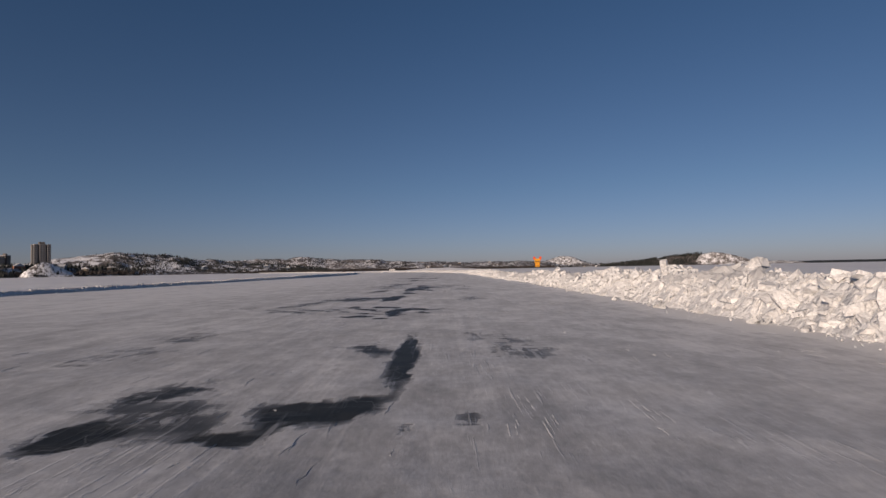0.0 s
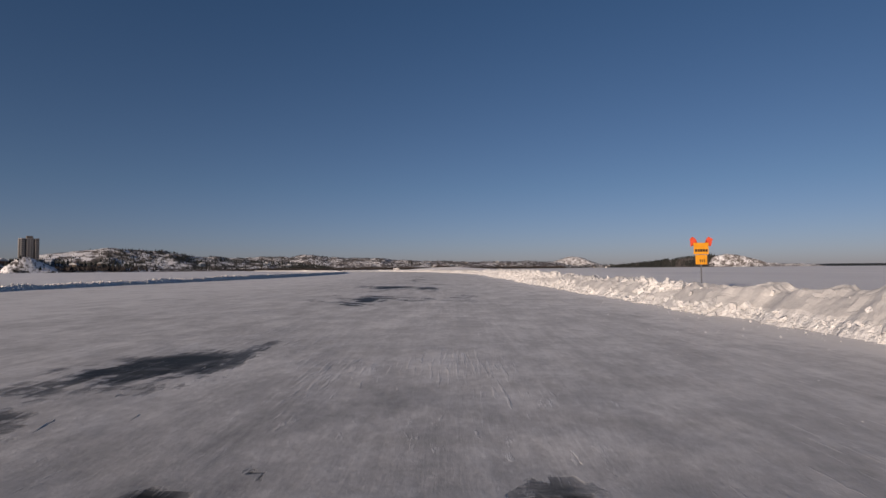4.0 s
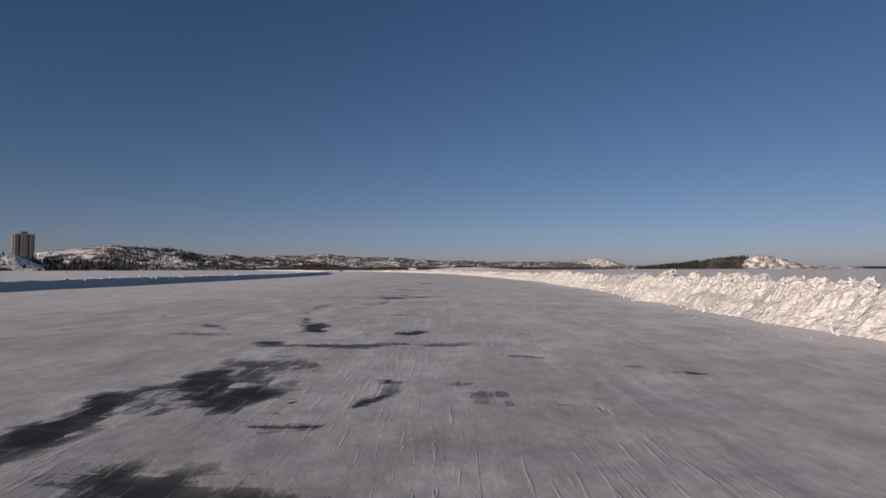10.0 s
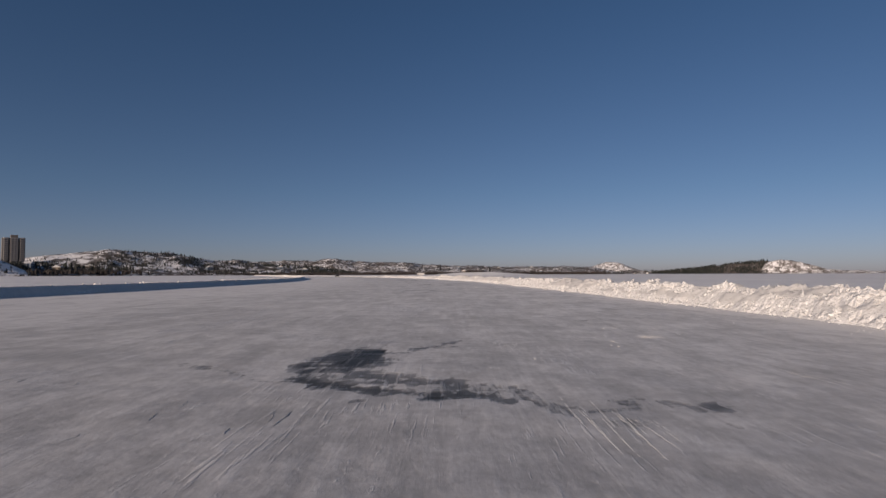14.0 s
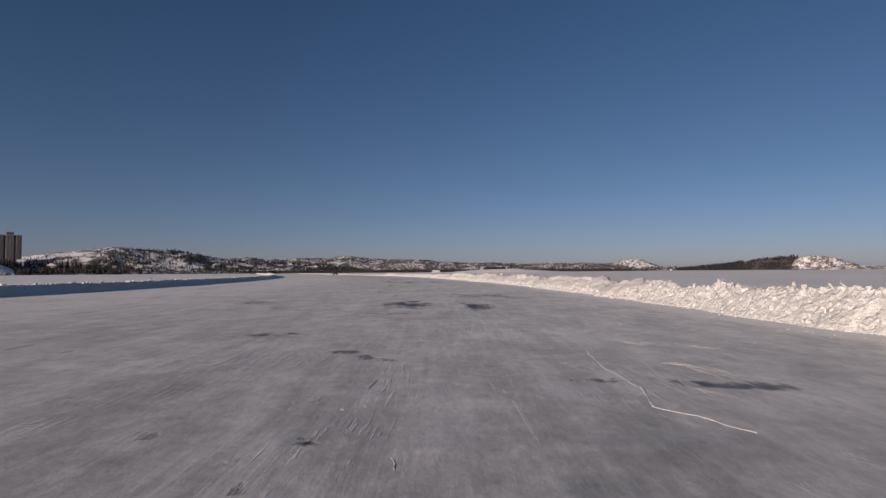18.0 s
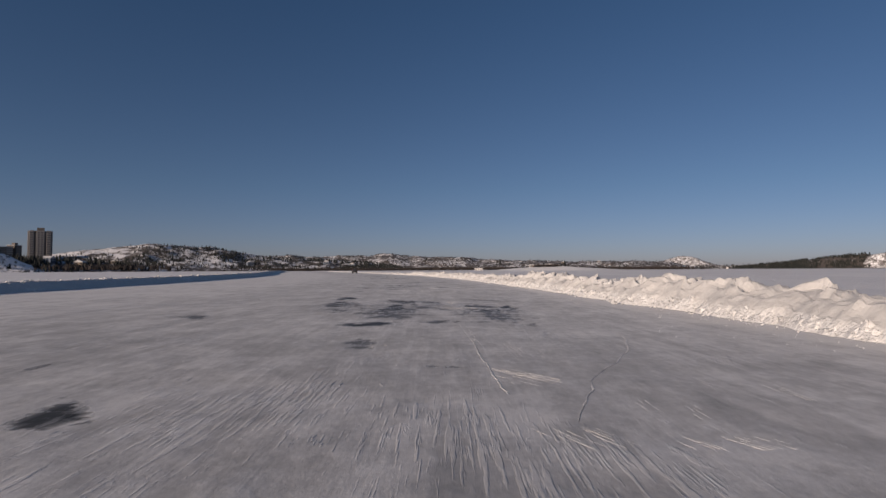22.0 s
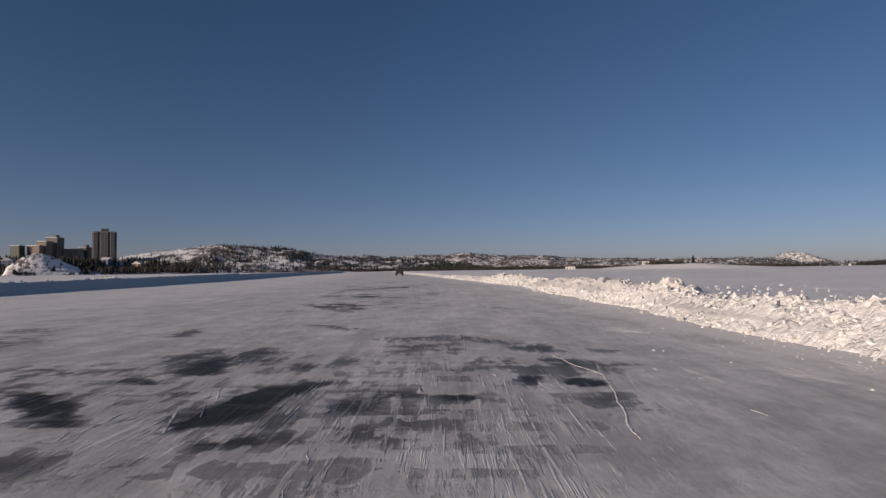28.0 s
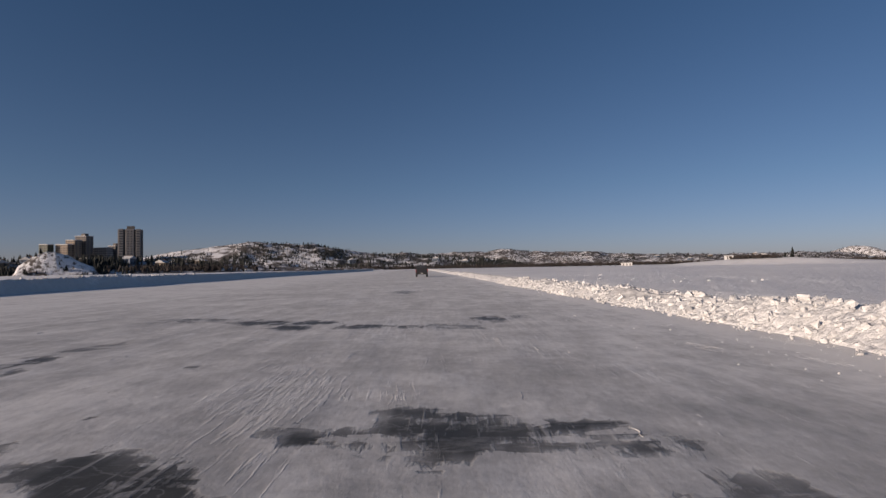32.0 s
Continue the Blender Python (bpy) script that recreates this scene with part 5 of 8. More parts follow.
def clear_field(S, L):
    """How far the ice is swept clear, 0 to 1, with torn and fingered edges."""
    out = -0.05 + 0.20 * (fbm(L / 7.0, S / 16.0, 4, 21) - 0.5) - 0.06 * smooth(1.0, 4.0, L)
    for s, l, hs, hl, k in BROKEN:
        out = out + k * np.exp(-((S - s) / hs) ** 2 - ((L - l) / hl) ** 2)
    bend_s, bend_l = (1.7 * (fbm(L / 0.8, S / 1.1, 4, 33 + q) - 0.5) for q in (0, 50))
    torn = 0.6 * fbm(L / 0.22, S / 0.7, 3, 31) + 0.4 * fbm(L / 0.9, S / 0.35, 3, 37) - 0.5
    for s, l, hs, hl, slant, k in PATCHES:
        reach = 1.7 * (hs + abs(slant) * hl) + 0.3
        rows = np.nonzero(np.abs(S[:, 0] - s) < reach)[0]
        if not len(rows):
            continue
        a, b = rows[0], rows[-1] + 1
        cols = np.nonzero(np.abs(L[a:b] - l).min(0) < 1.7 * hl + 0.4)[0]
        if not len(cols):
            continue
        w = (slice(a, b), slice(cols[0], cols[-1] + 1))
        dl = L[w] - l + bend_l[w] * (0.28 * hl + 0.07)
        ds = S[w] - s + bend_s[w] * (0.32 * hs + 0.10)
        firm = min(max((k - 0.65) / 0.35, 0.0), 1.0)
        d = np.hypot((ds - slant * dl) / hs, dl / hl) * 0.98 + (2.0 - 1.0 * firm) * torn[w]
        out[w] = np.maximum(out[w], (0.21 + 0.74 * k) * (1 - smooth(0.35 + 0.35 * firm, 1.6 - 0.35 * firm, d)))
    return np.clip(out, 0, 1)


def road_height(S, L, C):
    """Ruts and ripples of the packed snow, flatter on clear ice."""
    near = np.exp(-((L + 2) / 14) ** 2)
    Z = 0.05 * (fbm(L / 5, S / 9, 3, 8) - 0.5) + 0.012 * (fbm(L / 0.45, S / 5, 3, 4) - 0.5) * near + 0.022 * (fbm(L / 0.7, S / 0.9, 3, 5) - 0.5) * near + 0.026 * (fbm(L / 4.0, S / 0.9, 3, 6) - 0.5)
    return Z * (1 - 0.75 * smooth(0.35, 0.75, C))


def make_road():
    s = np.concatenate([np.arange(-38, -4, 1.0), np.arange(-4, 462, 0.16), np.arange(462, 560, 0.8), np.arange(560, 880, 4.0)])
    right, left = lerp_table(RIGHT_FOOT, s) + 0.9, lerp_table(LEFT_FOOT, s) + 0.9
    wide, near = np.linspace(0, 1, 26, endpoint=False), np.linspace(0, 1, 150)
    L = np.concatenate([-left[:, None] + (left[:, None] - 8.0) * wide ** 1.5, -8.0 + (right[:, None] + 8.0) * near], 1)
    S = np.repeat(s[:, None], L.shape[1], 1)
    x, y, _ = on_road(S.ravel(), L.ravel())
    X, Y = x.reshape(S.shape), y.reshape(S.shape)
    C = clear_field(S, L)
    Z = road_height(S, L, C)
    # paler tone: snow spilled along the right bank, and the far left ground
    pale_snow = np.maximum(smooth(right[:, None] - 5.0, right[:, None] - 0.8, L), 0.75 * smooth(-9, -17, L))
    pale_snow = pale_snow + 2.2 * smooth(right[:, None] - 2.6, right[:, None] - 0.9, L)
    pale_snow = pale_snow * (0.4 + 0.9 * fbm(L / 1.5, S / 7.0, 4, 61))
    # a paler strip beside the left bank, and more on the far left
    pale_snow = pale_snow + 1.8 * np.exp(-((L + left[:, None] - 3.2) / 0.9) ** 2) * smooth(130, 200, S) + 0.5 * smooth(-10, -20, L)
    uv = np.stack([L, S], -1)
    me = grid_mesh("ice_road", X, Y, Z, M_ROAD, True, uv)
    me.attributes.new("clear", "FLOAT", "POINT").data.foreach_set("value", C.astype(np.float32).ravel())
    me.attributes.new("pale_snow", "FLOAT", "POINT").data.foreach_set("value", pale_snow.astype(np.float32).ravel())
    tagged(new("road", me), "ploughed ice road of packed grey snow over dark clear ice", "ice road", kind="structure")


make_road()


# ---------------------------------------------------------------- snow banks
def drifted(s, w, side):
    """0 where the bank is broken blocks, 1 where wind has smoothed it over."""
    share = lerp_table(DRIFTED, s) if side > 0 else 0.3 + 0.7 * smooth(110, 160, s)
    n = fbm(s / 7.0, w * 0.8 + 5, 3, 53 if side > 0 else 93)
    return smooth(0.06, -0.06, n - 0.30 - 0.45 * share) * (smooth(0.30, 0.55, w) if side > 0 else smooth(-0.2, 0.1, w))


def bank_surface(s, w, side):
    """s along, w across in units of the bank's height: 0 at the foot, about 1.7 at the crest. Returns X, Y, Z."""
    foot = lerp_table(RIGHT_FOOT if side > 0 else LEFT_FOOT, s)
    high = lerp_table(RIGHT_HEIGHT if side > 0 else LEFT_HEIGHT, s)
    seed = 40 if side > 0 else 80
    even = 1.0 if side > 0 else 1 - 0.8 * smooth(110, 160, s)
    high = high * (0.86 + even * (0.42 * (fbm(s / 5.0, 0 * s + 3, 3, seed) - 0.5) + 0.34 * (fbm(s / 0.9, 0 * s + 8, 2, seed + 2) - 0.5)))
    foot = foot + 0.9 * even * (fbm(s / 3.0, 0 * s, 4, seed + 1) - 0.5)
    out = foot + w * (np.maximum(high, 0.85) if side > 0 else 0.55 + 0 * w)
    rise = smooth(-0.10, 1.55, w) ** 0.72 * (1 - 0.80 * smooth(1.75, 3.6, w))
    z = high * rise
    lump = smooth(0.0, 0.35, w) * (1 - smooth(2.6, 3.7, w))
    c1, d1 = cells(s / 0.62 + 0.35 * fbm(w * 3, s, 2, 5), w * high / 0.5, seed + 3)
    c2, d2 = cells(s / 0.23, w * high / 0.21, seed + 6)
    calm = drifted(s, w, side)
    rough = lump * (1 - 0.86 * calm)
    z = z + rough * high * ((0.24 + 0.05 * smooth(400, 420, s)) * (c1 - 0.5) + 0.17 * (c2 - 0.5)) + lump * high * 0.10 * (fbm(s / 1.4, w, 3, seed + 8) - 0.5)
    out = out + rough * high * (0.10 * (c2 - 0.5) + 0.12 * (c1 - 0.5))
    if side > 0:        # wind-carved lips and hollows where the bank is drifted over
        lip = 1 - np.abs(2 * fbm(s / 2.6 + 0.9 * w, w * 0.9 - s / 6.0, 3, seed + 11) - 1)
        fold = 1 - np.abs(2 * fbm(s / 0.9 - 1.2 * w, w * 1.6, 2, seed + 13) - 1)
        z = z + calm * lump * high * ((0.30 + 0.45 * smooth(290, 315, s) - 0.42 * smooth(400, 408, s)) * (lip ** 2.0 - 0.62) * smooth(0.4, 1.5, w) + 0.14 * (fold - 0.75))
    z = z - 0.09 * (1 - smooth(-0.06, 0.14, w))
    x, y, _ = on_road(s, side * out)
    return x, y, z


def make_bank(name, side, s, w, label):
    S, W = np.meshgrid(s, w, indexing="ij")
    x, y, z = bank_surface(S.ravel(), W.ravel(), side)
    me = grid_mesh(name, x.reshape(S.shape), y.reshape(S.shape), z.reshape(S.shape), M_BANK, False)
    me.attributes.new("drifted", "FLOAT", "POINT").data.foreach_set("value", drifted(S.ravel(), W.ravel(), side).astype(np.float32))
    if side < 0:
        me.flip_normals()
    return tagged(new(name, me), label, "snow bank", kind="structure")


right_bank = make_bank("snow_bank_right", 1, np.concatenate([np.arange(-30, 0, 0.5), np.arange(0, 480, 0.13), np.arange(480, 560, 0.4), np.arange(560, 870, 2.0)]),
                       np.concatenate([np.linspace(-0.25, 2.1, 26), np.linspace(2.25, 4.0, 7)]), "sunlit bank of broken snow ploughed up beside the ice road")
make_bank("snow_bank_left", -1, np.concatenate([np.arange(-30, 20, 1.0), np.arange(20, 560, 0.35), np.arange(560, 870, 2.0)]),
          np.concatenate([np.linspace(-0.25, 2.1, 16), np.linspace(2.3, 4.0, 5)]), "bank of ploughed snow, shaded on its road side")


_ico = bmesh.new()
bmesh.ops.create_icosphere(_ico, subdivisions=1, radius=1.0)
LUMP = np.array([v.co[:] for v in _ico.verts])
BLOCK_FACES = [tuple(v.index for v in f.verts) for f in _ico.faces]
bmesh.ops.subdivide_edges(_ico, edges=_ico.edges[:], cuts=1)
_ico.verts.ensure_lookup_table()
BIG_LUMP = np.array([v.co[:] for v in _ico.verts])
BIG_FACES = [tuple(v.index for v in f.verts) for f in _ico.faces]
_ico.free()


def block_geo(rng, size, base=LUMP, rough=0.42):
    """A broken lump of snow: an angular, uneven, somewhat flat body."""
    a = base * rng.uniform(1 - rough, 1 + rough, (len(base), 1))
    a = np.clip(a, -rng.uniform(0.5, 0.95, 3), rng.uniform(0.5, 0.95, 3))      # split faces
    return a * np.array([rng.uniform(0.7, 1.25), rng.uniform(0.6, 1.0), rng.uniform(0.4, 0.85)]) * size * 0.55


def turned(rng, v):
    m = np.array(Euler((rng.uniform(0, 6.3), rng.uniform(0, 6.3), rng.uniform(0, 6.3))).to_matrix())
    return v @ m.T


def scatter_blocks(name, side, count, s_lo, s_hi, seed, sizes, label):
    rng = np.random.RandomState(seed)
    s = rng.uniform(s_lo, s_hi, count)
    pick = rng.rand(count)
    w = np.where(pick < 0.36, rng.normal(1.6, 0.3, count), np.where(pick < 0.54, rng.normal(0.02, 0.16, count) - 0.06, rng.uniform(0.1, 1.5, count)))
    w = np.clip(w, -0.6, 2.6)
    x, y, z = bank_surface(s, w, side)
    z = np.where(w < -0.1, 0.01, z)
    verts, faces = [], []
    soft = drifted(s, w, side)
    for k in range(count):
        if soft[k] > 0.5 and rng.rand() < 0.985:
            continue
        size = (sizes[0] + (sizes[1] - sizes[0]) * rng.rand() ** 2.6) * (0.6 if w[k] < 0.1 else 1.0)
        b = turned(rng, block_geo(rng, size)) + (x[k], y[k], max(z[k], 0.0) + size * (0.12 if w[k] < 0.05 else 0.0))
        n = len(verts)
        verts.extend(b)
        faces.extend([tuple(i + n for i in f) for f in BLOCK_FACES])
    ob = new(name, mesh_of(name, verts, faces, M_CHUNK))
    return tagged(ob, label, "snow", kind="stuff")


scatter_blocks("snow_rubble", 1, 12500, -5, 412, 5, (0.04, 0.24), "small broken lumps of snow along the sunlit bank")
scatter_blocks("snow_rubble", 1, 2000, 412, 480, 15, (0.08, 0.32), "broken lumps of snow packed along the sunlit bank")
scatter_blocks("snow_rubble", -1, 2600, 20, 560, 6, (0.10, 0.36), "small broken lumps of snow along the shaded bank")


def crest_lumps():
    """Lumps thrown over the shaded bank, catching the sun along its crest and on the snow behind."""
    rng = np.random.RandomState(83)
    count = 5200
    s = rng.uniform(40, 520, count)
    thick = vnoise(s / 9.0, 0 * s, 19)
    s = s[rng.rand(count) < 0.15 + np.where(s < 330, 1.1, 0.5) * smooth(0.3, 0.7, thick)]
    count = len(s)
    w = np.where(rng.rand(count) < 0.6, rng.normal(1.75, 0.35, count), rng.uniform(np.where(s < 140, 0.2, 1.6), 4.2))
    x, y, z = bank_surface(s, w, -1)
    verts, faces = [], []
    for k in range(count):
        size = 0.10 + 0.26 * rng.rand() ** 2.2
        n = len(verts)
        verts.extend(turned(rng, block_geo(rng, size)) + (x[k], y[k], max(z[k], 0.24 if w[k] > 2.8 else 0.0) + 0.12 * size))
        faces.extend([tuple(i + n for i in f) for f in BLOCK_FACES])
    tagged(new("snow_rubble", mesh_of("snow_rubble", verts, faces, M_CHUNK)), "sunlit lumps of snow along the crest of the shaded bank", "snow", kind="stuff")


crest_lumps()


def plain_lumps():
    """Lumps thrown over the bank on to the open snow."""
    rng = np.random.RandomState(77)
    verts, faces = [], []
    for k in range(1500):
        s, off = rng.uniform(0, 500) if k < 700 else rng.uniform(395, 500), 3.6 + 16 * rng.rand() ** 2.0
        if vnoise(np.array([s / 14.0]), np.array([off / 6.0]), 91)[0] < 0.42:
            continue
        x, y, _ = on_road(s, float(lerp_table(RIGHT_FOOT, s)) + off)
        size = 0.09 + 0.22 * rng.rand() ** 3
        b = turned(rng, block_geo(rng, size)) + (float(x), float(y), 0.26)
        n = len(verts)
        verts.extend(b)
        faces.extend([tuple(i + n for i in f) for f in BLOCK_FACES])
    tagged(new("snow_rubble", mesh_of("snow_rubble", verts, faces, M_CHUNK)), "scattered lumps of snow lying on the open lake snow", "snow", kind="stuff")


plain_lumps()


def scatter_slabs(count, s_lo, s_hi, seed, sizes):
    """Broken plates of wind-packed snow, tumbled over the face and crest of the sunlit bank."""
    rng = np.random.RandomState(seed)
    corner = np.array([(x, y, z) for x in (-1, 1) for y in (-1, 1) for z in (-1, 1)], float)
    quads = [(0, 1, 3, 2), (4, 6, 7, 5), (0, 4, 5, 1), (2, 3, 7, 6), (0, 2, 6, 4), (1, 5, 7, 3)]
    s = rng.uniform(s_lo, s_hi, count)
    w = np.where(rng.rand(count) < 0.42, rng.normal(1.62, 0.22, count), rng.uniform(0.12, 1.7, count))
    x, y, z = bank_surface(s, w, 1)
    soft = drifted(s, w, 1)
    verts, faces = [], []
    for k in range(count):
        if soft[k] > 0.4 and rng.rand() < 0.99:
            continue
        size = sizes[0] + (sizes[1] - sizes[0]) * rng.rand() ** 2.4
        a = corner * rng.uniform(0.75, 1.0, (8, 3)) * np.array([rng.uniform(0.7, 1.2), rng.uniform(0.5, 0.9), rng.uniform(0.2, 0.45)]) * size * 0.5
        m = np.array(Euler((rng.normal(0, 0.6), rng.normal(0, 0.6), rng.uniform(0, 6.3))).to_matrix())
        n = len(verts)
        verts.extend(a @ m.T + (x[k], y[k], z[k] + 0.06 * size))
        faces.extend([tuple(i + n for i in f) for f in quads])
    tagged(new("snow_rubble", mesh_of("snow_rubble", verts, faces, M_CHUNK)), "angular broken plates of packed snow on the sunlit bank", "snow", kind="stuff")


scatter_slabs(4200, -4, 135, 61, (0.10, 0.50))
scatter_slabs(5200, 135, 412, 62, (0.06, 0.25))
scatter_slabs(420, 412, 480, 63, (0.12, 0.36))


def slab_geo(rng):
    """A split slab of packed snow with flat, slightly skewed faces."""
    a = BIG_LUMP * rng.uniform(0.9, 1.1, (len(BIG_LUMP), 1))
    a = np.clip(a, -rng.uniform(0.42, 0.66, 3), rng.uniform(0.42, 0.66, 3))
    a = a + a[:, [1, 2, 0]] * rng.uniform(-0.28, 0.28, 3) + rng.normal(0, 0.025, a.shape)
    return a * np.array([rng.uniform(0.9, 1.4), rng.uniform(0.7, 1.1), rng.uniform(0.45, 0.9)]) * 0.85


def make_blocks():
    """The larger blocks that stand out on the sunlit bank."""
    rng = np.random.RandomState(12)
    shapes = [mesh_of("snow_block", slab_geo(rng), BIG_FACES, M_CHUNK) for _ in range(10)]
    for k in range(280):
        s = rng.uniform(4, 46) if k < 100 else rng.uniform(34, 130) if k < 170 else rng.uniform(130, 470)
        high = float(lerp_table(RIGHT_HEIGHT, s))
        w = rng.choice([rng.normal(1.65, 0.22), rng.uniform(0.2, 1.5), rng.uniform(-0.5, 0.1)], p=[0.5, 0.35, 0.15])
        if drifted(np.array([s]), np.array([w]), 1)[0] > 0.5:
            w = rng.uniform(-0.4, 0.15)
        x, y, z = bank_surface(np.array([s]), np.array([w]), 1)
        size = (0.20 + (0.40 if s < 45 else 0.34) * rng.rand() ** 2) * (0.5 + 0.5 * high)
        if w < 0:
            size *= 0.5
        ob = new("snow_block", shapes[k % 10])
        ob.parent = right_bank
        ob.matrix_basis = Matrix.LocRotScale((float(x[0]), float(y[0]), max(float(z[0]), 0.0) + size * (0.16 if w < 0 else -0.06)),
                                             Euler((rng.uniform(-0.6, 0.6), rng.uniform(-0.6, 0.6), rng.uniform(0, 6.3))), (size, size, size))


# ---------------------------------------------------------------- far shores and hills
def ridge(name, line, front, back, label, seed, rough=0.35, steps=(140, 40), category="hill", mat=None):
    """A hill along a line of (x, y, height): it rises from the lake over front metres and falls away over back metres."""
    p = np.array(line, float)
    d = np.concatenate([[0], np.cumsum(np.hypot(*np.diff(p[:, :2], axis=0).T))])
    u = np.linspace(0, d[-1], steps[0])
    px, py, ph = (np.interp(u, d, p[:, i]) for i in range(3))
    k = max(3, steps[0] // 24)
    pad = lambda a: np.convolve(np.pad(a, k, mode="edge"), np.ones(2 * k + 1) / (2 * k + 1), "valid")
    nx, ny = pad(np.gradient(py)), pad(-np.gradient(px))
    n = np.hypot(nx, ny)
    nx, ny = nx / n, ny / n
    sgn = np.sign(nx * (0 - px) + ny * (250 - py))
    nx, ny = nx * sgn, ny * sgn
    v = np.concatenate([np.linspace(front, 0, int(steps[1] * 0.65), endpoint=False), np.linspace(0, -back, steps[1] - int(steps[1] * 0.65))])
    U, V = np.meshgrid(u, v, indexing="ij")
    X, Y = px[:, None] + nx[:, None] * V, py[:, None] + ny[:, None] * V
    t = np.where(V > 0, 1 - V / front, 1 + V / back)
    big = fbm(X / 90, Y / 90, 4, seed)
    small = fbm(X / 22, Y / 22, 4, seed + 1)
    shape = np.where(V > 0, smooth(0.0, 1.0, np.clip(t * 1.05, 0, 1)) * 0.75 + 0.25 * np.clip(t, 0, 1), smooth(0, 1, t))
    ends = smooth(0, 0.06, U / u[-1]) * (1 - smooth(0.94, 1, U / u[-1]))
    hump = 1 + rough * (big - 0.5) * 2 * (1 - 0.8 * np.exp(-((V / (0.25 * front)) ** 2)))
    Z = ph[:, None] * (0.25 + 0.75 * ends) * shape * hump + 0.24 * ph.mean() * (small - 0.5) * smooth(0.02, 0.3, t)
    Z = Z - 1.0 * (1 - smooth(0.0, 0.05, t))
    ob = new(name, grid_mesh(name, X, Y, Z, mat or M_HILL, True))
    tagged(ob, label, category, kind="structure")
    return dict(X=X, Y=Y, Z=Z, T=t, V=V)


def spots(r, count, seed, keep, lo=0.04, hi=1.0, back=False):
    """Places on a ridge, thinned by a noise so that they stand in groups."""
    rng = np.random.RandomState(seed)
    a, b = r["X"].shape
    out = []
    tries = 0
    while len(out) < count and tries < count * 60:
        tries += 1
        i, j = rng.randint(1, a - 1), rng.randint(1, b - 1)
        fi, fj = rng.rand(), rng.rand()
        if not lo <= r["T"][i, j] <= hi or (r["V"][i, j] < -25 and not back):
            continue
        x = r["X"][i, j] + fi * (r["X"][i + 1, j] - r["X"][i, j]) + fj * (r["X"][i, j + 1] - r["X"][i, j])
        y = r["Y"][i, j] + fi * (r["Y"][i + 1, j] - r["Y"][i, j]) + fj * (r["Y"][i, j + 1] - r["Y"][i, j])
        z = r["Z"][i, j] + fi * (r["Z"][i + 1, j] - r["Z"][i, j]) + fj * (r["Z"][i, j + 1] - r["Z"][i, j])
        if rng.rand() < keep(float(fbm(x / 38, y / 38, 3, seed)), r["T"][i, j]):
            out.append((x, y, z))
    return out


def spruce_geo(rng, x, y, z, h, fat=0.17, tiers=4):
    """Tiers of ragged boughs round a thin stem."""
    verts, faces = [], []
    for k in range(tiers):
        lo = z + h * (0.10 + 0.80 * k / tiers)
        top = z + h * (0.10 + 0.80 * (k + 1.5) / tiers) if k < tiers - 1 else z + h
        r = h * fat * (1.05 - 0.86 * k / tiers)
        n, a0 = len(verts), rng.uniform(0, 6.3)
        for i in range(6):
            rr = r * rng.uniform(0.65, 1.2)
            verts.append((x + rr * math.cos(a0 + i * 1.047), y + rr * math.sin(a0 + i * 1.047), lo - h * 0.04 * rng.rand()))
        verts.append((x, y, min(top, z + h)))
        faces.extend([(n + i, n + (i + 1) % 6, n + 6) for i in range(6)])
    n = len(verts)
    for i in range(3):
        verts.append((x + 0.02 * h * math.cos(i * 2.1), y + 0.02 * h * math.sin(i * 2.1), z - 0.5))
    verts.append((x, y, z + 0.5 * h))
    faces.extend([(n, n + 1, n + 3), (n + 1, n + 2, n + 3), (n + 2, n, n + 3)])
    return verts, faces


def stand(name, places, seed, heights, label, fat=0.17, tiers=3, mat=None, category="trees"):
    rng = np.random.RandomState(seed)
    verts, faces = [], []
    for x, y, z in places:
        h = rng.uniform(*heights)
        v, f = spruce_geo(rng, x, y, z - 0.4, h, fat * rng.uniform(0.8, 1.25), tiers)
        n = len(verts)
        verts.extend(v)
        faces.extend([tuple(i + n for i in q) for q in f])
    tagged(new(name, mesh_of(name, verts, faces, mat or M_SPRUCE)), label, category, kind="stuff")


def brush_strip(name, line, count, seed, heights, label, spread=8.0):
    """Leafless shrubs: sheaves of thin upright twigs."""
    rng = np.random.RandomState(seed)
    p = np.array(line, float)
    d = np.concatenate([[0], np.cumsum(np.hypot(*np.diff(p[:, :2], axis=0).T))])
    verts, faces = [], []
    for _ in range(count):
        u = rng.uniform(0, d[-1])
        x, y, z = (np.interp(u, d, p[:, i]) for i in range(3))
        x, y = x + rng.normal(0, spread), y + rng.normal(0, spread)
        h = rng.uniform(*heights)
        for _ in range(7):
            a, lean, r = rng.uniform(0, 6.3), rng.uniform(0.1, 0.55), h * rng.uniform(0.05, 0.14)
            n = len(verts)
            for i in range(3):
                verts.append((x + r * math.cos(a + i * 2.1), y + r * math.sin(a + i * 2.1), z - 0.3))
            verts.append((x + h * lean * math.cos(a), y + h * lean * math.sin(a), z + h * rng.uniform(0.6, 1.0)))
            faces.extend([(n, n + 1, n + 3), (n + 1, n + 2, n + 3), (n + 2, n, n + 3)])
    tagged(new(name, mesh_of(name, verts, faces, M_BRUSH)), label, "shrubs", kind="stuff")


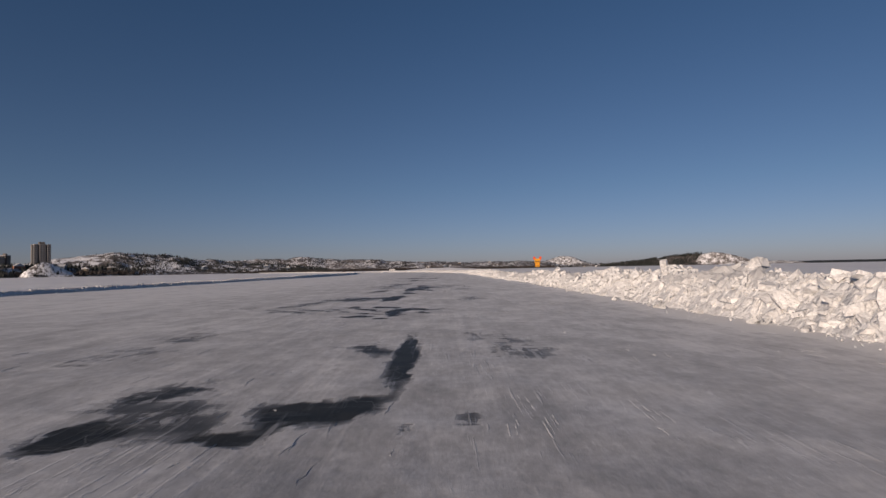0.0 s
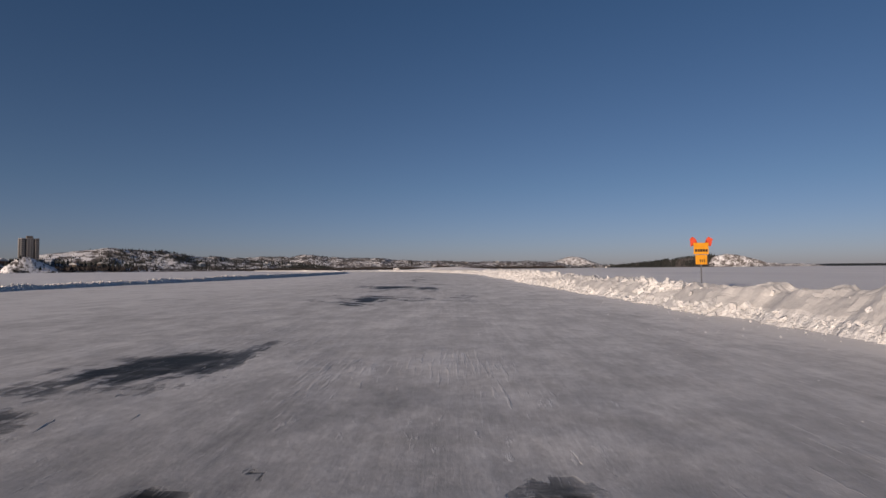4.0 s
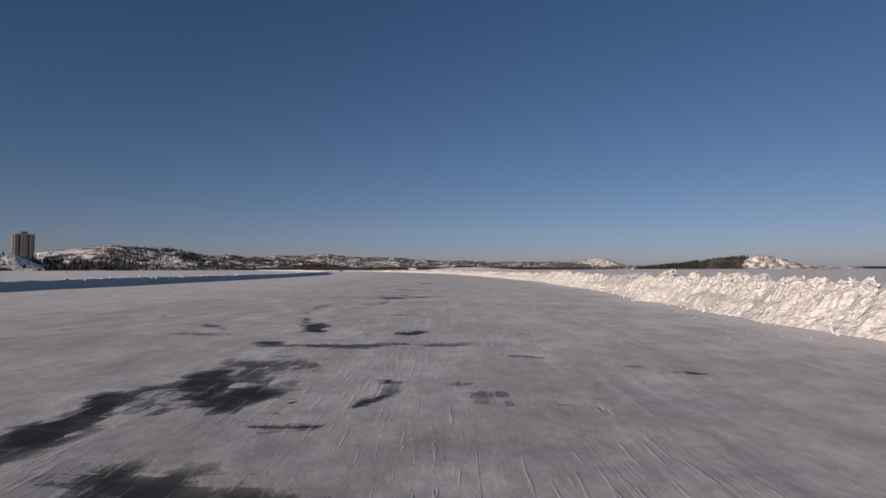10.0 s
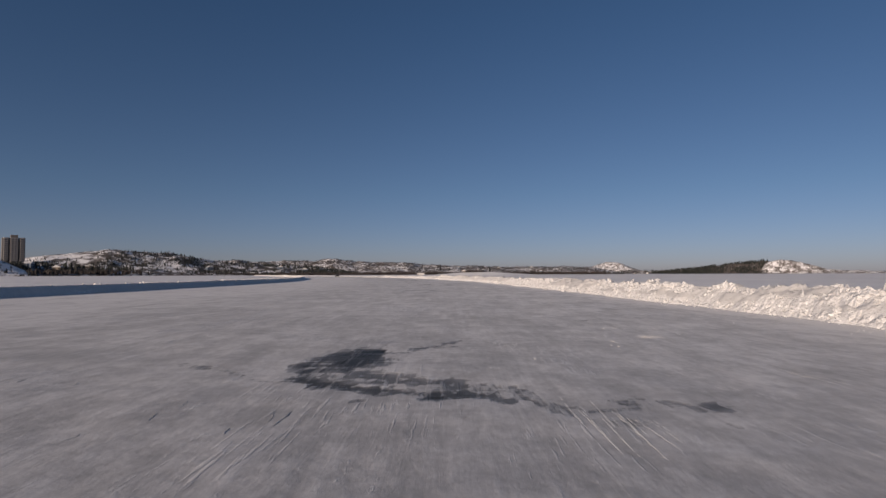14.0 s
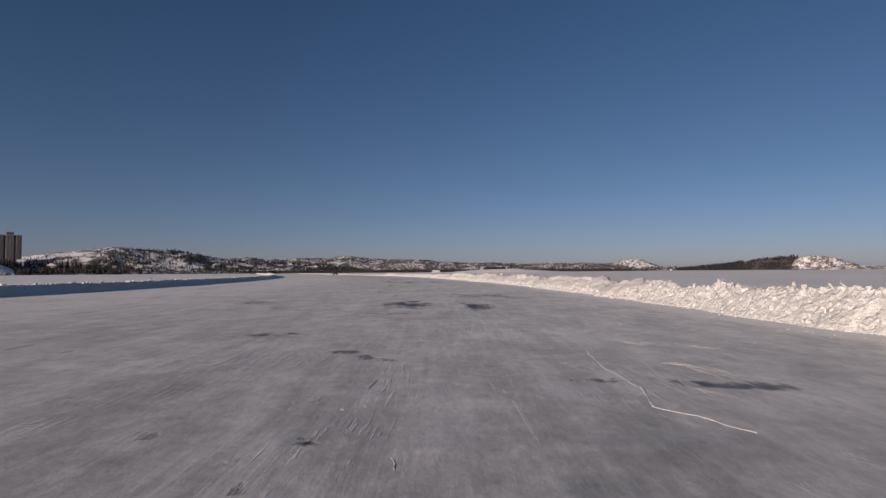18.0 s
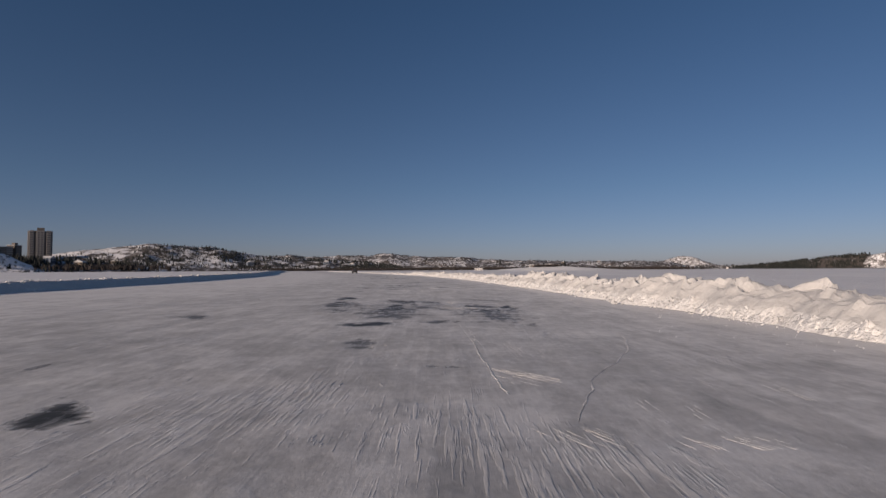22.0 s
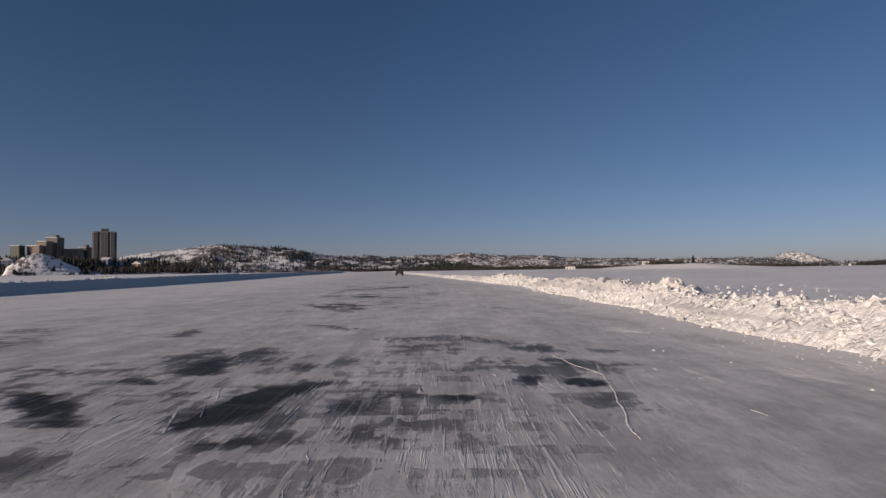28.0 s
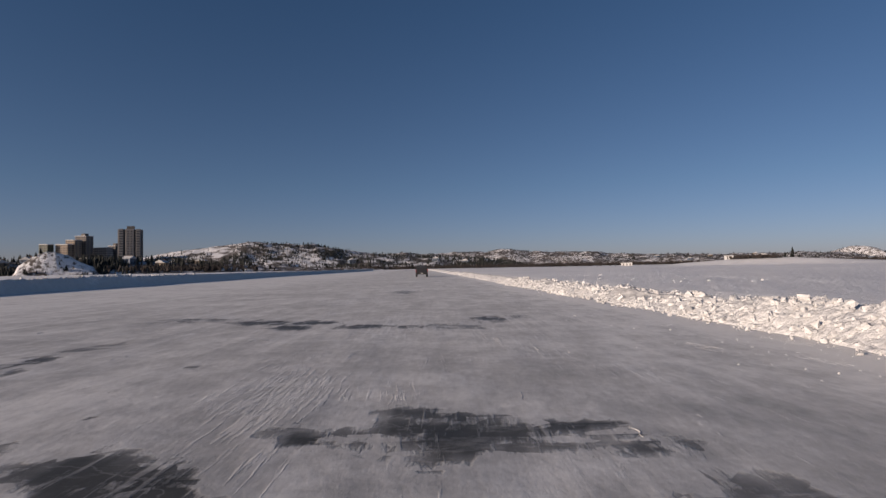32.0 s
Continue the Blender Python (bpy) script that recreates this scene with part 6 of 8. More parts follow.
HILL_A = [(-824, 1038, 14), (-790, 1066, 24), (-767, 1087, 31), (-738, 1112, 38), (-707, 1138, 42), (-675, 1161, 47), (-646, 1184, 45), (-610, 1206, 41), (-589, 1222, 43), (-570, 1236, 38), (-531, 1261, 30), (-491, 1288, 25), (-451, 1317, 23), (-376, 1357, 18), (-272, 1397, 7)]
HILL_B = [(-1500, 1950, 40), (-1250, 2080, 46), (-1010, 2198, 46), (-904, 2249, 56), (-830, 2280, 50), (-733, 2316, 54), (-633, 2349, 52), (-592, 2361, 59), (-529, 2377, 54), (-423, 2400, 48),
          (-315, 2418, 47), (-206, 2431, 37), (-96, 2438, 36), (13, 2440, 35), (120, 2436, 30), (226, 2427, 29), (329, 2414, 30), (429, 2396, 26), (560, 2380, 18)]
HILL_C = [(600, 3564, 16), (655, 3552, 38), (700, 3541, 58), (735, 3533, 68), (774, 3524, 70), (815, 3513, 64), (860, 3500, 46), (905, 3487, 28), (965, 3469, 14)]
HILL_D = [(800, 2850, 3), (863, 2834, 9), (929, 2812, 18), (1004, 2787, 28), (1076, 2759, 36), (1158, 2726, 46), (1226, 2696, 55), (1263, 2679, 57), (1290, 2665, 48), (1310, 2655, 28)]
LOW_SHORE = [(640, 2990, 4), (700, 2975, 12), (760, 2960, 17), (830, 2940, 14), (900, 2915, 18), (980, 2890, 12), (1060, 2860, 5)]
CLIFF = [(1190, 2655, 30), (1226, 2636, 50), (1263, 2619, 58), (1323, 2589, 50), (1368, 2566, 33), (1414, 2542, 16), (1519, 2481, 12), (1591, 2437, 4)]
FAR_SHORE = [(1300, 3700, 6), (1700, 3550, 11), (2300, 3250, 14), (2900, 2750, 16), (3400, 2100, 17), (3700, 1300, 17)]
KNOLL = [(-529, 717, 6.0), (-527, 720, 8.9), (-524, 725, 13.2), (-520, 730, 18.0), (-516, 735, 20.7), (-512, 740, 20.0), (-508, 746, 16.6), (-503, 751, 12.6), (-499, 757, 8.6), (-494, 763, 5.0)]
TOWN_SHORE = [(-760, 650, 7), (-720, 690, 9), (-660, 755, 13), (-610, 820, 14), (-565, 880, 13), (-500, 945, 9), (-430, 1005, 4), (-360, 1060, 2)]
SHORE = [(-43, 796, 1.6), (-26, 785, 2.8), (-12, 774, 3.7), (3, 762, 3.8), (12, 758, 3.7), (19, 755, 3.1), (33, 754, 2.4), (49, 757, 1.4), (70, 766, 0.7)]

hill_a = ridge("hill_town", HILL_A, 190, 160, "snow-covered bedrock hill with scattered spruce above the shore", 3, 0.14, (200, 52))
hill_b = ridge("hill_far", HILL_B, 330, 200, "low far ridge of snow and rock behind the lake", 7, 0.5, (260, 44), mat=M_WOODED)
hill_c = ridge("hill_knoll", HILL_C, 130, 110, "bare snowy knoll beyond the lake", 11, 0.3, (60, 28), mat=M_BARE_SNOW)
hill_cliff = ridge("hill_cliff", CLIFF, 60, 80, "snowy cliff at the end of the island", 16, 0.3, (70, 24), mat=M_CLIFF)
hill_d = ridge("hill_island", HILL_D, 120, 120, "long wooded island hill", 15, 0.3, (160, 30), mat=M_DARKWOOD)
low_shore = ridge("hill_low_shore", LOW_SHORE, 70, 80, "low snowy shore with brush between the knoll and the island", 33, 0.3, (90, 20), mat=M_WOODED)
ridge("hill_far_shore", FAR_SHORE, 200, 200, "distant dark shoreline on the horizon", 19, 0.15, (120, 12), mat=M_SPRUCE)
knoll = ridge("hill_rock", KNOLL, 18, 22, "rounded snow-covered rock at the shore", 23, 0.12, (70, 30), mat=M_BARE_SNOW)
town_shore = ridge("hill_shore", TOWN_SHORE, 42, 110, "rocky wooded shore below the town", 37, 0.3, (110, 30), mat=M_WOODED)
shore = ridge("hill_drift", SHORE, 34, 40, "drifted snow rising over a low shore", 27, 0.2, (90, 26), mat=M_PLAIN)

stand("spruce_wood", spots(hill_a, 1300, 1, lambda n, t: (1.0 if n > 0.55 else (0.5 if t < 0.28 else 0.05)) * (0.08 if t > 0.8 else 1.0)), 2, (2.5, 5.5), "scattered dark spruce on the snowy hill")
stand("spruce_wood", [p for p in spots(hill_a, 2900, 41, lambda n, t: (0.8 if n > 0.44 else 0.15) * (0.12 if t > 0.85 else 1.0)) if p[0] > -630], 42, (3.0, 6.0), "dark spruce on the lower flank of the hill", 0.22)
stand("spruce_wood", spots(hill_b, 1900, 3, lambda n, t: 0.9 if n > 0.5 else 0.12), 4, (3, 6.5), "dark belts of spruce on the far ridge", 0.34)
stand("spruce_wood", [p for p in spots(hill_d, 2600, 5, lambda n, t: 1.0 if n > 0.42 else 0.12, hi=1.0) if p[0] + 30 * math.sin(p[1] / 9) < 1235 or random.Random(int(p[0])).random() < 0.10], 6, (4, 13), "dense dark spruce on the island", 0.2, 2)
stand("spruce_wood", spots(low_shore, 260, 51, lambda n, t: 0.9 if n > 0.5 else 0.08), 52, (4, 10), "dark spruce along the low shore", 0.22, 2)
rng_t = np.random.RandomState(31)


def height_at(r, x, y):
    """Height of the nearest point of a ridge."""
    k = np.argmin((r["X"] - x) ** 2 + (r["Y"] - y) ** 2)
    return max(0.2, float(r["Z"].ravel()[k]))


for n, seed, x0, y0, dx, dy, spread, heights, label in (
        (170, 35, -611, 739, 21, 34, 9, (4, 11), "dark spruce on the shore before the town"),
        (190, 36, -583, 799, 10, 45, 9, (4, 10), "dark spruce between the shore rock and the tower"),
        (560, 32, -690, 740, 190, 210, 18, (3, 9), "dark spruce between the shore rock and the town")):
    spots_here = [(x0 + dx * a + rng_t.normal(0, spread), y0 + dy * a + rng_t.normal(0, spread)) for a in rng_t.rand(n)]
    stand("spruce_wood", [(x, y, height_at(town_shore, x, y)) for x, y in spots_here], seed, heights, label, 0.21)
brush_strip("brush", [(-640, 880, 0.3), (-520, 960, 0.3), (-420, 1030, 0.3), (-330, 1090, 0.3), (-230, 1130, 0.3), (-150, 1180, 0.3)], 2600, 11, (2.0, 6.0), "bare brown brush along the town shore", 20)
brush_strip("brush", [(-600, 1480, 0.3), (-350, 1620, 0.3), (-120, 1640, 0.3), (120, 1600, 0.3), (300, 1540, 0.3)], 3600, 12, (4.0, 9.0), "bare brown brush along the far shore", 14)
brush_strip("brush", [(-700, 730, 2.0), (-620, 815, 3.0), (-560, 880, 3.0), (-500, 950, 2.0)], 1900, 15, (4, 9), "bare dark brush rising behind the shore rock", 20)
brush_strip("brush", [(-14, 770, 3.6), (-8, 764, 3.8), (3, 758, 3.8)], 260, 13, (1.0, 2.6), "bare brown bushes on the drifted shore", 3)

# ---------------------------------------------------------------- buildings of the town
M_CONCRETE = plain("weathered_concrete", (0.17, 0.15, 0.135), 0.85, vary=0.3, scale=0.3)
M_CONCRETE_L = plain("pale_concrete", (0.27, 0.255, 0.245), 0.85, vary=0.25, scale=0.3)
M_GLASS = plain("window_glass", (0.06, 0.065, 0.075), 0.12, vary=0.3, relief=0.0)
M_DARKWALL = plain("dark_cladding", (0.07, 0.07, 0.075), 0.6, scale=0.5)
M_DARKGREEN = plain("dark_green_cladding", (0.06, 0.075, 0.05), 0.6, scale=0.5)
M_BRICK = plain("red_brown_brick", (0.30, 0.13, 0.08), 0.85, scale=0.6)
M_ROOFSNOW = material("roof_snow", lambda t, b: _snow(t, b, 0.4, 0.3, (0.40, 0.40, 0.41), (0.60, 0.60, 0.60)))
M_WHITEWALL = plain("white_siding", (0.74, 0.73, 0.71), 0.7, vary=0.12)
M_BEIGE = plain("beige_siding", (0.24, 0.185, 0.135), 0.7, vary=0.2)
M_YELLOW = plain("yellow_siding", (0.60, 0.40, 0.10), 0.7, vary=0.2)
M_BLUEWALL = plain("blue_grey_siding", (0.16, 0.20, 0.26), 0.7, vary=0.2)
M_PINK = plain("salmon_siding", (0.55, 0.24, 0.17), 0.7, vary=0.2)


def facing(x, y):
    """Turn that makes a front look back at the road."""
    return math.degrees(math.atan2(-(-10 - x), (300 - y))) + 180


def block_building(name, x, y, z, w, d, storeys, bays, wall, label, turn=None, pier=None, roof_hut=True):
    """A storeyed block: walls, a roof slab, windows row by row, piers between the bays, a plant room on top."""
    h = storeys * 3.0 + 1.0
    b = thing(name, pose(x, y, z - 1.0, 0, 0, facing(x, y) - 36 if turn is None else turn), label, "building")
    body = part("wall", box(w, d, h, (0, 0, h / 2)), wall, b)
    part("foundation", box(w - 0.4, d - 0.4, 14.0, (0, 0, -7.0)), M_CONCRETE, b)
    part("roof", box(w + 0.6, d + 0.6, 0.7, (0, 0, h + 0.35), 0.08), M_ROOFSNOW, b, "snowy flat roof")
    if roof_hut:
        part("plant_room", box(w * 0.34, d * 0.5, 3.2, (w * 0.05, 0, h + 2.3), 0.1), wall, b)
    cell = w / bays
    win = bmesh.new()
    bmesh.ops.create_cube(win, size=1.0)
    bmesh.ops.scale(win, vec=(cell * 0.56, 0.3, 1.5), verts=win.verts)
    pane = bpy.data.meshes.new("window")
    win.to_mesh(pane)
    win.free()
    pane.materials.append(M_GLASS)
    for i in range(bays):
        for k in range(storeys):
            o = new("window", pane)
            o.parent = body
            o.location = (-w / 2 + (i + 0.5) * cell, -d / 2, 2.6 + 3.0 * k)
    for i in range(max(2, bays // 2)):
        for k in range(storeys):
            o = new("window", pane)
            o.parent = body
            o.location = (w / 2, -d / 2 + (i + 0.5) * d / max(2, bays // 2), 2.6 + 3.0 * k)
            o.rotation_euler = (0, 0, radians(90))
    if pier:
        for i in range(0, bays + 1):
            part("pier", box(cell * 0.24, 0.9, h, (-w / 2 + i * cell, -d / 2 - 0.35, h / 2)), pier, b)
    return b


def tower(x, y, z):
    """A slab tower of three pale bays with dark recessed strips between them and balconies between the floors."""
    h, w, d = 38.0, 23.0, 17.0
    b = thing("apartment_tower", pose(x, y, z - 1.0, 0, 0, facing(x, y)), "pale concrete apartment tower with dark recessed balcony strips", "building")
    part("foundation", box(w + 2, d + 2, 15.0, (0, 0, -7.4)), M_CONCRETE, b)
    part("core", box(w, d, h, (0, 0, h / 2)), M_DARKWALL, b, "dark recessed wall")
    win = bmesh.new()
    bmesh.ops.create_cube(win, size=1.0)
    bmesh.ops.scale(win, vec=(1.5, 0.3, 1.3), verts=win.verts)
    pane = bpy.data.meshes.new("window")
    win.to_mesh(pane)
    win.free()
    pane.materials.append(M_GLASS)
    for x0, x1 in ((-11.5, -6.6), (-4.4, 4.4), (6.6, 11.5)):
        bay = part("bay", box(x1 - x0, 2.4, h + 0.8, ((x0 + x1) / 2, -d / 2 - 0.6, h / 2 + 0.4), 0.3), M_CONCRETE_L, b)
        side = part("bay", box(2.4, d * 0.3, h + 0.8, (math.copysign(w / 2 + 0.6, x0 + x1 + 0.01), (x1 - x0) * 0.3, h / 2 + 0.4), 0.3), M_CONCRETE_L, b)
        for k in range(12):
            for f in (0.3, 0.7):
                o = new("window", pane)
                o.parent = bay
                o.location = (x0 + (x1 - x0) * f, -d / 2 - 1.8, 3.0 + 3.0 * k)
    for xs in (-5.5, 5.5):
        for k in range(12):
            part("balcony", box(2.1, 1.6, 1.0, (xs, -d / 2 - 0.6, 2.4 + 3.0 * k)), M_CONCRETE, b)
    part("roof", box(w + 0.4, d + 0.4, 0.6, (0, 0, h + 0.3), 0.08), M_ROOFSNOW, b, "snowy flat roof")
    part("plant_room", box(8, 8, 4.2, (0.5, 0, h + 2.6), 0.1), M_CONCRETE, b)


tower(-650, 923, 16)
block_building("office_block", -787, 914, 18, 12, 10, 7, 4, M_DARKGREEN, "dark green clad office block", roof_hut=False)
block_building("apartment_block", -772, 928, 18, 17, 12, 7, 5, M_BEIGE, "stepped beige apartment block", roof_hut=False)
block_building("apartment_block", -770, 938, 18, 13, 12, 9, 4, M_BEIGE, "taller beige wing of an apartment block", roof_hut=False)
block_building("apartment_block", -772, 954, 18, 16, 13, 11, 4, M_CONCRETE, "tall grey brown concrete apartment block")
block_building("office_block", -768, 976, 18, 26, 12, 6, 8, M_CONCRETE_L, "long low pale office block", roof_hut=False)
block_building("office_block", -764, 994, 18, 14, 11, 7, 4, M_CONCRETE, "grey office block with a plant room")
block_building("school_building", -706, 1006, height_at(hill_a, -706, 1006), 12, 9, 2, 5, M_BRICK, "low red brick building on the hill", roof_hut=False)
block_building("hotel", -690, 890, 10, 28, 12, 3, 9, M_DARKWALL, "low dark building beside the tower", roof_hut=False)
block_building("hotel", -680, 800, 8, 22, 10, 2, 7, M_CONCRETE_L, "low pale building behind the trees", roof_hut=False)


def house_proto(name, w, d, h, wall, label):
    b = thing(name, pose(0, 0, -200), label, "house", "houses along the shore")
    body = part("wall", box(w, d, h, (0, 0, h / 2)), wall, b)
    bm = bmesh.new()
    r = h + w * 0.28
    o = 0.5
    v = [bm.verts.new(p) for p in ((-w / 2 - o, -d / 2 - o, h - 0.1), (w / 2 + o, -d / 2 - o, h - 0.1), (0, -d / 2 - o, r), (-w / 2 - o, d / 2 + o, h - 0.1), (w / 2 + o, d / 2 + o, h - 0.1), (0, d / 2 + o, r))]
    for f in ((0, 1, 2), (3, 5, 4), (0, 2, 5, 3), (1, 4, 5, 2), (0, 3, 4, 1)):
        bm.faces.new([v[i] for i in f])
    part("roof", bm, M_ROOFSNOW, b, "snow-covered gable roof")
    for x in (-w * 0.26, w * 0.26):
        for k in range(2 if h > 4 else 1):
            part("window", box(w * 0.2, 0.2, 1.3, (x, -d / 2, 1.7 + 2.7 * k)), M_GLASS, b)
    part("chimney", box(0.7, 0.7, 1.6, (w * 0.2, d * 0.2, r - 0.4)), M_BRICK, b)
    return b


HOUSES = [house_proto("house", 9, 8, 5.4, M_WHITEWALL, "white two-storey house with a snowy roof"), house_proto("house", 11, 8, 3.2, M_BEIGE, "low beige house with a snowy roof"),
          house_proto("house", 10, 9, 5.6, M_BLUEWALL, "blue-grey house with a snowy roof"), house_proto("house", 9, 7, 5.0, M_YELLOW, "yellow house with a snowy roof"),
          house_proto("house", 9, 8, 3.4, M_PINK, "salmon red house with a snowy roof"), house_proto("house", 14, 9, 3.4, M_BRICK, "long brown house with a snowy roof")]


def put_house(kind, x, y, z, turn=0.0):
    copy_thing(HOUSES[kind], pose(x, y, z - 0.6, 0, 0, facing(x, y) + turn))


rng_h = random.Random(4)
for x, y, z in spots(hill_a, 5, 21, lambda n, t: 0.9 if t < 0.5 else 0.15, lo=0.3, hi=0.7):
    put_house(rng_h.choice([2, 2, 1]), x, y, z, rng_h.uniform(-30, 30))
for x, y, z in spots(hill_b, 18, 22, lambda n, t: 0.8, lo=0.06, hi=0.75):
    put_house(rng_h.choice([1, 2, 2]), x, y, z, rng_h.uniform(-30, 30))
for x, y, k in ((407, 3486, 3), (464, 3478, 4), (478, 3474, 4), (547, 3465, 1), (596, 3456, 3), (858, 3397, 1), (900, 3385, 0), (941, 3373, 1), (330, 2330, 4), (352, 2326, 0), (395, 2318, 1), (430, 2310, 0), (470, 2300, 5),
                (520, 3200, 0), (548, 3194, 4), (575, 3188, 1), (612, 3178, 0), (690, 2900, 0), (735, 2884, 1), (790, 2868, 0), (822, 2858, 5), (868, 2846, 0), (915, 2830, 0)):
    put_house(k, x, y, 0.8, 0)
for x, y, k in ((-601, 752, 1), (-590, 772, 2), (-640, 742, 1), (-575, 800, 5), (-545, 842, 2), (-530, 862, 1), (-500, 900, 1), (-628, 800, 2)):
    x, y = x - rng_h.uniform(14, 40), y + rng_h.uniform(8, 26)
    put_house(k, x, y, height_at(town_shore, x, y) + 0.4, rng_h.uniform(-50, 60))
for ob in HOUSES:
    for o in (*ob.children_recursive, ob):
        bpy.data.objects.remove(o)


def hut():
    b = thing("storage_hut", pose(-83, 973, 0.2, 0, 0, 8), "long white flat-roofed hut on the far shore", "hut")
    part("wall", box(9.6, 3.6, 2.7, (0, 0, 1.35)), M_WHITEWALL, b)
    part("roof", box(10, 4, 0.4, (0, 0, 2.85), 0.08), M_ROOFSNOW, b)
    for x in (-3, 0, 3):
        part("door", box(1.4, 0.12, 2.1, (x, -1.8, 1.1)), M_CONCRETE_L, b)


hut()


def shed(x, y, z, w, turn):
    b = thing("shed", pose(x, y, z - 0.3, 0, 0, turn), "small white shed on the drifted shore", "shed", "sheds on the shore")
    part("wall", box(w, w * 0.7, 2.3, (0, 0, 1.15)), M_WHITEWALL, b)
    part("roof", box(w + 0.5, w * 0.7 + 0.5, 0.35, (0, 0, 2.45), 0.06), M_ROOFSNOW, b)
    part("door", box(0.9, 0.1, 1.9, (w * 0.2, -w * 0.35, 0.95)), M_BEIGE, b)


shed(-17, 777, height_at(shore, -17, 777), 4.2, 8)
shed(-2, 763, height_at(shore, -2, 763), 2.2, -6)


# ---------------------------------------------------------------- single trees on the near shore
def spruce_tree(x, y, z, h, seed, label, group=""):
    rng = np.random.RandomState(seed)
    b = thing("spruce_tree", pose(x, y, z), label, "tree", group)
    part("trunk", tube(0.05 * h * 0.5, h * 0.9, (0, 0, h * 0.45), seg=8, r2=0.01), M_BARK, b)
    verts, faces = [], []
    for k in range(170):
        t = k / 170
        zz, reach, a = h * (0.12 + 0.86 * t), h * 0.22 * (1 - t) ** 0.8 * rng.uniform(0.6, 1.15), rng.uniform(0, 6.3)
        wdt, n = h * 0.05 * (1.2 - t), len(verts)
        ca, sa = math.cos(a), math.sin(a)
        verts.extend([(0, 0, zz + 0.05 * h), (reach * ca - wdt * sa, reach * sa + wdt * ca, zz - 0.06 * h), (reach * 1.15 * ca, reach * 1.15 * sa, zz - 0.03 * h), (reach * ca + wdt * sa, reach * sa - wdt * ca, zz - 0.06 * h)])
        faces.extend([(n, n + 1, n + 2), (n, n + 2, n + 3), (n + 1, n, n + 3)])
    part("crown", mesh_of("crown", verts, faces, M_SPRUCE), None, b)
    return b


for x, y, h, k in ((10, 757, 6.0, 1), (7, 758, 3.4, 2), (13, 757, 2.8, 3), (-7, 764, 3.4, 4)):
    spruce_tree(x, y, height_at(shore, x, y) - 0.3, h, k, "small dark spruce standing on the drifted shore")


TREES = {}
for where in ("on the snowy knoll", "round the snowy shore rock", "along the foot of the town hill"):
    for k, h in enumerate((3.4, 4.6, 6.0, 7.6, 9.2)):
        TREES[where, k] = spruce_tree(0, 0, -300, h, 20 + k, "slender dark spruce " + where, "spruces " + where)
rng_s = random.Random(8)
for x, y, z in spots(hill_c, 34, 7, lambda n, t: 0.7 if n > 0.5 else 0.05):
    copy_thing(TREES["on the snowy knoll", rng_s.choice((2, 3, 4))], pose(x, y, z - 0.4, 0, 0, rng_s.uniform(0, 360)))
for x, y, z in spots(knoll, 24, 9, lambda n, t: 0.6 if t < 0.3 else 0.05):
    copy_thing(TREES["round the snowy shore rock", rng_s.choice((0, 0, 1, 2))], pose(x, y, z - 0.4, 0, 0, rng_s.uniform(0, 360)))
for _ in range(130):
    a = rng_s.random()
    copy_thing(TREES["along the foot of the town hill", rng_s.choice((0, 1, 1, 2, 3, 4))],
               pose(-560 + 300 * a + rng_s.gauss(0, 12), 940 + 190 * a + rng_s.gauss(0, 12), 0.2, 0, 0, rng_s.uniform(0, 360)))
for ob in TREES.values():
    for o in (*ob.children_recursive, ob):
        bpy.data.objects.remove(o)


# ---------------------------------------------------------------- warning sign beside the road
M_SIGN = plain("amber_sign_sheet", (0.86, 0.36, 0.02), 0.45, vary=0.1)
M_FLAG = plain("red_orange_flag", (0.85, 0.10, 0.04), 0.8, vary=0.15)
M_BLACK = plain("black_print", (0.02, 0.02, 0.02), 0.5)
M_POST = plain("grey_steel_post", (0.25, 0.25, 0.26), 0.5, metal=0.6)


def warning_sign():
    b = thing("warning_sign", pose(13.6, 79.2, 0.35, 0, 0, 4), "amber warning sign with two red flags standing in snow", "sign")
    part("post", box(0.06, 0.05, 2.3, (0, 0.03, 1.15), 0.01), M_POST, b)
    top = part("upper_board", box(0.80, 0.02, 0.60, (0, 0, 2.10), 0.006), M_SIGN, b)
    for k in range(5):
        part("lettering", box(0.11, 0.006, 0.13, (-0.28 + 0.14 * k, -0.013, 2.0)), M_BLACK, top, "unreadable black print")
    low = part("lower_board", box(0.62, 0.02, 0.50, (0, 0, 1.52), 0.006), M_SIGN, b)
    for k in range(3):
        part("lettering", box(0.05, 0.006, 0.14, (-0.06 + 0.11 * k, -0.013, 1.46)), M_BLACK, low, "unreadable black print")
    for sx in (-1, 1):
        bm = bmesh.new()
        v = [bm.verts.new((sx * a, c, d)) for a, c, d in ((0.20, 0.0, 2.34), (0.54, 0.03, 2.20), (0.62, -0.05, 2.60), (0.42, 0.04, 2.72), (0.26, -0.03, 2.56))]
        bm.faces.new(v)
        bmesh.ops.solidify(bm, geom=bm.faces[:], thickness=0.01)
        f = part("flag", bm, M_FLAG, b, "limp red-orange flag")
        part("staff", tube(0.012, 0.5, (sx * 0.30, 0.01, 2.42), seg=8), M_POST, f)


warning_sign()


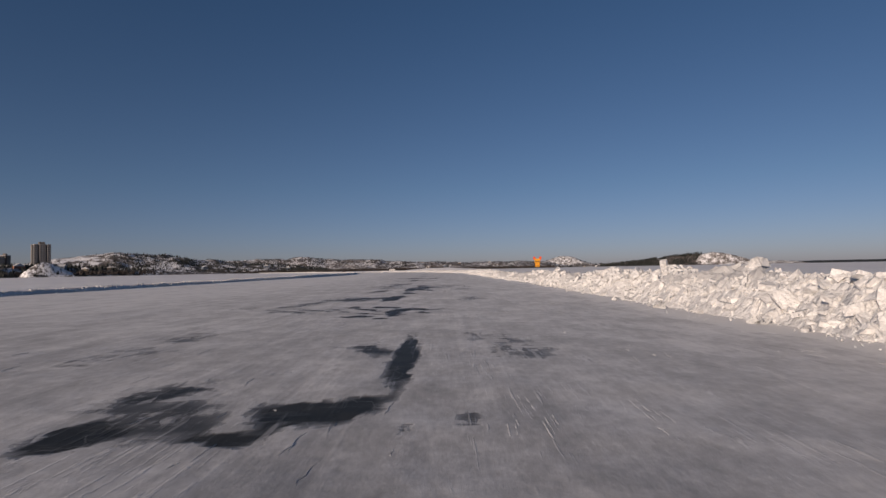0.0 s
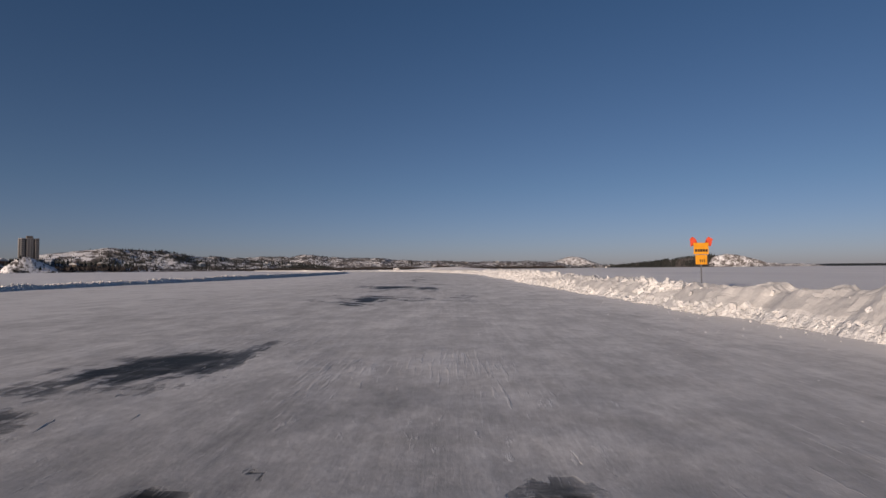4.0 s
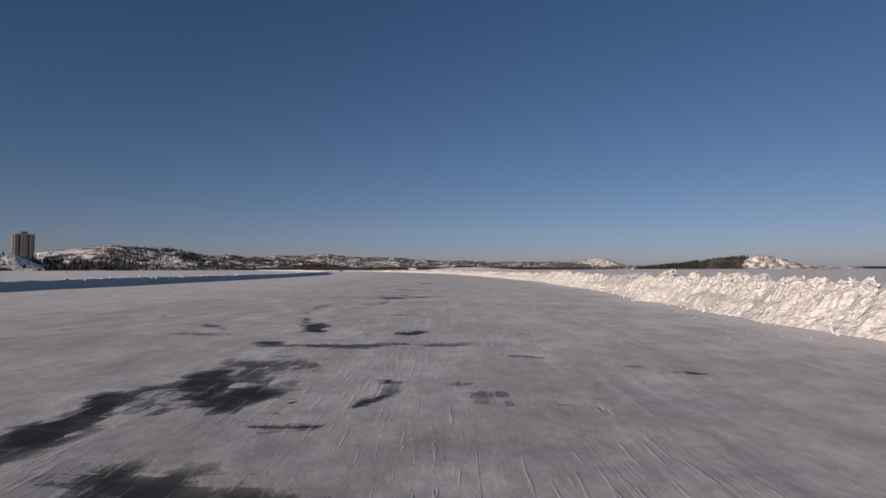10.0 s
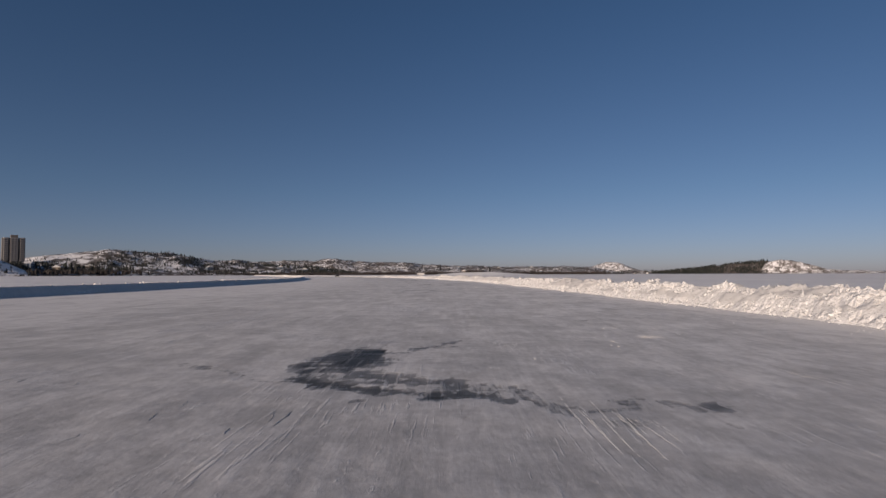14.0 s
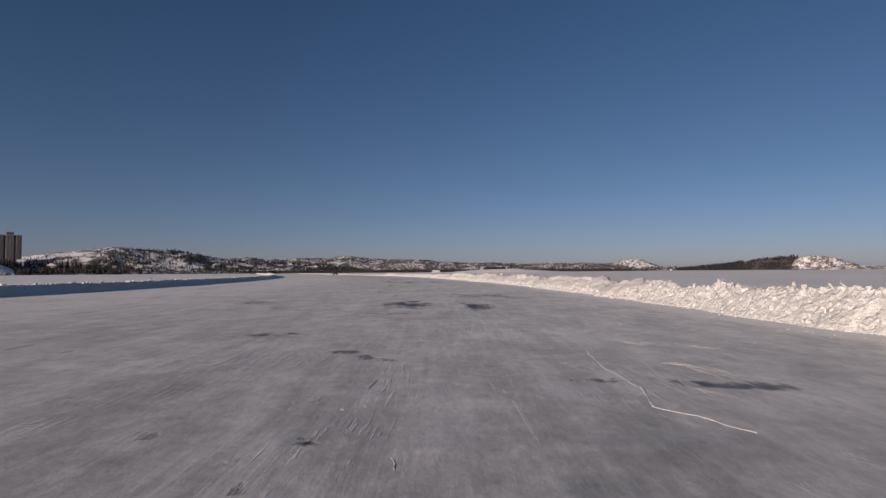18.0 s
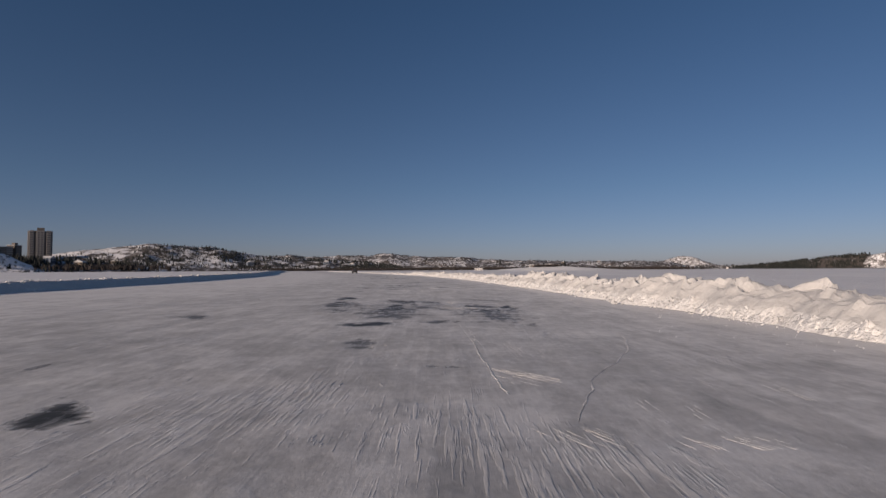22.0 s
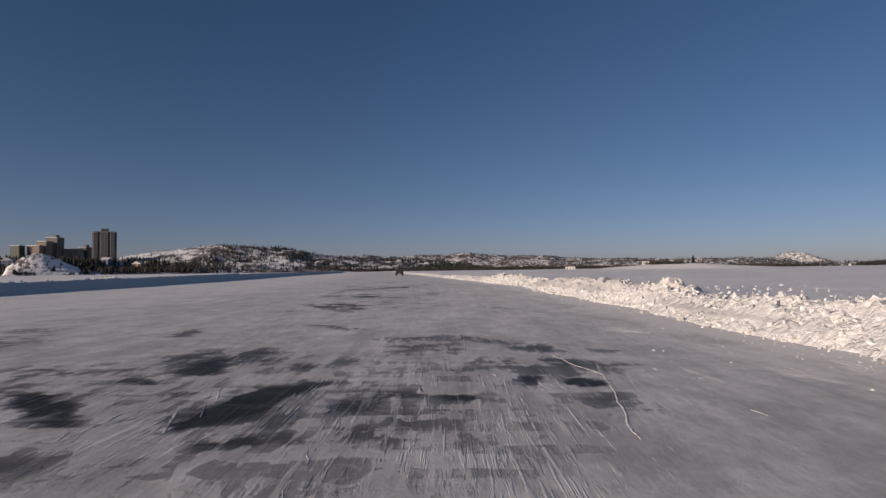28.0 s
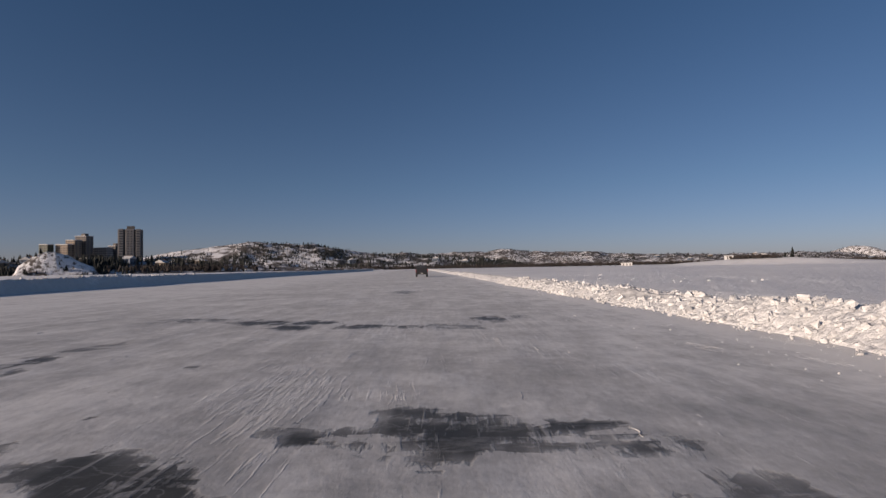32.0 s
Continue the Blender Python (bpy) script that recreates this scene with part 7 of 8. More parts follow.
# ---------------------------------------------------------------- the vehicle ahead
M_PAINT = plain("dark_grey_car_paint", (0.035, 0.036, 0.04), 0.35, vary=0.3)
M_TYRE = plain("tyre_rubber", (0.02, 0.02, 0.02), 0.9)
M_RIM = plain("alloy_rim", (0.35, 0.35, 0.36), 0.4, metal=0.8)
M_LAMP = plain("red_lamp_lens", (0.40, 0.02, 0.02), 0.25)
M_PLATE = plain("plate_white", (0.7, 0.7, 0.7), 0.5)
M_TRIM = plain("black_plastic", (0.03, 0.03, 0.03), 0.7)


def pickup(s, lat):
    b = thing("pickup_truck", road_pose(s, lat, 0.02), "dark grey pickup truck driving ahead on the ice road", "truck")
    part("chassis", box(1.5, 5.0, 0.25, (0, 0, 0.55), 0.04), M_TRIM, b)
    bed = part("cargo_bed", box(1.96, 1.9, 0.62, (0, -1.65, 1.0), 0.06), M_PAINT, b)
    part("bed_floor", box(1.6, 1.7, 0.03, (0, -1.65, 1.325)), M_TRIM, bed)
    gate = part("tailgate", box(1.72, 0.06, 0.52, (0, -2.63, 1.02), 0.02), M_PAINT, b)
    part("gate_handle", box(0.26, 0.03, 0.07, (0, -2.67, 1.18), 0.01), M_TRIM, gate)
    part("bumper", box(1.9, 0.2, 0.2, (0, -2.74, 0.62), 0.04), M_TRIM, b)
    part("number_plate", box(0.32, 0.02, 0.16, (0, -2.85, 0.62)), M_PLATE, b)
    part("bonnet", box(1.94, 1.35, 0.62, (0, 2.05, 1.0), 0.1), M_PAINT, b)
    part("cab_lower", box(1.96, 2.1, 0.62, (0, 0.33, 1.0), 0.06), M_PAINT, b)
    bm = bmesh.new()
    lo = [(-0.95, -0.7), (0.95, -0.7), (0.95, 1.4), (-0.95, 1.4)]
    hi = [(-0.76, -0.55), (0.76, -0.55), (0.76, 0.75), (-0.76, 0.75)]
    v = [bm.verts.new((x, y, 1.3)) for x, y in lo] + [bm.verts.new((x, y, 1.88)) for x, y in hi]
    for f in ((3, 2, 1, 0), (4, 5, 6, 7), (0, 1, 5, 4), (1, 2, 6, 5), (2, 3, 7, 6), (3, 0, 4, 7)):
        bm.faces.new([v[i] for i in f])
    bmesh.ops.bevel(bm, geom=bm.edges[:], offset=0.05, segments=2, affect="EDGES")
    cab = part("cab", bm, M_PAINT, b)
    part("rear_window", box(1.35, 0.02, 0.36, (0, -0.64, 1.6)), M_GLASS, cab)
    for sx in (-1, 1):
        part("tail_lamp", box(0.14, 0.06, 0.42, (sx * 0.91, -2.62, 1.05), 0.015), M_LAMP, b)
        part("side_mirror", box(0.22, 0.1, 0.2, (sx * 1.1, 1.15, 1.4), 0.03), M_TRIM, b)
        part("side_window", box(0.02, 1.3, 0.34, (sx * 0.865, 0.2, 1.6)), M_GLASS, cab)
        for y in (-1.7, 1.75):
            w = part("tyre", tube(0.39, 0.26, (sx * 0.84, y, 0.39), "X", 24, bevel=0.05), M_TYRE, b)
            part("rim", tube(0.23, 0.27, (sx * 0.845, y, 0.39), "X", 16), M_RIM, w)


pickup(526.0, -0.6)


# ---------------------------------------------------------------- pressure cracks in the ice
CRACKS = [
    [(236.3, 2.8), (234.5, 2.6), (233.5, 2.6), (232.7, 2.6), (231.8, 2.4), (231.4, 2.7), (230.8, 3.0)],
    [(388.0, 2.1), (387.1, 2.2), (386.2, 2.45), (384.9, 2.2), (383.9, 2.0), (383.2, 1.9)],
    [(409.5, 2.2), (408.6, 2.13), (407.4, 2.01), (405.6, 2.0), (404.3, 1.85), (401.9, 1.6), (400.9, 1.75), (399.4, 1.4), (398.3, 1.1), (397.6, 0.9)],
    [(414.3, 4.1), (412.5, 3.4), (410.8, 2.66), (409.5, 2.2)],
    [(421.5, -0.9), (416.7, -0.8), (414.0, -0.9), (412.4, -0.9)],
    [(429.5, 4.5), (428.0, 4.2), (425.4, 3.87), (424.1, 4.27), (423.2, 4.47)],
    [(276.8, 3.0), (275.8, 3.1), (275.0, 3.2)],
    [(297.8, 4.2), (295.9, 3.7), (294.3, 3.0), (293.1, 2.3), (292.2, 2.0), (290.7, 1.5)],
]
CRACKS += [
    [(116.5, 0.2), (116.2, 0.4), (115.6, 0.5)],
    [(298.5, 0.8), (294.4, 0.8), (291.9, 0.9)],
    [(431.0, 1.0), (428.2, 1.0), (425.9, 1.0)],
    [(435.2, 4.7), (433.5, 4.88), (432.7, 4.9), (431.7, 4.75), (430.9, 4.7)],
]


def ice_crack(points, seed):
    """A low broken ridge of white ice along a line of (along, offset)."""
    rng = np.random.RandomState(seed)
    p = np.array(points)
    d = np.concatenate([[0], np.cumsum(np.hypot(*np.diff(p, axis=0).T))])
    u = np.arange(0, d[-1], 0.06)
    s, l = np.interp(u, d, p[:, 0]), np.interp(u, d, p[:, 1])
    l = l + 0.10 * (fbm(u / 0.5, 0 * u + seed, 4, seed) - 0.5)
    wide = (0.004 + 0.024 * fbm(u / 0.3, 0 * u, 3, seed + 4)) * smooth(0, 0.3, u) * (1 - smooth(d[-1] - 0.3, d[-1], u)) + 0.002
    wide = wide * (0.1 + 0.9 * smooth(0.36, 0.5, fbm(u / 0.4, 0 * u + 5, 3, seed + 9)))
    high = 0.001 + 0.0025 * fbm(u / 0.16, 0 * u + 2, 2, seed + 7)
    across, up = np.array([-1.0, -0.5, 0.1, 0.55, 1.0]), np.array([-0.9, 0.5, 1.0, 0.35, -0.9])
    S, L = np.repeat(s[:, None], 5, 1), l[:, None] + wide[:, None] * across * rng.uniform(0.5, 1.6, (len(u), 5))
    Z = road_height(S, L, clear_field(S, L)) + 0.003 - 0.004 * (np.abs(across) > 0.9) + high[:, None] * up * (0.7 + 0.6 * rng.rand(len(u), 5))
    x, y, _ = on_road(S.ravel(), L.ravel())
    ob = new("ice_crack", grid_mesh("ice_crack", x.reshape(S.shape), y.reshape(S.shape), Z, M_CRACK, False))
    tagged(ob, "white pressure crack running through the road ice", "ice crack", "cracks in the ice")


for k, c in enumerate(CRACKS):
    ice_crack(c, k + 1)


# ---------------------------------------------------------------- crumbs of snow on the road
def road_crumbs(count):
    rng = np.random.RandomState(17)
    s = rng.uniform(0, 470, count)
    l = lerp_table(RIGHT_FOOT, s) - 0.1 - np.abs(rng.normal(0, 1.0, count)) ** 1.5
    keep = (vnoise(l / 1.3, s / 3.5, 71) > 0.35) & (l < lerp_table(RIGHT_FOOT, s) + 0.2)
    z = road_height(s[:, None], l[:, None], 0 * s[:, None])[:, 0]
    x, y, _ = on_road(s, l)
    verts, faces = [], []
    for k in np.nonzero(keep)[0]:
        size = 0.012 + 0.05 * rng.rand() ** 3
        b = turned(rng, block_geo(rng, size)) * (1, 1, 0.6) + (x[k], y[k], z[k] + 0.004)
        n = len(verts)
        verts.extend(b)
        faces.extend([tuple(i + n for i in f) for f in BLOCK_FACES])
    tagged(new("snow_crumbs", mesh_of("snow_crumbs", verts, faces, M_CHUNK)), "small crumbs of snow strewn on the ice road", "snow", kind="stuff")


road_crumbs(9000)


# torn ridges of snow in the lanes: along, right offset, reach along, drift to the right, how many
SCRAPED = []
SCRAPED += [
    (5.3, 0.58, 0.7, 0.03, 2), (5.5, 0.97, 1.1, 0.01, 2), (6, 2.04, 1, 0.07, 3), (6.4, 0.82, 1.3, -0.04, 2), (7.4, 4.35, 1.8, 0.23, 2), (9.6, 6.33, 1, 0.08, 3), (17.9, 0.89, 1.3, -0.12, 3), (18.4, 0.74, 2.1, 0.07, 3),
    (18.9, 2.36, 1.1, -0.04, 3), (19.4, 1.7, 1.3, -0, 2), (19.4, 2.08, 1.4, -0.05, 5), (19.8, 4.03, 0.7, -0.07, 3), (22.5, -1.3, 2.9, 0.07, 3), (24, 4.57, 0.7, -0.34, 4), (24.4, 3.91, 0.7, -0.48, 3), (31.3, 1.9, 1.4, -0.09, 5),
    (33.7, 3.54, 0.3, -0.07, 2), (34.6, 0.81, 1.4, 0.17, 2), (37.6, 5.77, 1, -0.26, 2), (38.3, 1.8, 0.8, -0.22, 2),
]
SCRAPED += [
    (43.6, 0.44, 2, -0.07, 2), (43.6, 2.56, 1, -0.07, 3), (44, 2.15, 1.3, 0.09, 3), (45.3, 4.27, 2, 0.21, 2), (45.6, 0.68, 0.9, -0.05, 2), (45.7, 2.62, 0.8, 0.04, 2), (47.5, 2.09, 3.9, -0.16, 2), (48.7, 1.94, 0.7, -0.06, 5),
    (50.6, 4.66, 1.1, -0.05, 2), (51, 4.15, 0.9, -0.07, 2), (52.5, 4.18, 1.6, -0.26, 2), (52.7, 1.85, 3.2, -0.13, 3), (73.6, -1.31, 0.7, -0.03, 3), (74.9, 2.24, 0.4, 0.03, 2), (75.6, 4.49, 1.9, -0.04, 3), (77.6, 6.13, 1.2, -0.13, 3),
    (78.1, 0.6, 1.1, -0.03, 3), (78.9, -0.62, 0.9, -0.1, 2), (80, -1.84, 0.6, -0.03, 3), (80, 1.95, 0.9, -0.01, 4),
]
SCRAPED += [
    (81.2, 2.39, 1.2, 0.03, 2), (81.4, 1.6, 1.4, -0.22, 3), (82.2, 4.06, 2.9, -0.25, 2), (82.3, 0.96, 0.9, -0.01, 2), (82.3, 1.96, 3, 0.03, 2), (82.4, 2.54, 1.4, -0.1, 2), (83.4, 5.74, 0.9, 0, 3), (88, 3.73, 3.2, -0.07, 2),
    (92.9, 3.56, 0.7, -0, 2), (93.7, -1.41, 0.4, -0.01, 3), (94, 0.98, 0.6, -0.07, 4), (94.6, 4.91, 0.8, -0.03, 3), (96.1, 2.14, 2.2, -0.04, 2), (100.8, 7.02, 2.7, -0.07, 2), (103.9, 0.9, 1.1, 0.11, 2), (105.2, 1.25, 0.6, -0.02, 3),
    (105.7, 4.6, 1.2, -0.02, 3), (106.5, 2.18, 0.8, -0.01, 2), (107.6, 4.63, 0.5, -0.12, 2), (108.1, 1.28, 2.4, 0.04, 3),
]
SCRAPED += [
    (109.3, 5.1, 2.3, -0.18, 2), (112, 0.83, 6.2, 0.27, 3), (116.2, 0.46, 0.6, -0.11, 2), (117.8, 4.85, 0.7, 0.07, 3), (117.9, 1.64, 0.7, -0.02, 4), (118.1, -0.37, 0.7, -0.18, 2), (119.3, -6.12, 1.3, 0.05, 2), (119.6, 5.26, 1.5, 0.03, 2),
    (120, 4.8, 4.4, -0.29, 1), (129, 1.7, 0.5, 0.02, 2), (132.1, 1.67, 1.8, -0.03, 3), (134.4, 0.66, 2.6, 0.04, 2), (134.8, 7.57, 1.6, -0.04, 3), (136, 2.96, 1.5, 0.01, 2), (140.4, 1.38, 1.1, -0.05, 4), (141.3, 3.04, 1.2, -0.09, 3),
    (143.2, 5.08, 1.9, 0.49, 2), (144.6, 5.85, 0.9, -0.77, 3), (145.3, 0.69, 0.9, 0.03, 2), (146.3, -0.56, 3.3, -0.11, 2),
]
SCRAPED += [
    (147.5, 3.27, 8.1, 0.41, 2), (153, 2.83, 0.5, -0.13, 2), (153.7, 1.4, 0.5, -0.01, 2), (154.2, 1.37, 2.1, 0.02, 3), (155.6, -0.19, 2.2, -0.01, 2), (160.5, 0.68, 1.4, 0, 2), (160.8, 4.27, 1.6, 0.17, 2), (164.8, 1.4, 0.9, 0.03, 3),
    (165.1, -1.4, 1, 0.02, 4), (165.1, 1.06, 1.3, 0.09, 4), (165.4, -1.19, 1.3, 0.01, 3), (167, 3.26, 1.1, 0.08, 4), (168.1, -1.95, 1, 0.04, 4), (168.4, 3.33, 0.8, 0.03, 2), (168.6, 1.95, 0.7, 0.02, 2), (170, 3.11, 0.9, -0.36, 4),
    (170.5, 6.13, 1.5, -0.16, 2), (171.2, 5.29, 1.2, -0.61, 2), (172.4, 1.18, 5.3, 0.06, 4), (177.3, 1.94, 1, -0.03, 4),
]
SCRAPED += [
    (177.6, 1.73, 1.6, 0.04, 3), (177.8, 1.45, 1.9, 0.01, 3), (178.8, 1, 0.7, 0, 2), (179.4, 3.67, 0.4, -0, 3), (180.1, 5.22, 1.3, -0.12, 2), (183.8, 1.23, 2.3, -0.19, 2), (184, 1.11, 1.6, 0.02, 4), (184.2, 1.43, 1.4, 0.1, 3),
    (184.3, -1.26, 1.2, 0.13, 4), (185.1, 3.07, 1.1, -0.03, 4), (185.3, 4.8, 0.6, -0.47, 5), (186.4, -0.92, 1.3, 0.01, 2), (187.1, 3.37, 0.5, 0.02, 3), (188.7, 0.91, 1.4, -0.03, 2), (188.7, 5.3, 0.7, -0.68, 4), (189.1, 3.04, 0.5, -0.72, 3),
    (192.4, -1.04, 3.3, -0.1, 2), (210.3, 0.27, 0.5, 0, 2), (210.4, -0.39, 0.4, -0.01, 2), (210.7, -1.15, 1.5, -0.27, 2),
]
SCRAPED += [
    (212, 4.88, 0.4, 0.09, 2), (215.4, 4.67, 0.5, -0.33, 3), (215.8, 5.8, 1, -0.31, 2), (216.5, 1.28, 0.2, -0.05, 3), (216.6, 1.51, 0.3, -0.03, 4), (217.1, -0.62, 0.5, -0.12, 3), (217.6, -0.23, 0.7, -0.04, 2), (218.2, 1.38, 0.3, -0.01, 3),
    (218.6, -2.5, 0.3, -0.26, 2), (218.8, 3.74, 1, -0.94, 6), (219.3, 4.24, 1.1, -0.24, 6), (219.5, 3.43, 1.3, -0.09, 6), (220.3, 1.63, 0.8, -0.17, 3), (222.6, 1.17, 0.5, -0.87, 5), (222.6, 2.19, 1.4, 0.05, 3), (222.8, 1.13, 1.7, -0, 4),
    (222.8, 1.44, 1.7, 0.1, 3), (223.6, -0.63, 1.2, -0.18, 3), (230.8, -0.57, 0.5, 0.03, 3), (231, -0.72, 0.7, 0, 4),
]
SCRAPED += [
    (231.1, -0.87, 0.7, 0.04, 4), (231.9, 0.95, 2.5, 0.03, 1), (232.5, 3.36, 0.6, -0.04, 4), (232.6, 4.19, 0.8, 0.2, 5), (232.9, 0.81, 0.5, -0.06, 2), (233.6, -0.62, 1.7, -0.08, 1), (233.9, 4.06, 0.9, -0.13, 6), (234.4, 3.82, 0.5, -0.3, 4),
    (234.6, 2.16, 0.8, -0.08, 3), (236.6, 5.14, 0.8, -0.6, 4), (237.3, 4.12, 0.9, -0.41, 5), (245.3, -1.2, 0.9, -0.1, 5), (245.3, -1.04, 0.7, -0.08, 3), (246.7, 4.49, 1.3, 0.28, 1), (247, 1.72, 0.7, -0.13, 2), (247.1, -1.21, 0.7, -0.05, 3),
    (247.1, -0.97, 0.7, -0.03, 3), (247.5, 1.07, 0.9, -0.07, 3), (248, 3.83, 0.3, -0.31, 3), (250.2, 4.76, 2.7, 0.16, 1),
]
SCRAPED += [
    (250.6, 1.14, 2.9, -0.07, 3), (251.6, -1.23, 2.2, -0.02, 4), (253.4, 7.02, 3, -0.03, 2), (253.7, -0.92, 3, 0.06, 4), (257.2, 3.75, 1.1, -2.5, 7), (259.9, 1.14, 0.5, 0, 3), (260.1, -0.96, 0.9, -0, 3), (260.3, -1.04, 0.9, 0, 2),
    (260.4, 3.24, 0.5, -0.26, 5), (261.2, 1.33, 0.5, 0.01, 2), (261.4, 1.15, 0.7, -0.08, 2), (262.8, 5.27, 1, -0.26, 2), (263.5, 2.62, 0.7, -0.07, 3), (263.7, 3.38, 0.8, -0.32, 4), (263.8, 1.69, 1.3, -0.07, 3), (263.9, 2.16, 1.1, -0.06, 3),
    (264.2, 1.36, 1.2, -0.21, 4), (265.4, 0.02, 8.7, -0.17, 1), (266, -0.24, 7.4, -0.24, 1), (275, -0.9, 0.4, 0.01, 2),
]
SCRAPED += [
    (275, 1.38, 0.9, -0.05, 2), (276.7, 4.68, 0.5, -0.23, 1), (277.2, -0.54, 0.9, -0.03, 2), (277.3, -0.9, 1.6, -0.04, 3), (277.3, 2.35, 0.7, -0.02, 4), (277.5, 1.79, 0.8, 0.02, 3), (277.7, 1.24, 0.7, -0.02, 2), (277.7, 1.44, 0.6, 0.02, 2),
    (280.1, -0.89, 2.4, -0.03, 3), (280.2, 1.77, 0.9, -0.06, 2), (284, 0.64, 4.3, 0.02, 1), (290, -0.9, 0.4, -0.01, 3), (290, 2.38, 0.4, -0.11, 4), (290, 2.87, 0.4, -0.17, 5), (290.1, -1.09, 0.4, -0.03, 3), (290.2, 1.13, 0.4, 0.01, 3),
    (290.2, 1.44, 0.6, -0.25, 8), (291.1, 2.81, 0.7, 0.02, 2), (291.4, 2.42, 0.5, 0, 2), (291.9, 4.3, 1.5, 0.06, 2),
]
SCRAPED += [
    (292.6, 3.57, 1.3, -0.07, 1), (293, 1.27, 1.1, -0.79, 7), (294.9, -1.06, 1.6, -0.09, 3), (294.9, -0.84, 0.9, -0.04, 2), (295.2, 1.92, 0.8, -0.06, 2), (295.5, 1.5, 1.8, -0.07, 4), (296, 0.8, 7.6, -0.19, 2), (306.1, -1.28, 0.8, -0.04, 4),
    (306.1, 1.01, 1.2, 0.24, 3), (306.4, 3.18, 1.4, 0.31, 4), (306.7, -1.73, 1.7, -0.21, 4), (306.9, -0.75, 1, -0.08, 3), (307, -2.2, 1.1, -0.13, 3), (307, 2.74, 1.6, 0.29, 4), (307.1, 0.57, 1.1, -0.25, 6), (307.2, 1.16, 0.9, -0.19, 6),
    (307.9, -1.68, 2.3, -0.16, 5), (308, 2.67, 1.1, 0.09, 3), (309.3, 3.84, 2.1, -0.13, 2), (310.5, 6.27, 2.8, 0.07, 3),
]
SCRAPED += [
    (310.7, 0.76, 2, -0.47, 4), (313.2, -1.55, 0.6, -0.83, 8), (315.4, 2.38, 5.9, -0.62, 1), (321.4, 2.18, 0.7, 0.05, 4), (321.6, -2.39, 1.1, -0.09, 2), (321.7, 0.72, 0.6, -0.02, 2), (321.8, 0.1, 1.2, -0.02, 4), (321.9, -1.51, 0.6, -0.05, 2),
    (321.9, 0.25, 1, -0.02, 3), (322.3, 0.05, 1.8, -0.07, 2), (323, 0.62, 1.2, -0.02, 2), (323.2, 1.37, 1.1, -0.32, 5), (323.3, -1.29, 0.6, 0, 1), (323.4, 2.21, 3.7, -0.04, 1), (324.6, -1.91, 1.4, -0.17, 2), (325.3, 5.5, 2.3, -0.43, 3),
    (326.4, 0.79, 1.3, -0.21, 6), (326.5, 0.3, 1.4, -0.08, 5), (329.9, 0.37, 1.8, -0.84, 7), (337.8, 1.78, 0.3, 0.01, 2),
]
SCRAPED += [
    (337.9, -0.22, 1.2, -0.06, 3), (338.6, 0.32, 1.9, -0.13, 3), (338.7, 0.61, 1.3, -0.15, 6), (339.1, -0.17, 1, -0.02, 4), (339.1, 0.05, 1.2, -0.02, 3), (339.5, -1.98, 1, -0.23, 2), (339.5, 1.5, 3.6, -0.45, 1), (340.6, 0.42, 1, -0.02, 3),
    (340.8, -0.21, 0.7, -0.07, 3), (340.8, 0.05, 0.9, -0.05, 3), (342.1, 4.64, 1.2, -0.11, 3), (342.4, 0.04, 0.9, -0.71, 6), (345.5, 3.61, 0.4, -0.01, 4), (345.9, -0.18, 0.7, 0.04, 6), (345.9, -0.04, 0.8, 0.05, 5), (346, 2.9, 0.4, 0.04, 1),
    (346.1, -0.4, 0.6, -0.01, 3), (346.3, 0.49, 0.2, -0.03, 2), (347.1, -1.74, 0.6, -0.07, 4), (347.1, -1.27, 0.4, -0.03, 3),
]
SCRAPED += [
    (347.4, 2.15, 0.5, -0.17, 5), (347.7, -2.26, 0.4, -0.07, 3), (347.8, -2.44, 0.6, -0.1, 3), (347.8, -2.13, 0.7, -0.09, 3), (348.2, -0.03, 0.4, -0.09, 2), (348.7, -3.84, 0.7, 0.1, 3), (349, -0.98, 1, 0, 3), (349.2, 4.89, 4, -0.39, 2),
    (351.5, -2.57, 0.7, -0.33, 3), (375.9, 3.34, 0.4, 0.02, 3), (376, 2.81, 0.6, -0.04, 5), (376.4, -2.58, 0.7, -0.08, 2), (376.6, -2.6, 0.4, -0.04, 2), (376.7, 1.43, 0.7, -0.09, 4), (376.8, 1.92, 1.8, -0.15, 2), (377.6, 2.81, 0.6, 0, 3),
    (378.1, -2.54, 0.5, 0.06, 2), (378.3, 1.86, 0.7, -0.13, 4), (378.6, 1.4, 0.6, -0.06, 3), (378.7, 0.72, 0.7, -0.11, 3),
]
SCRAPED += [
    (378.8, 0.39, 0.5, -0.1, 3), (378.9, 3.32, 0.6, -0.02, 3), (379.1, 0.14, 0.7, -0.09, 3), (379.5, -0.12, 1, -0.12, 3), (380, -0.82, 0.6, -0.24, 4), (381, 0.23, 0.7, -0.1, 2), (381.3, -0.16, 0.9, -0.08, 2), (381.6, -0.8, 0.8, -0.23, 2),
    (381.6, -0.64, 1.2, -0.04, 2), (383.3, -3.18, 0.5, -0.13, 3), (383.8, -0.89, 1, -0.04, 3), (384, 1.62, 1.9, 0.03, 2), (384.4, 1, 2.5, 0.09, 2), (384.5, -1.48, 2.7, -0.01, 3), (384.7, -2.56, 2.4, -0.78, 2), (385, -0.76, 1.5, 0.05, 4),
    (385.1, -0.84, 4.5, -0.51, 2), (385.2, -0.65, 1.9, 0.04, 4), (385.5, 1.61, 0.5, -0.04, 4), (386.1, 3.78, 1.3, -0.12, 2),
]
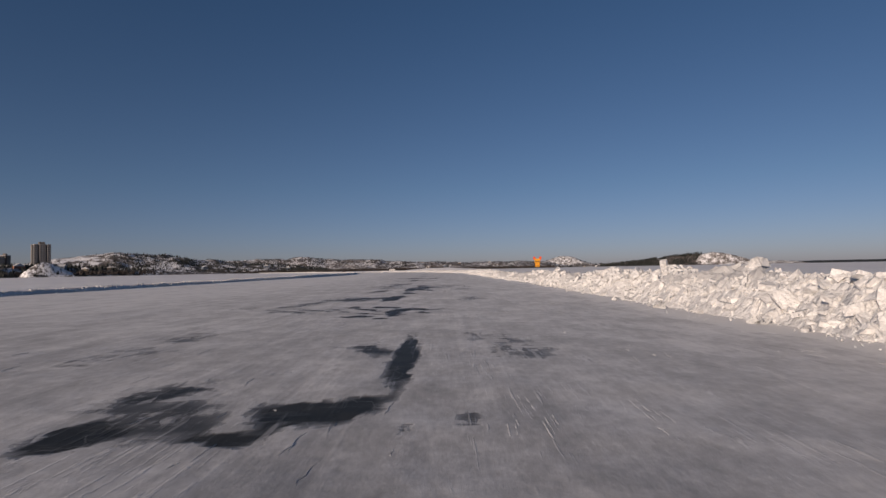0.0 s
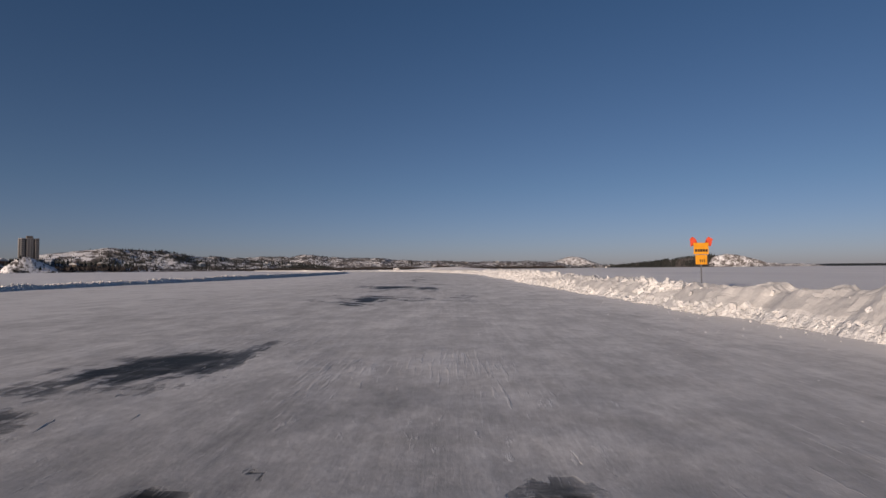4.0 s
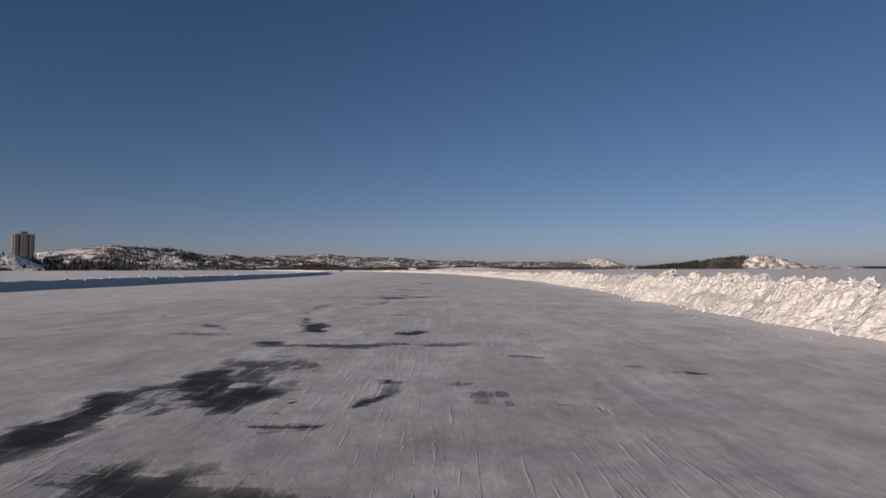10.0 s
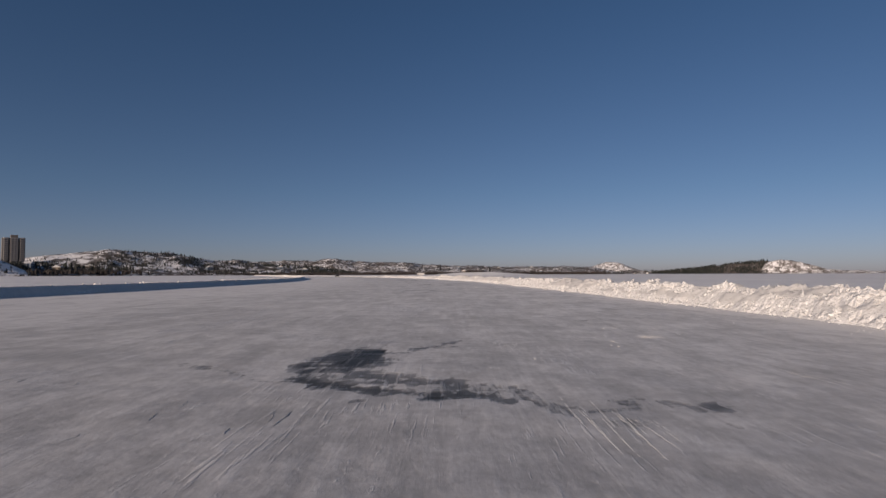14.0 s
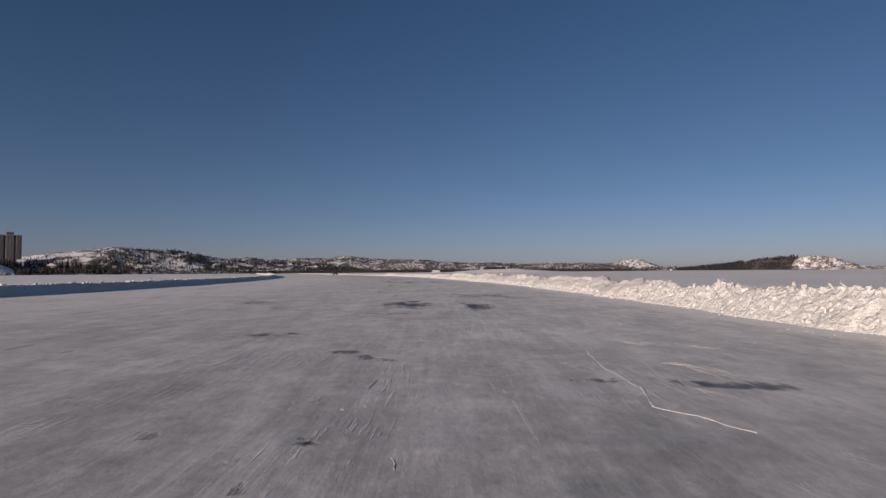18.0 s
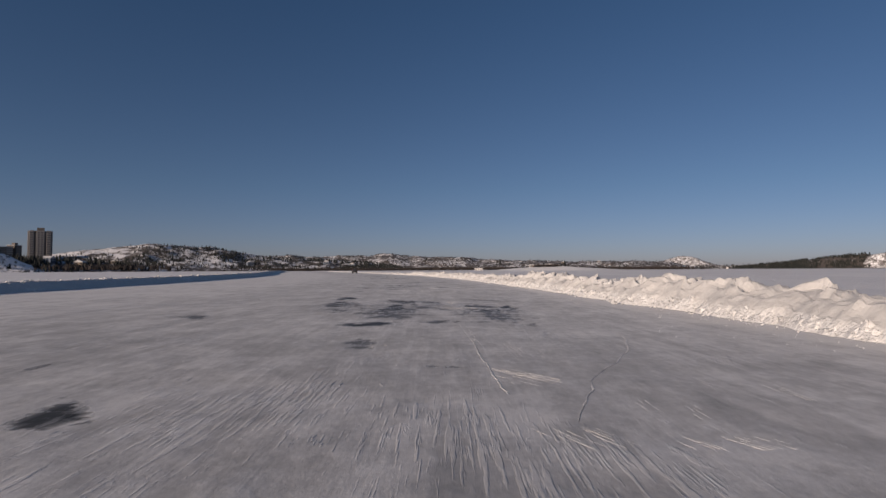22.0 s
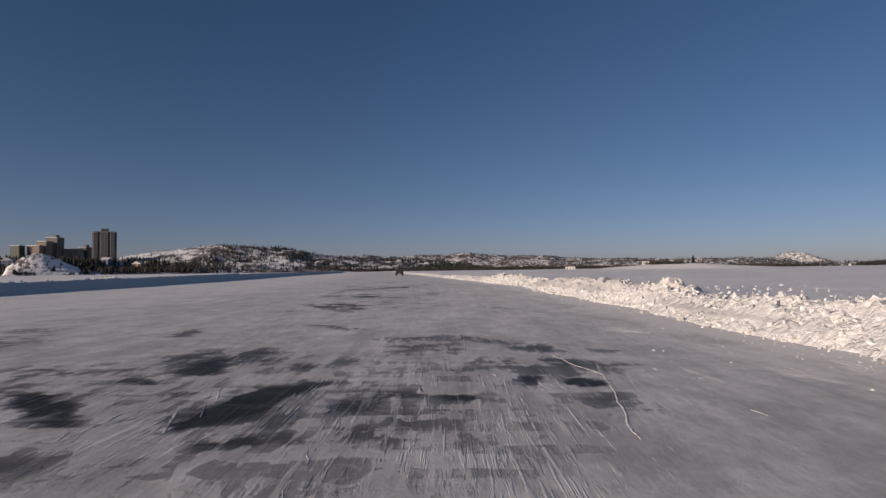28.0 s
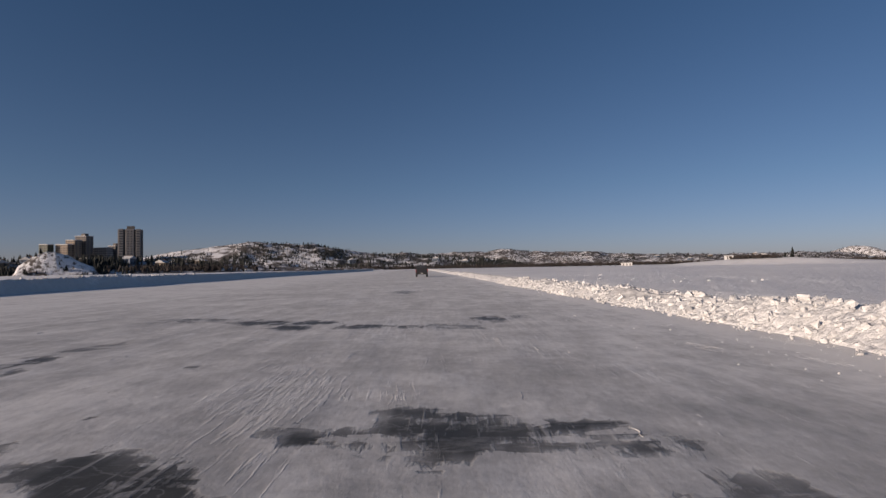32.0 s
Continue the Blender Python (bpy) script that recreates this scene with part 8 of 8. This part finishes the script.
SCRAPED += [
    (386.1, 5.16, 1.1, -0.11, 3), (386.2, 2.56, 3.1, 0.55, 2), (386.5, -0.18, 2.2, -0.06, 2), (386.6, 6.31, 1, 0.04, 4), (387.3, -2.95, 2.9, -0.47, 2), (387.3, -2.57, 2.1, -0.2, 2), (390.9, 0.55, 4.1, 0.11, 2), (391.8, 4.61, 1.3, -0.64, 4),
    (392.9, 1.52, 4.9, 0.05, 2), (397, 3.01, 0.3, 0.02, 3), (397, 3.34, 0.4, -0.08, 4), (397.7, 1.78, 1.1, 0.12, 1), (397.8, 2.15, 0.5, 0.02, 3), (398, 1.62, 1, 0.1, 1), (398.1, 3.33, 1.2, 0.05, 1), (398.3, 3.04, 0.3, -0.03, 3),
    (398.5, -1.05, 0.2, -0.02, 2), (398.6, -2.65, 0.5, -0.04, 4), (398.9, 2.42, 0.7, -0.04, 4), (399.3, 2.1, 0.6, -0.03, 3),
]
SCRAPED += [
    (399.8, -2.12, 0.5, -0.06, 2), (400.3, 4.13, 1.7, 0.15, 1), (400.4, 0.27, 0.4, 0.08, 2), (410.9, 3.77, 0.2, 0.03, 2), (411.1, 0.98, 0.2, -0.06, 2), (411.5, -0.31, 0.8, -0.05, 3), (411.5, 3.61, 0.5, -0.01, 2), (411.9, 2.16, 0.8, -0.13, 6),
    (412, -0.91, 0.9, -0.06, 3), (412.1, 1.56, 0.7, 0.04, 3), (412.2, -0.57, 0.9, -0.06, 3), (412.2, 1.4, 0.7, -0.04, 5), (412.3, 1.15, 0.4, -0.05, 2), (412.6, 0.99, 0.5, -0.03, 2), (412.7, 4.92, 0.7, -0.11, 2), (412.8, 2.28, 0.6, -0.08, 2),
    (413.5, 1.35, 0.6, -0.08, 3), (413.6, -0.64, 0.7, 0.07, 3), (414.1, -0.96, 1.6, -0.01, 3), (415.5, 1.33, 0.6, -0.21, 3),
]
SCRAPED += [
    (418.3, -0.6, 2.4, -0.05, 3), (420.4, -0.95, 3.9, -0.02, 2), (424.3, 3.43, 0.2, -0.02, 3), (424.9, 1.28, 1.4, 0.05, 2), (425.1, -0.51, 2.2, 0.12, 6), (425.1, -0.26, 1.7, 0.08, 5), (425.1, 1.68, 1.5, -0.01, 1), (425.2, -0.87, 2.2, 0.16, 6),
    (425.5, 2.76, 3, 0.31, 1), (425.7, 1.2, 0.8, -0, 3), (425.7, 4.17, 0.6, -0.47, 5), (425.9, 3.12, 4.2, 1.25, 1), (426.4, -1.05, 2, -0.14, 3), (426.4, 3.39, 0.3, 0.01, 2), (427, -0.48, 1.6, -0.06, 3), (427.7, -1.49, 1.4, 0.06, 3),
    (428.1, -4.41, 3.4, -0.94, 2), (429.6, -2.02, 3.4, 0.08, 2), (437.4, 0.07, 1.2, 0.29, 2), (438.7, -0.38, 0.8, -0.11, 3),
]
SCRAPED += [
    (438.7, -0.23, 0.8, -0.11, 3), (438.7, -0.06, 0.5, -0.02, 2), (438.8, -0.99, 0.3, 0.01, 2), (439.8, -1.91, 1.6, -0.12, 1), (440.4, 6, 1, 0.1, 3), (440.7, 0.25, 3, -0.07, 1), (441.5, -0.04, 3, 0.07, 1), (441.8, -1.35, 1.3, -0, 2),
    (442.2, 4.97, 1.2, -0.38, 3), (442.4, 6.84, 1, -0.02, 3), (443.5, 1.43, 2.3, -0.1, 2), (444.8, 1.03, 2.2, -0.04, 4),
]


def torn_ridges():
    """Bundles of broken ridges that wheels and plough have dragged up, each a low lumpy roll of snow."""
    rng = np.random.RandomState(41)
    X, F, n = [], [], 0
    for s, l, ds, dl, count in SCRAPED:
        row = abs(dl) > 0.8 * ds
        if clear_field(np.array([[s]]), np.array([[l]]))[0, 0] > 0.5:
            continue
        if not row:
            count = 2 * count
        for k in range(count):
            if row:
                at = (k + rng.uniform(0.2, 0.8)) / count - 0.5
                s0, l0, long, lean = s + at * ds, l + at * dl, rng.uniform(0.25, 0.7), rng.normal(0, 0.03)
            else:
                s0, l0 = s + rng.uniform(-0.35, 0.35) * ds, l + (k - (count - 1) / 2) * rng.uniform(0.025, 0.06) + rng.normal(0, 0.015)
                long, lean = ds * rng.uniform(0.2, 0.9), dl / max(ds, 0.1) + rng.normal(0, 0.015)
            low = 0.6 if ds > 3 else 1.0
            u = np.linspace(-0.5, 0.5, max(6, int(long / 0.035)))
            lump = fbm(u * long / 0.07 + 9 * k, 0 * u + s, 3, 7) ** 1.5 * 1.4
            gone = smooth(0.40, 0.56, fbm(u * long / 0.22 + 5 * k, 0 * u + s, 3, 8))
            swell = np.sqrt(np.clip(1 - (2 * u) ** 4, 0, 1)) * (0.45 + 0.9 * lump) * (0.04 + 0.96 * gone)
            big = low * 0.3 + low * rng.rand() ** 2
            wide, high = 0.012 * big * swell + 0.0008, 0.0023 * big * swell
            across, up = np.array([-1.3, -0.6, 0.0, 0.6, 1.3]), np.array([-0.3, 0.8, 1.0, 0.6, -0.3])
            S = np.repeat((s0 + u * long)[:, None], 5, 1)
            L = (l0 + u * long * lean + 0.014 * (fbm(u * long / 0.3, 0 * u + l0, 2, 9) - 0.5))[:, None] + wide[:, None] * across
            Z = road_height(S, L, 0 * S) + 0.001 + high[:, None] * up * rng.uniform(0.7, 1.2, S.shape) - 0.004 * (np.abs(across) > 1)
            X.append(np.stack(on_road(S, L, Z), -1).reshape(-1, 3))
            i = np.arange(S.size).reshape(S.shape) + n
            F.append(np.stack([i[:-1, :-1], i[:-1, 1:], i[1:, 1:], i[1:, :-1]], -1).reshape(-1, 4))
            n += S.size
    ob = new("snow_ridges", mesh_of("snow_ridges", np.concatenate(X), np.concatenate(F).tolist(), M_SCRAPE))
    tagged(ob, "broken white ridges of snow dragged up along the lanes", "snow", kind="stuff")


torn_ridges()


def snow_scrapes(count):
    """Low ragged lines of scraped-up snow lying along the lanes in loose groups."""
    rng = np.random.RandomState(29)
    s, l = np.sort(rng.uniform(2, 470, count)), rng.uniform(-11, 7.4, count)
    keep = (vnoise(l / 1.1, s / 2.4, 171) > 0.66) & (vnoise(l / 5.0, s / 11.0, 172) > 0.42)
    s, l, keep = s[keep], l[keep], keep[keep]
    count = len(s)
    clear = clear_field(s[:, None], l[:, None])[:, 0]
    keep &= (clear < 0.35) | (rng.rand(count) < 0.4)
    lean = 28 * (vnoise(l / 3.0, s / 5.0, 173) - 0.5) + rng.normal(0, 5, count)
    s, l, a = s[keep][:, None], l[keep][:, None], np.radians(lean[keep])[:, None]
    n = len(s)
    long, wide, high = 0.12 + 0.55 * rng.rand(n, 1) ** 2, 0.003 + 0.008 * rng.rand(n, 1) ** 2, rng.uniform(0.001, 0.005, (n, 1))
    u = np.linspace(-0.5, 0.5, 6)[None] * long
    swell = np.array([0.15, 0.8, 1.0, 0.9, 0.6, 0.1]) * rng.uniform(0.5, 1.2, (n, 6))
    S, L = s + u * np.cos(a), l + u * np.sin(a) + rng.normal(0, 0.011, (n, 6))
    base = road_height(S, L, np.repeat(clear[keep][:, None], 6, 1)) + 0.002
    rows = [np.stack(on_road(S, L + side * wide * swell, base + lift), -1) for side, lift in ((-1, -0.008), (0, high * swell), (1, -0.008))]
    verts = np.stack(rows, 1).reshape(-1, 3)
    quad = np.array([(i, i + 1, i + 7, i + 6) for i in (*range(5), *range(6, 11))])
    faces = (np.arange(n)[:, None, None] * 18 + quad[None]).reshape(-1, 4).tolist()
    tagged(new("snow_scrapes", mesh_of("snow_scrapes", verts, faces, M_SCRAPE)), "thin lines of scraped snow lying on the ice road", "snow", kind="stuff")


snow_scrapes(9000)

# ---------------------------------------------------------------- pieces of the banks
make_blocks()
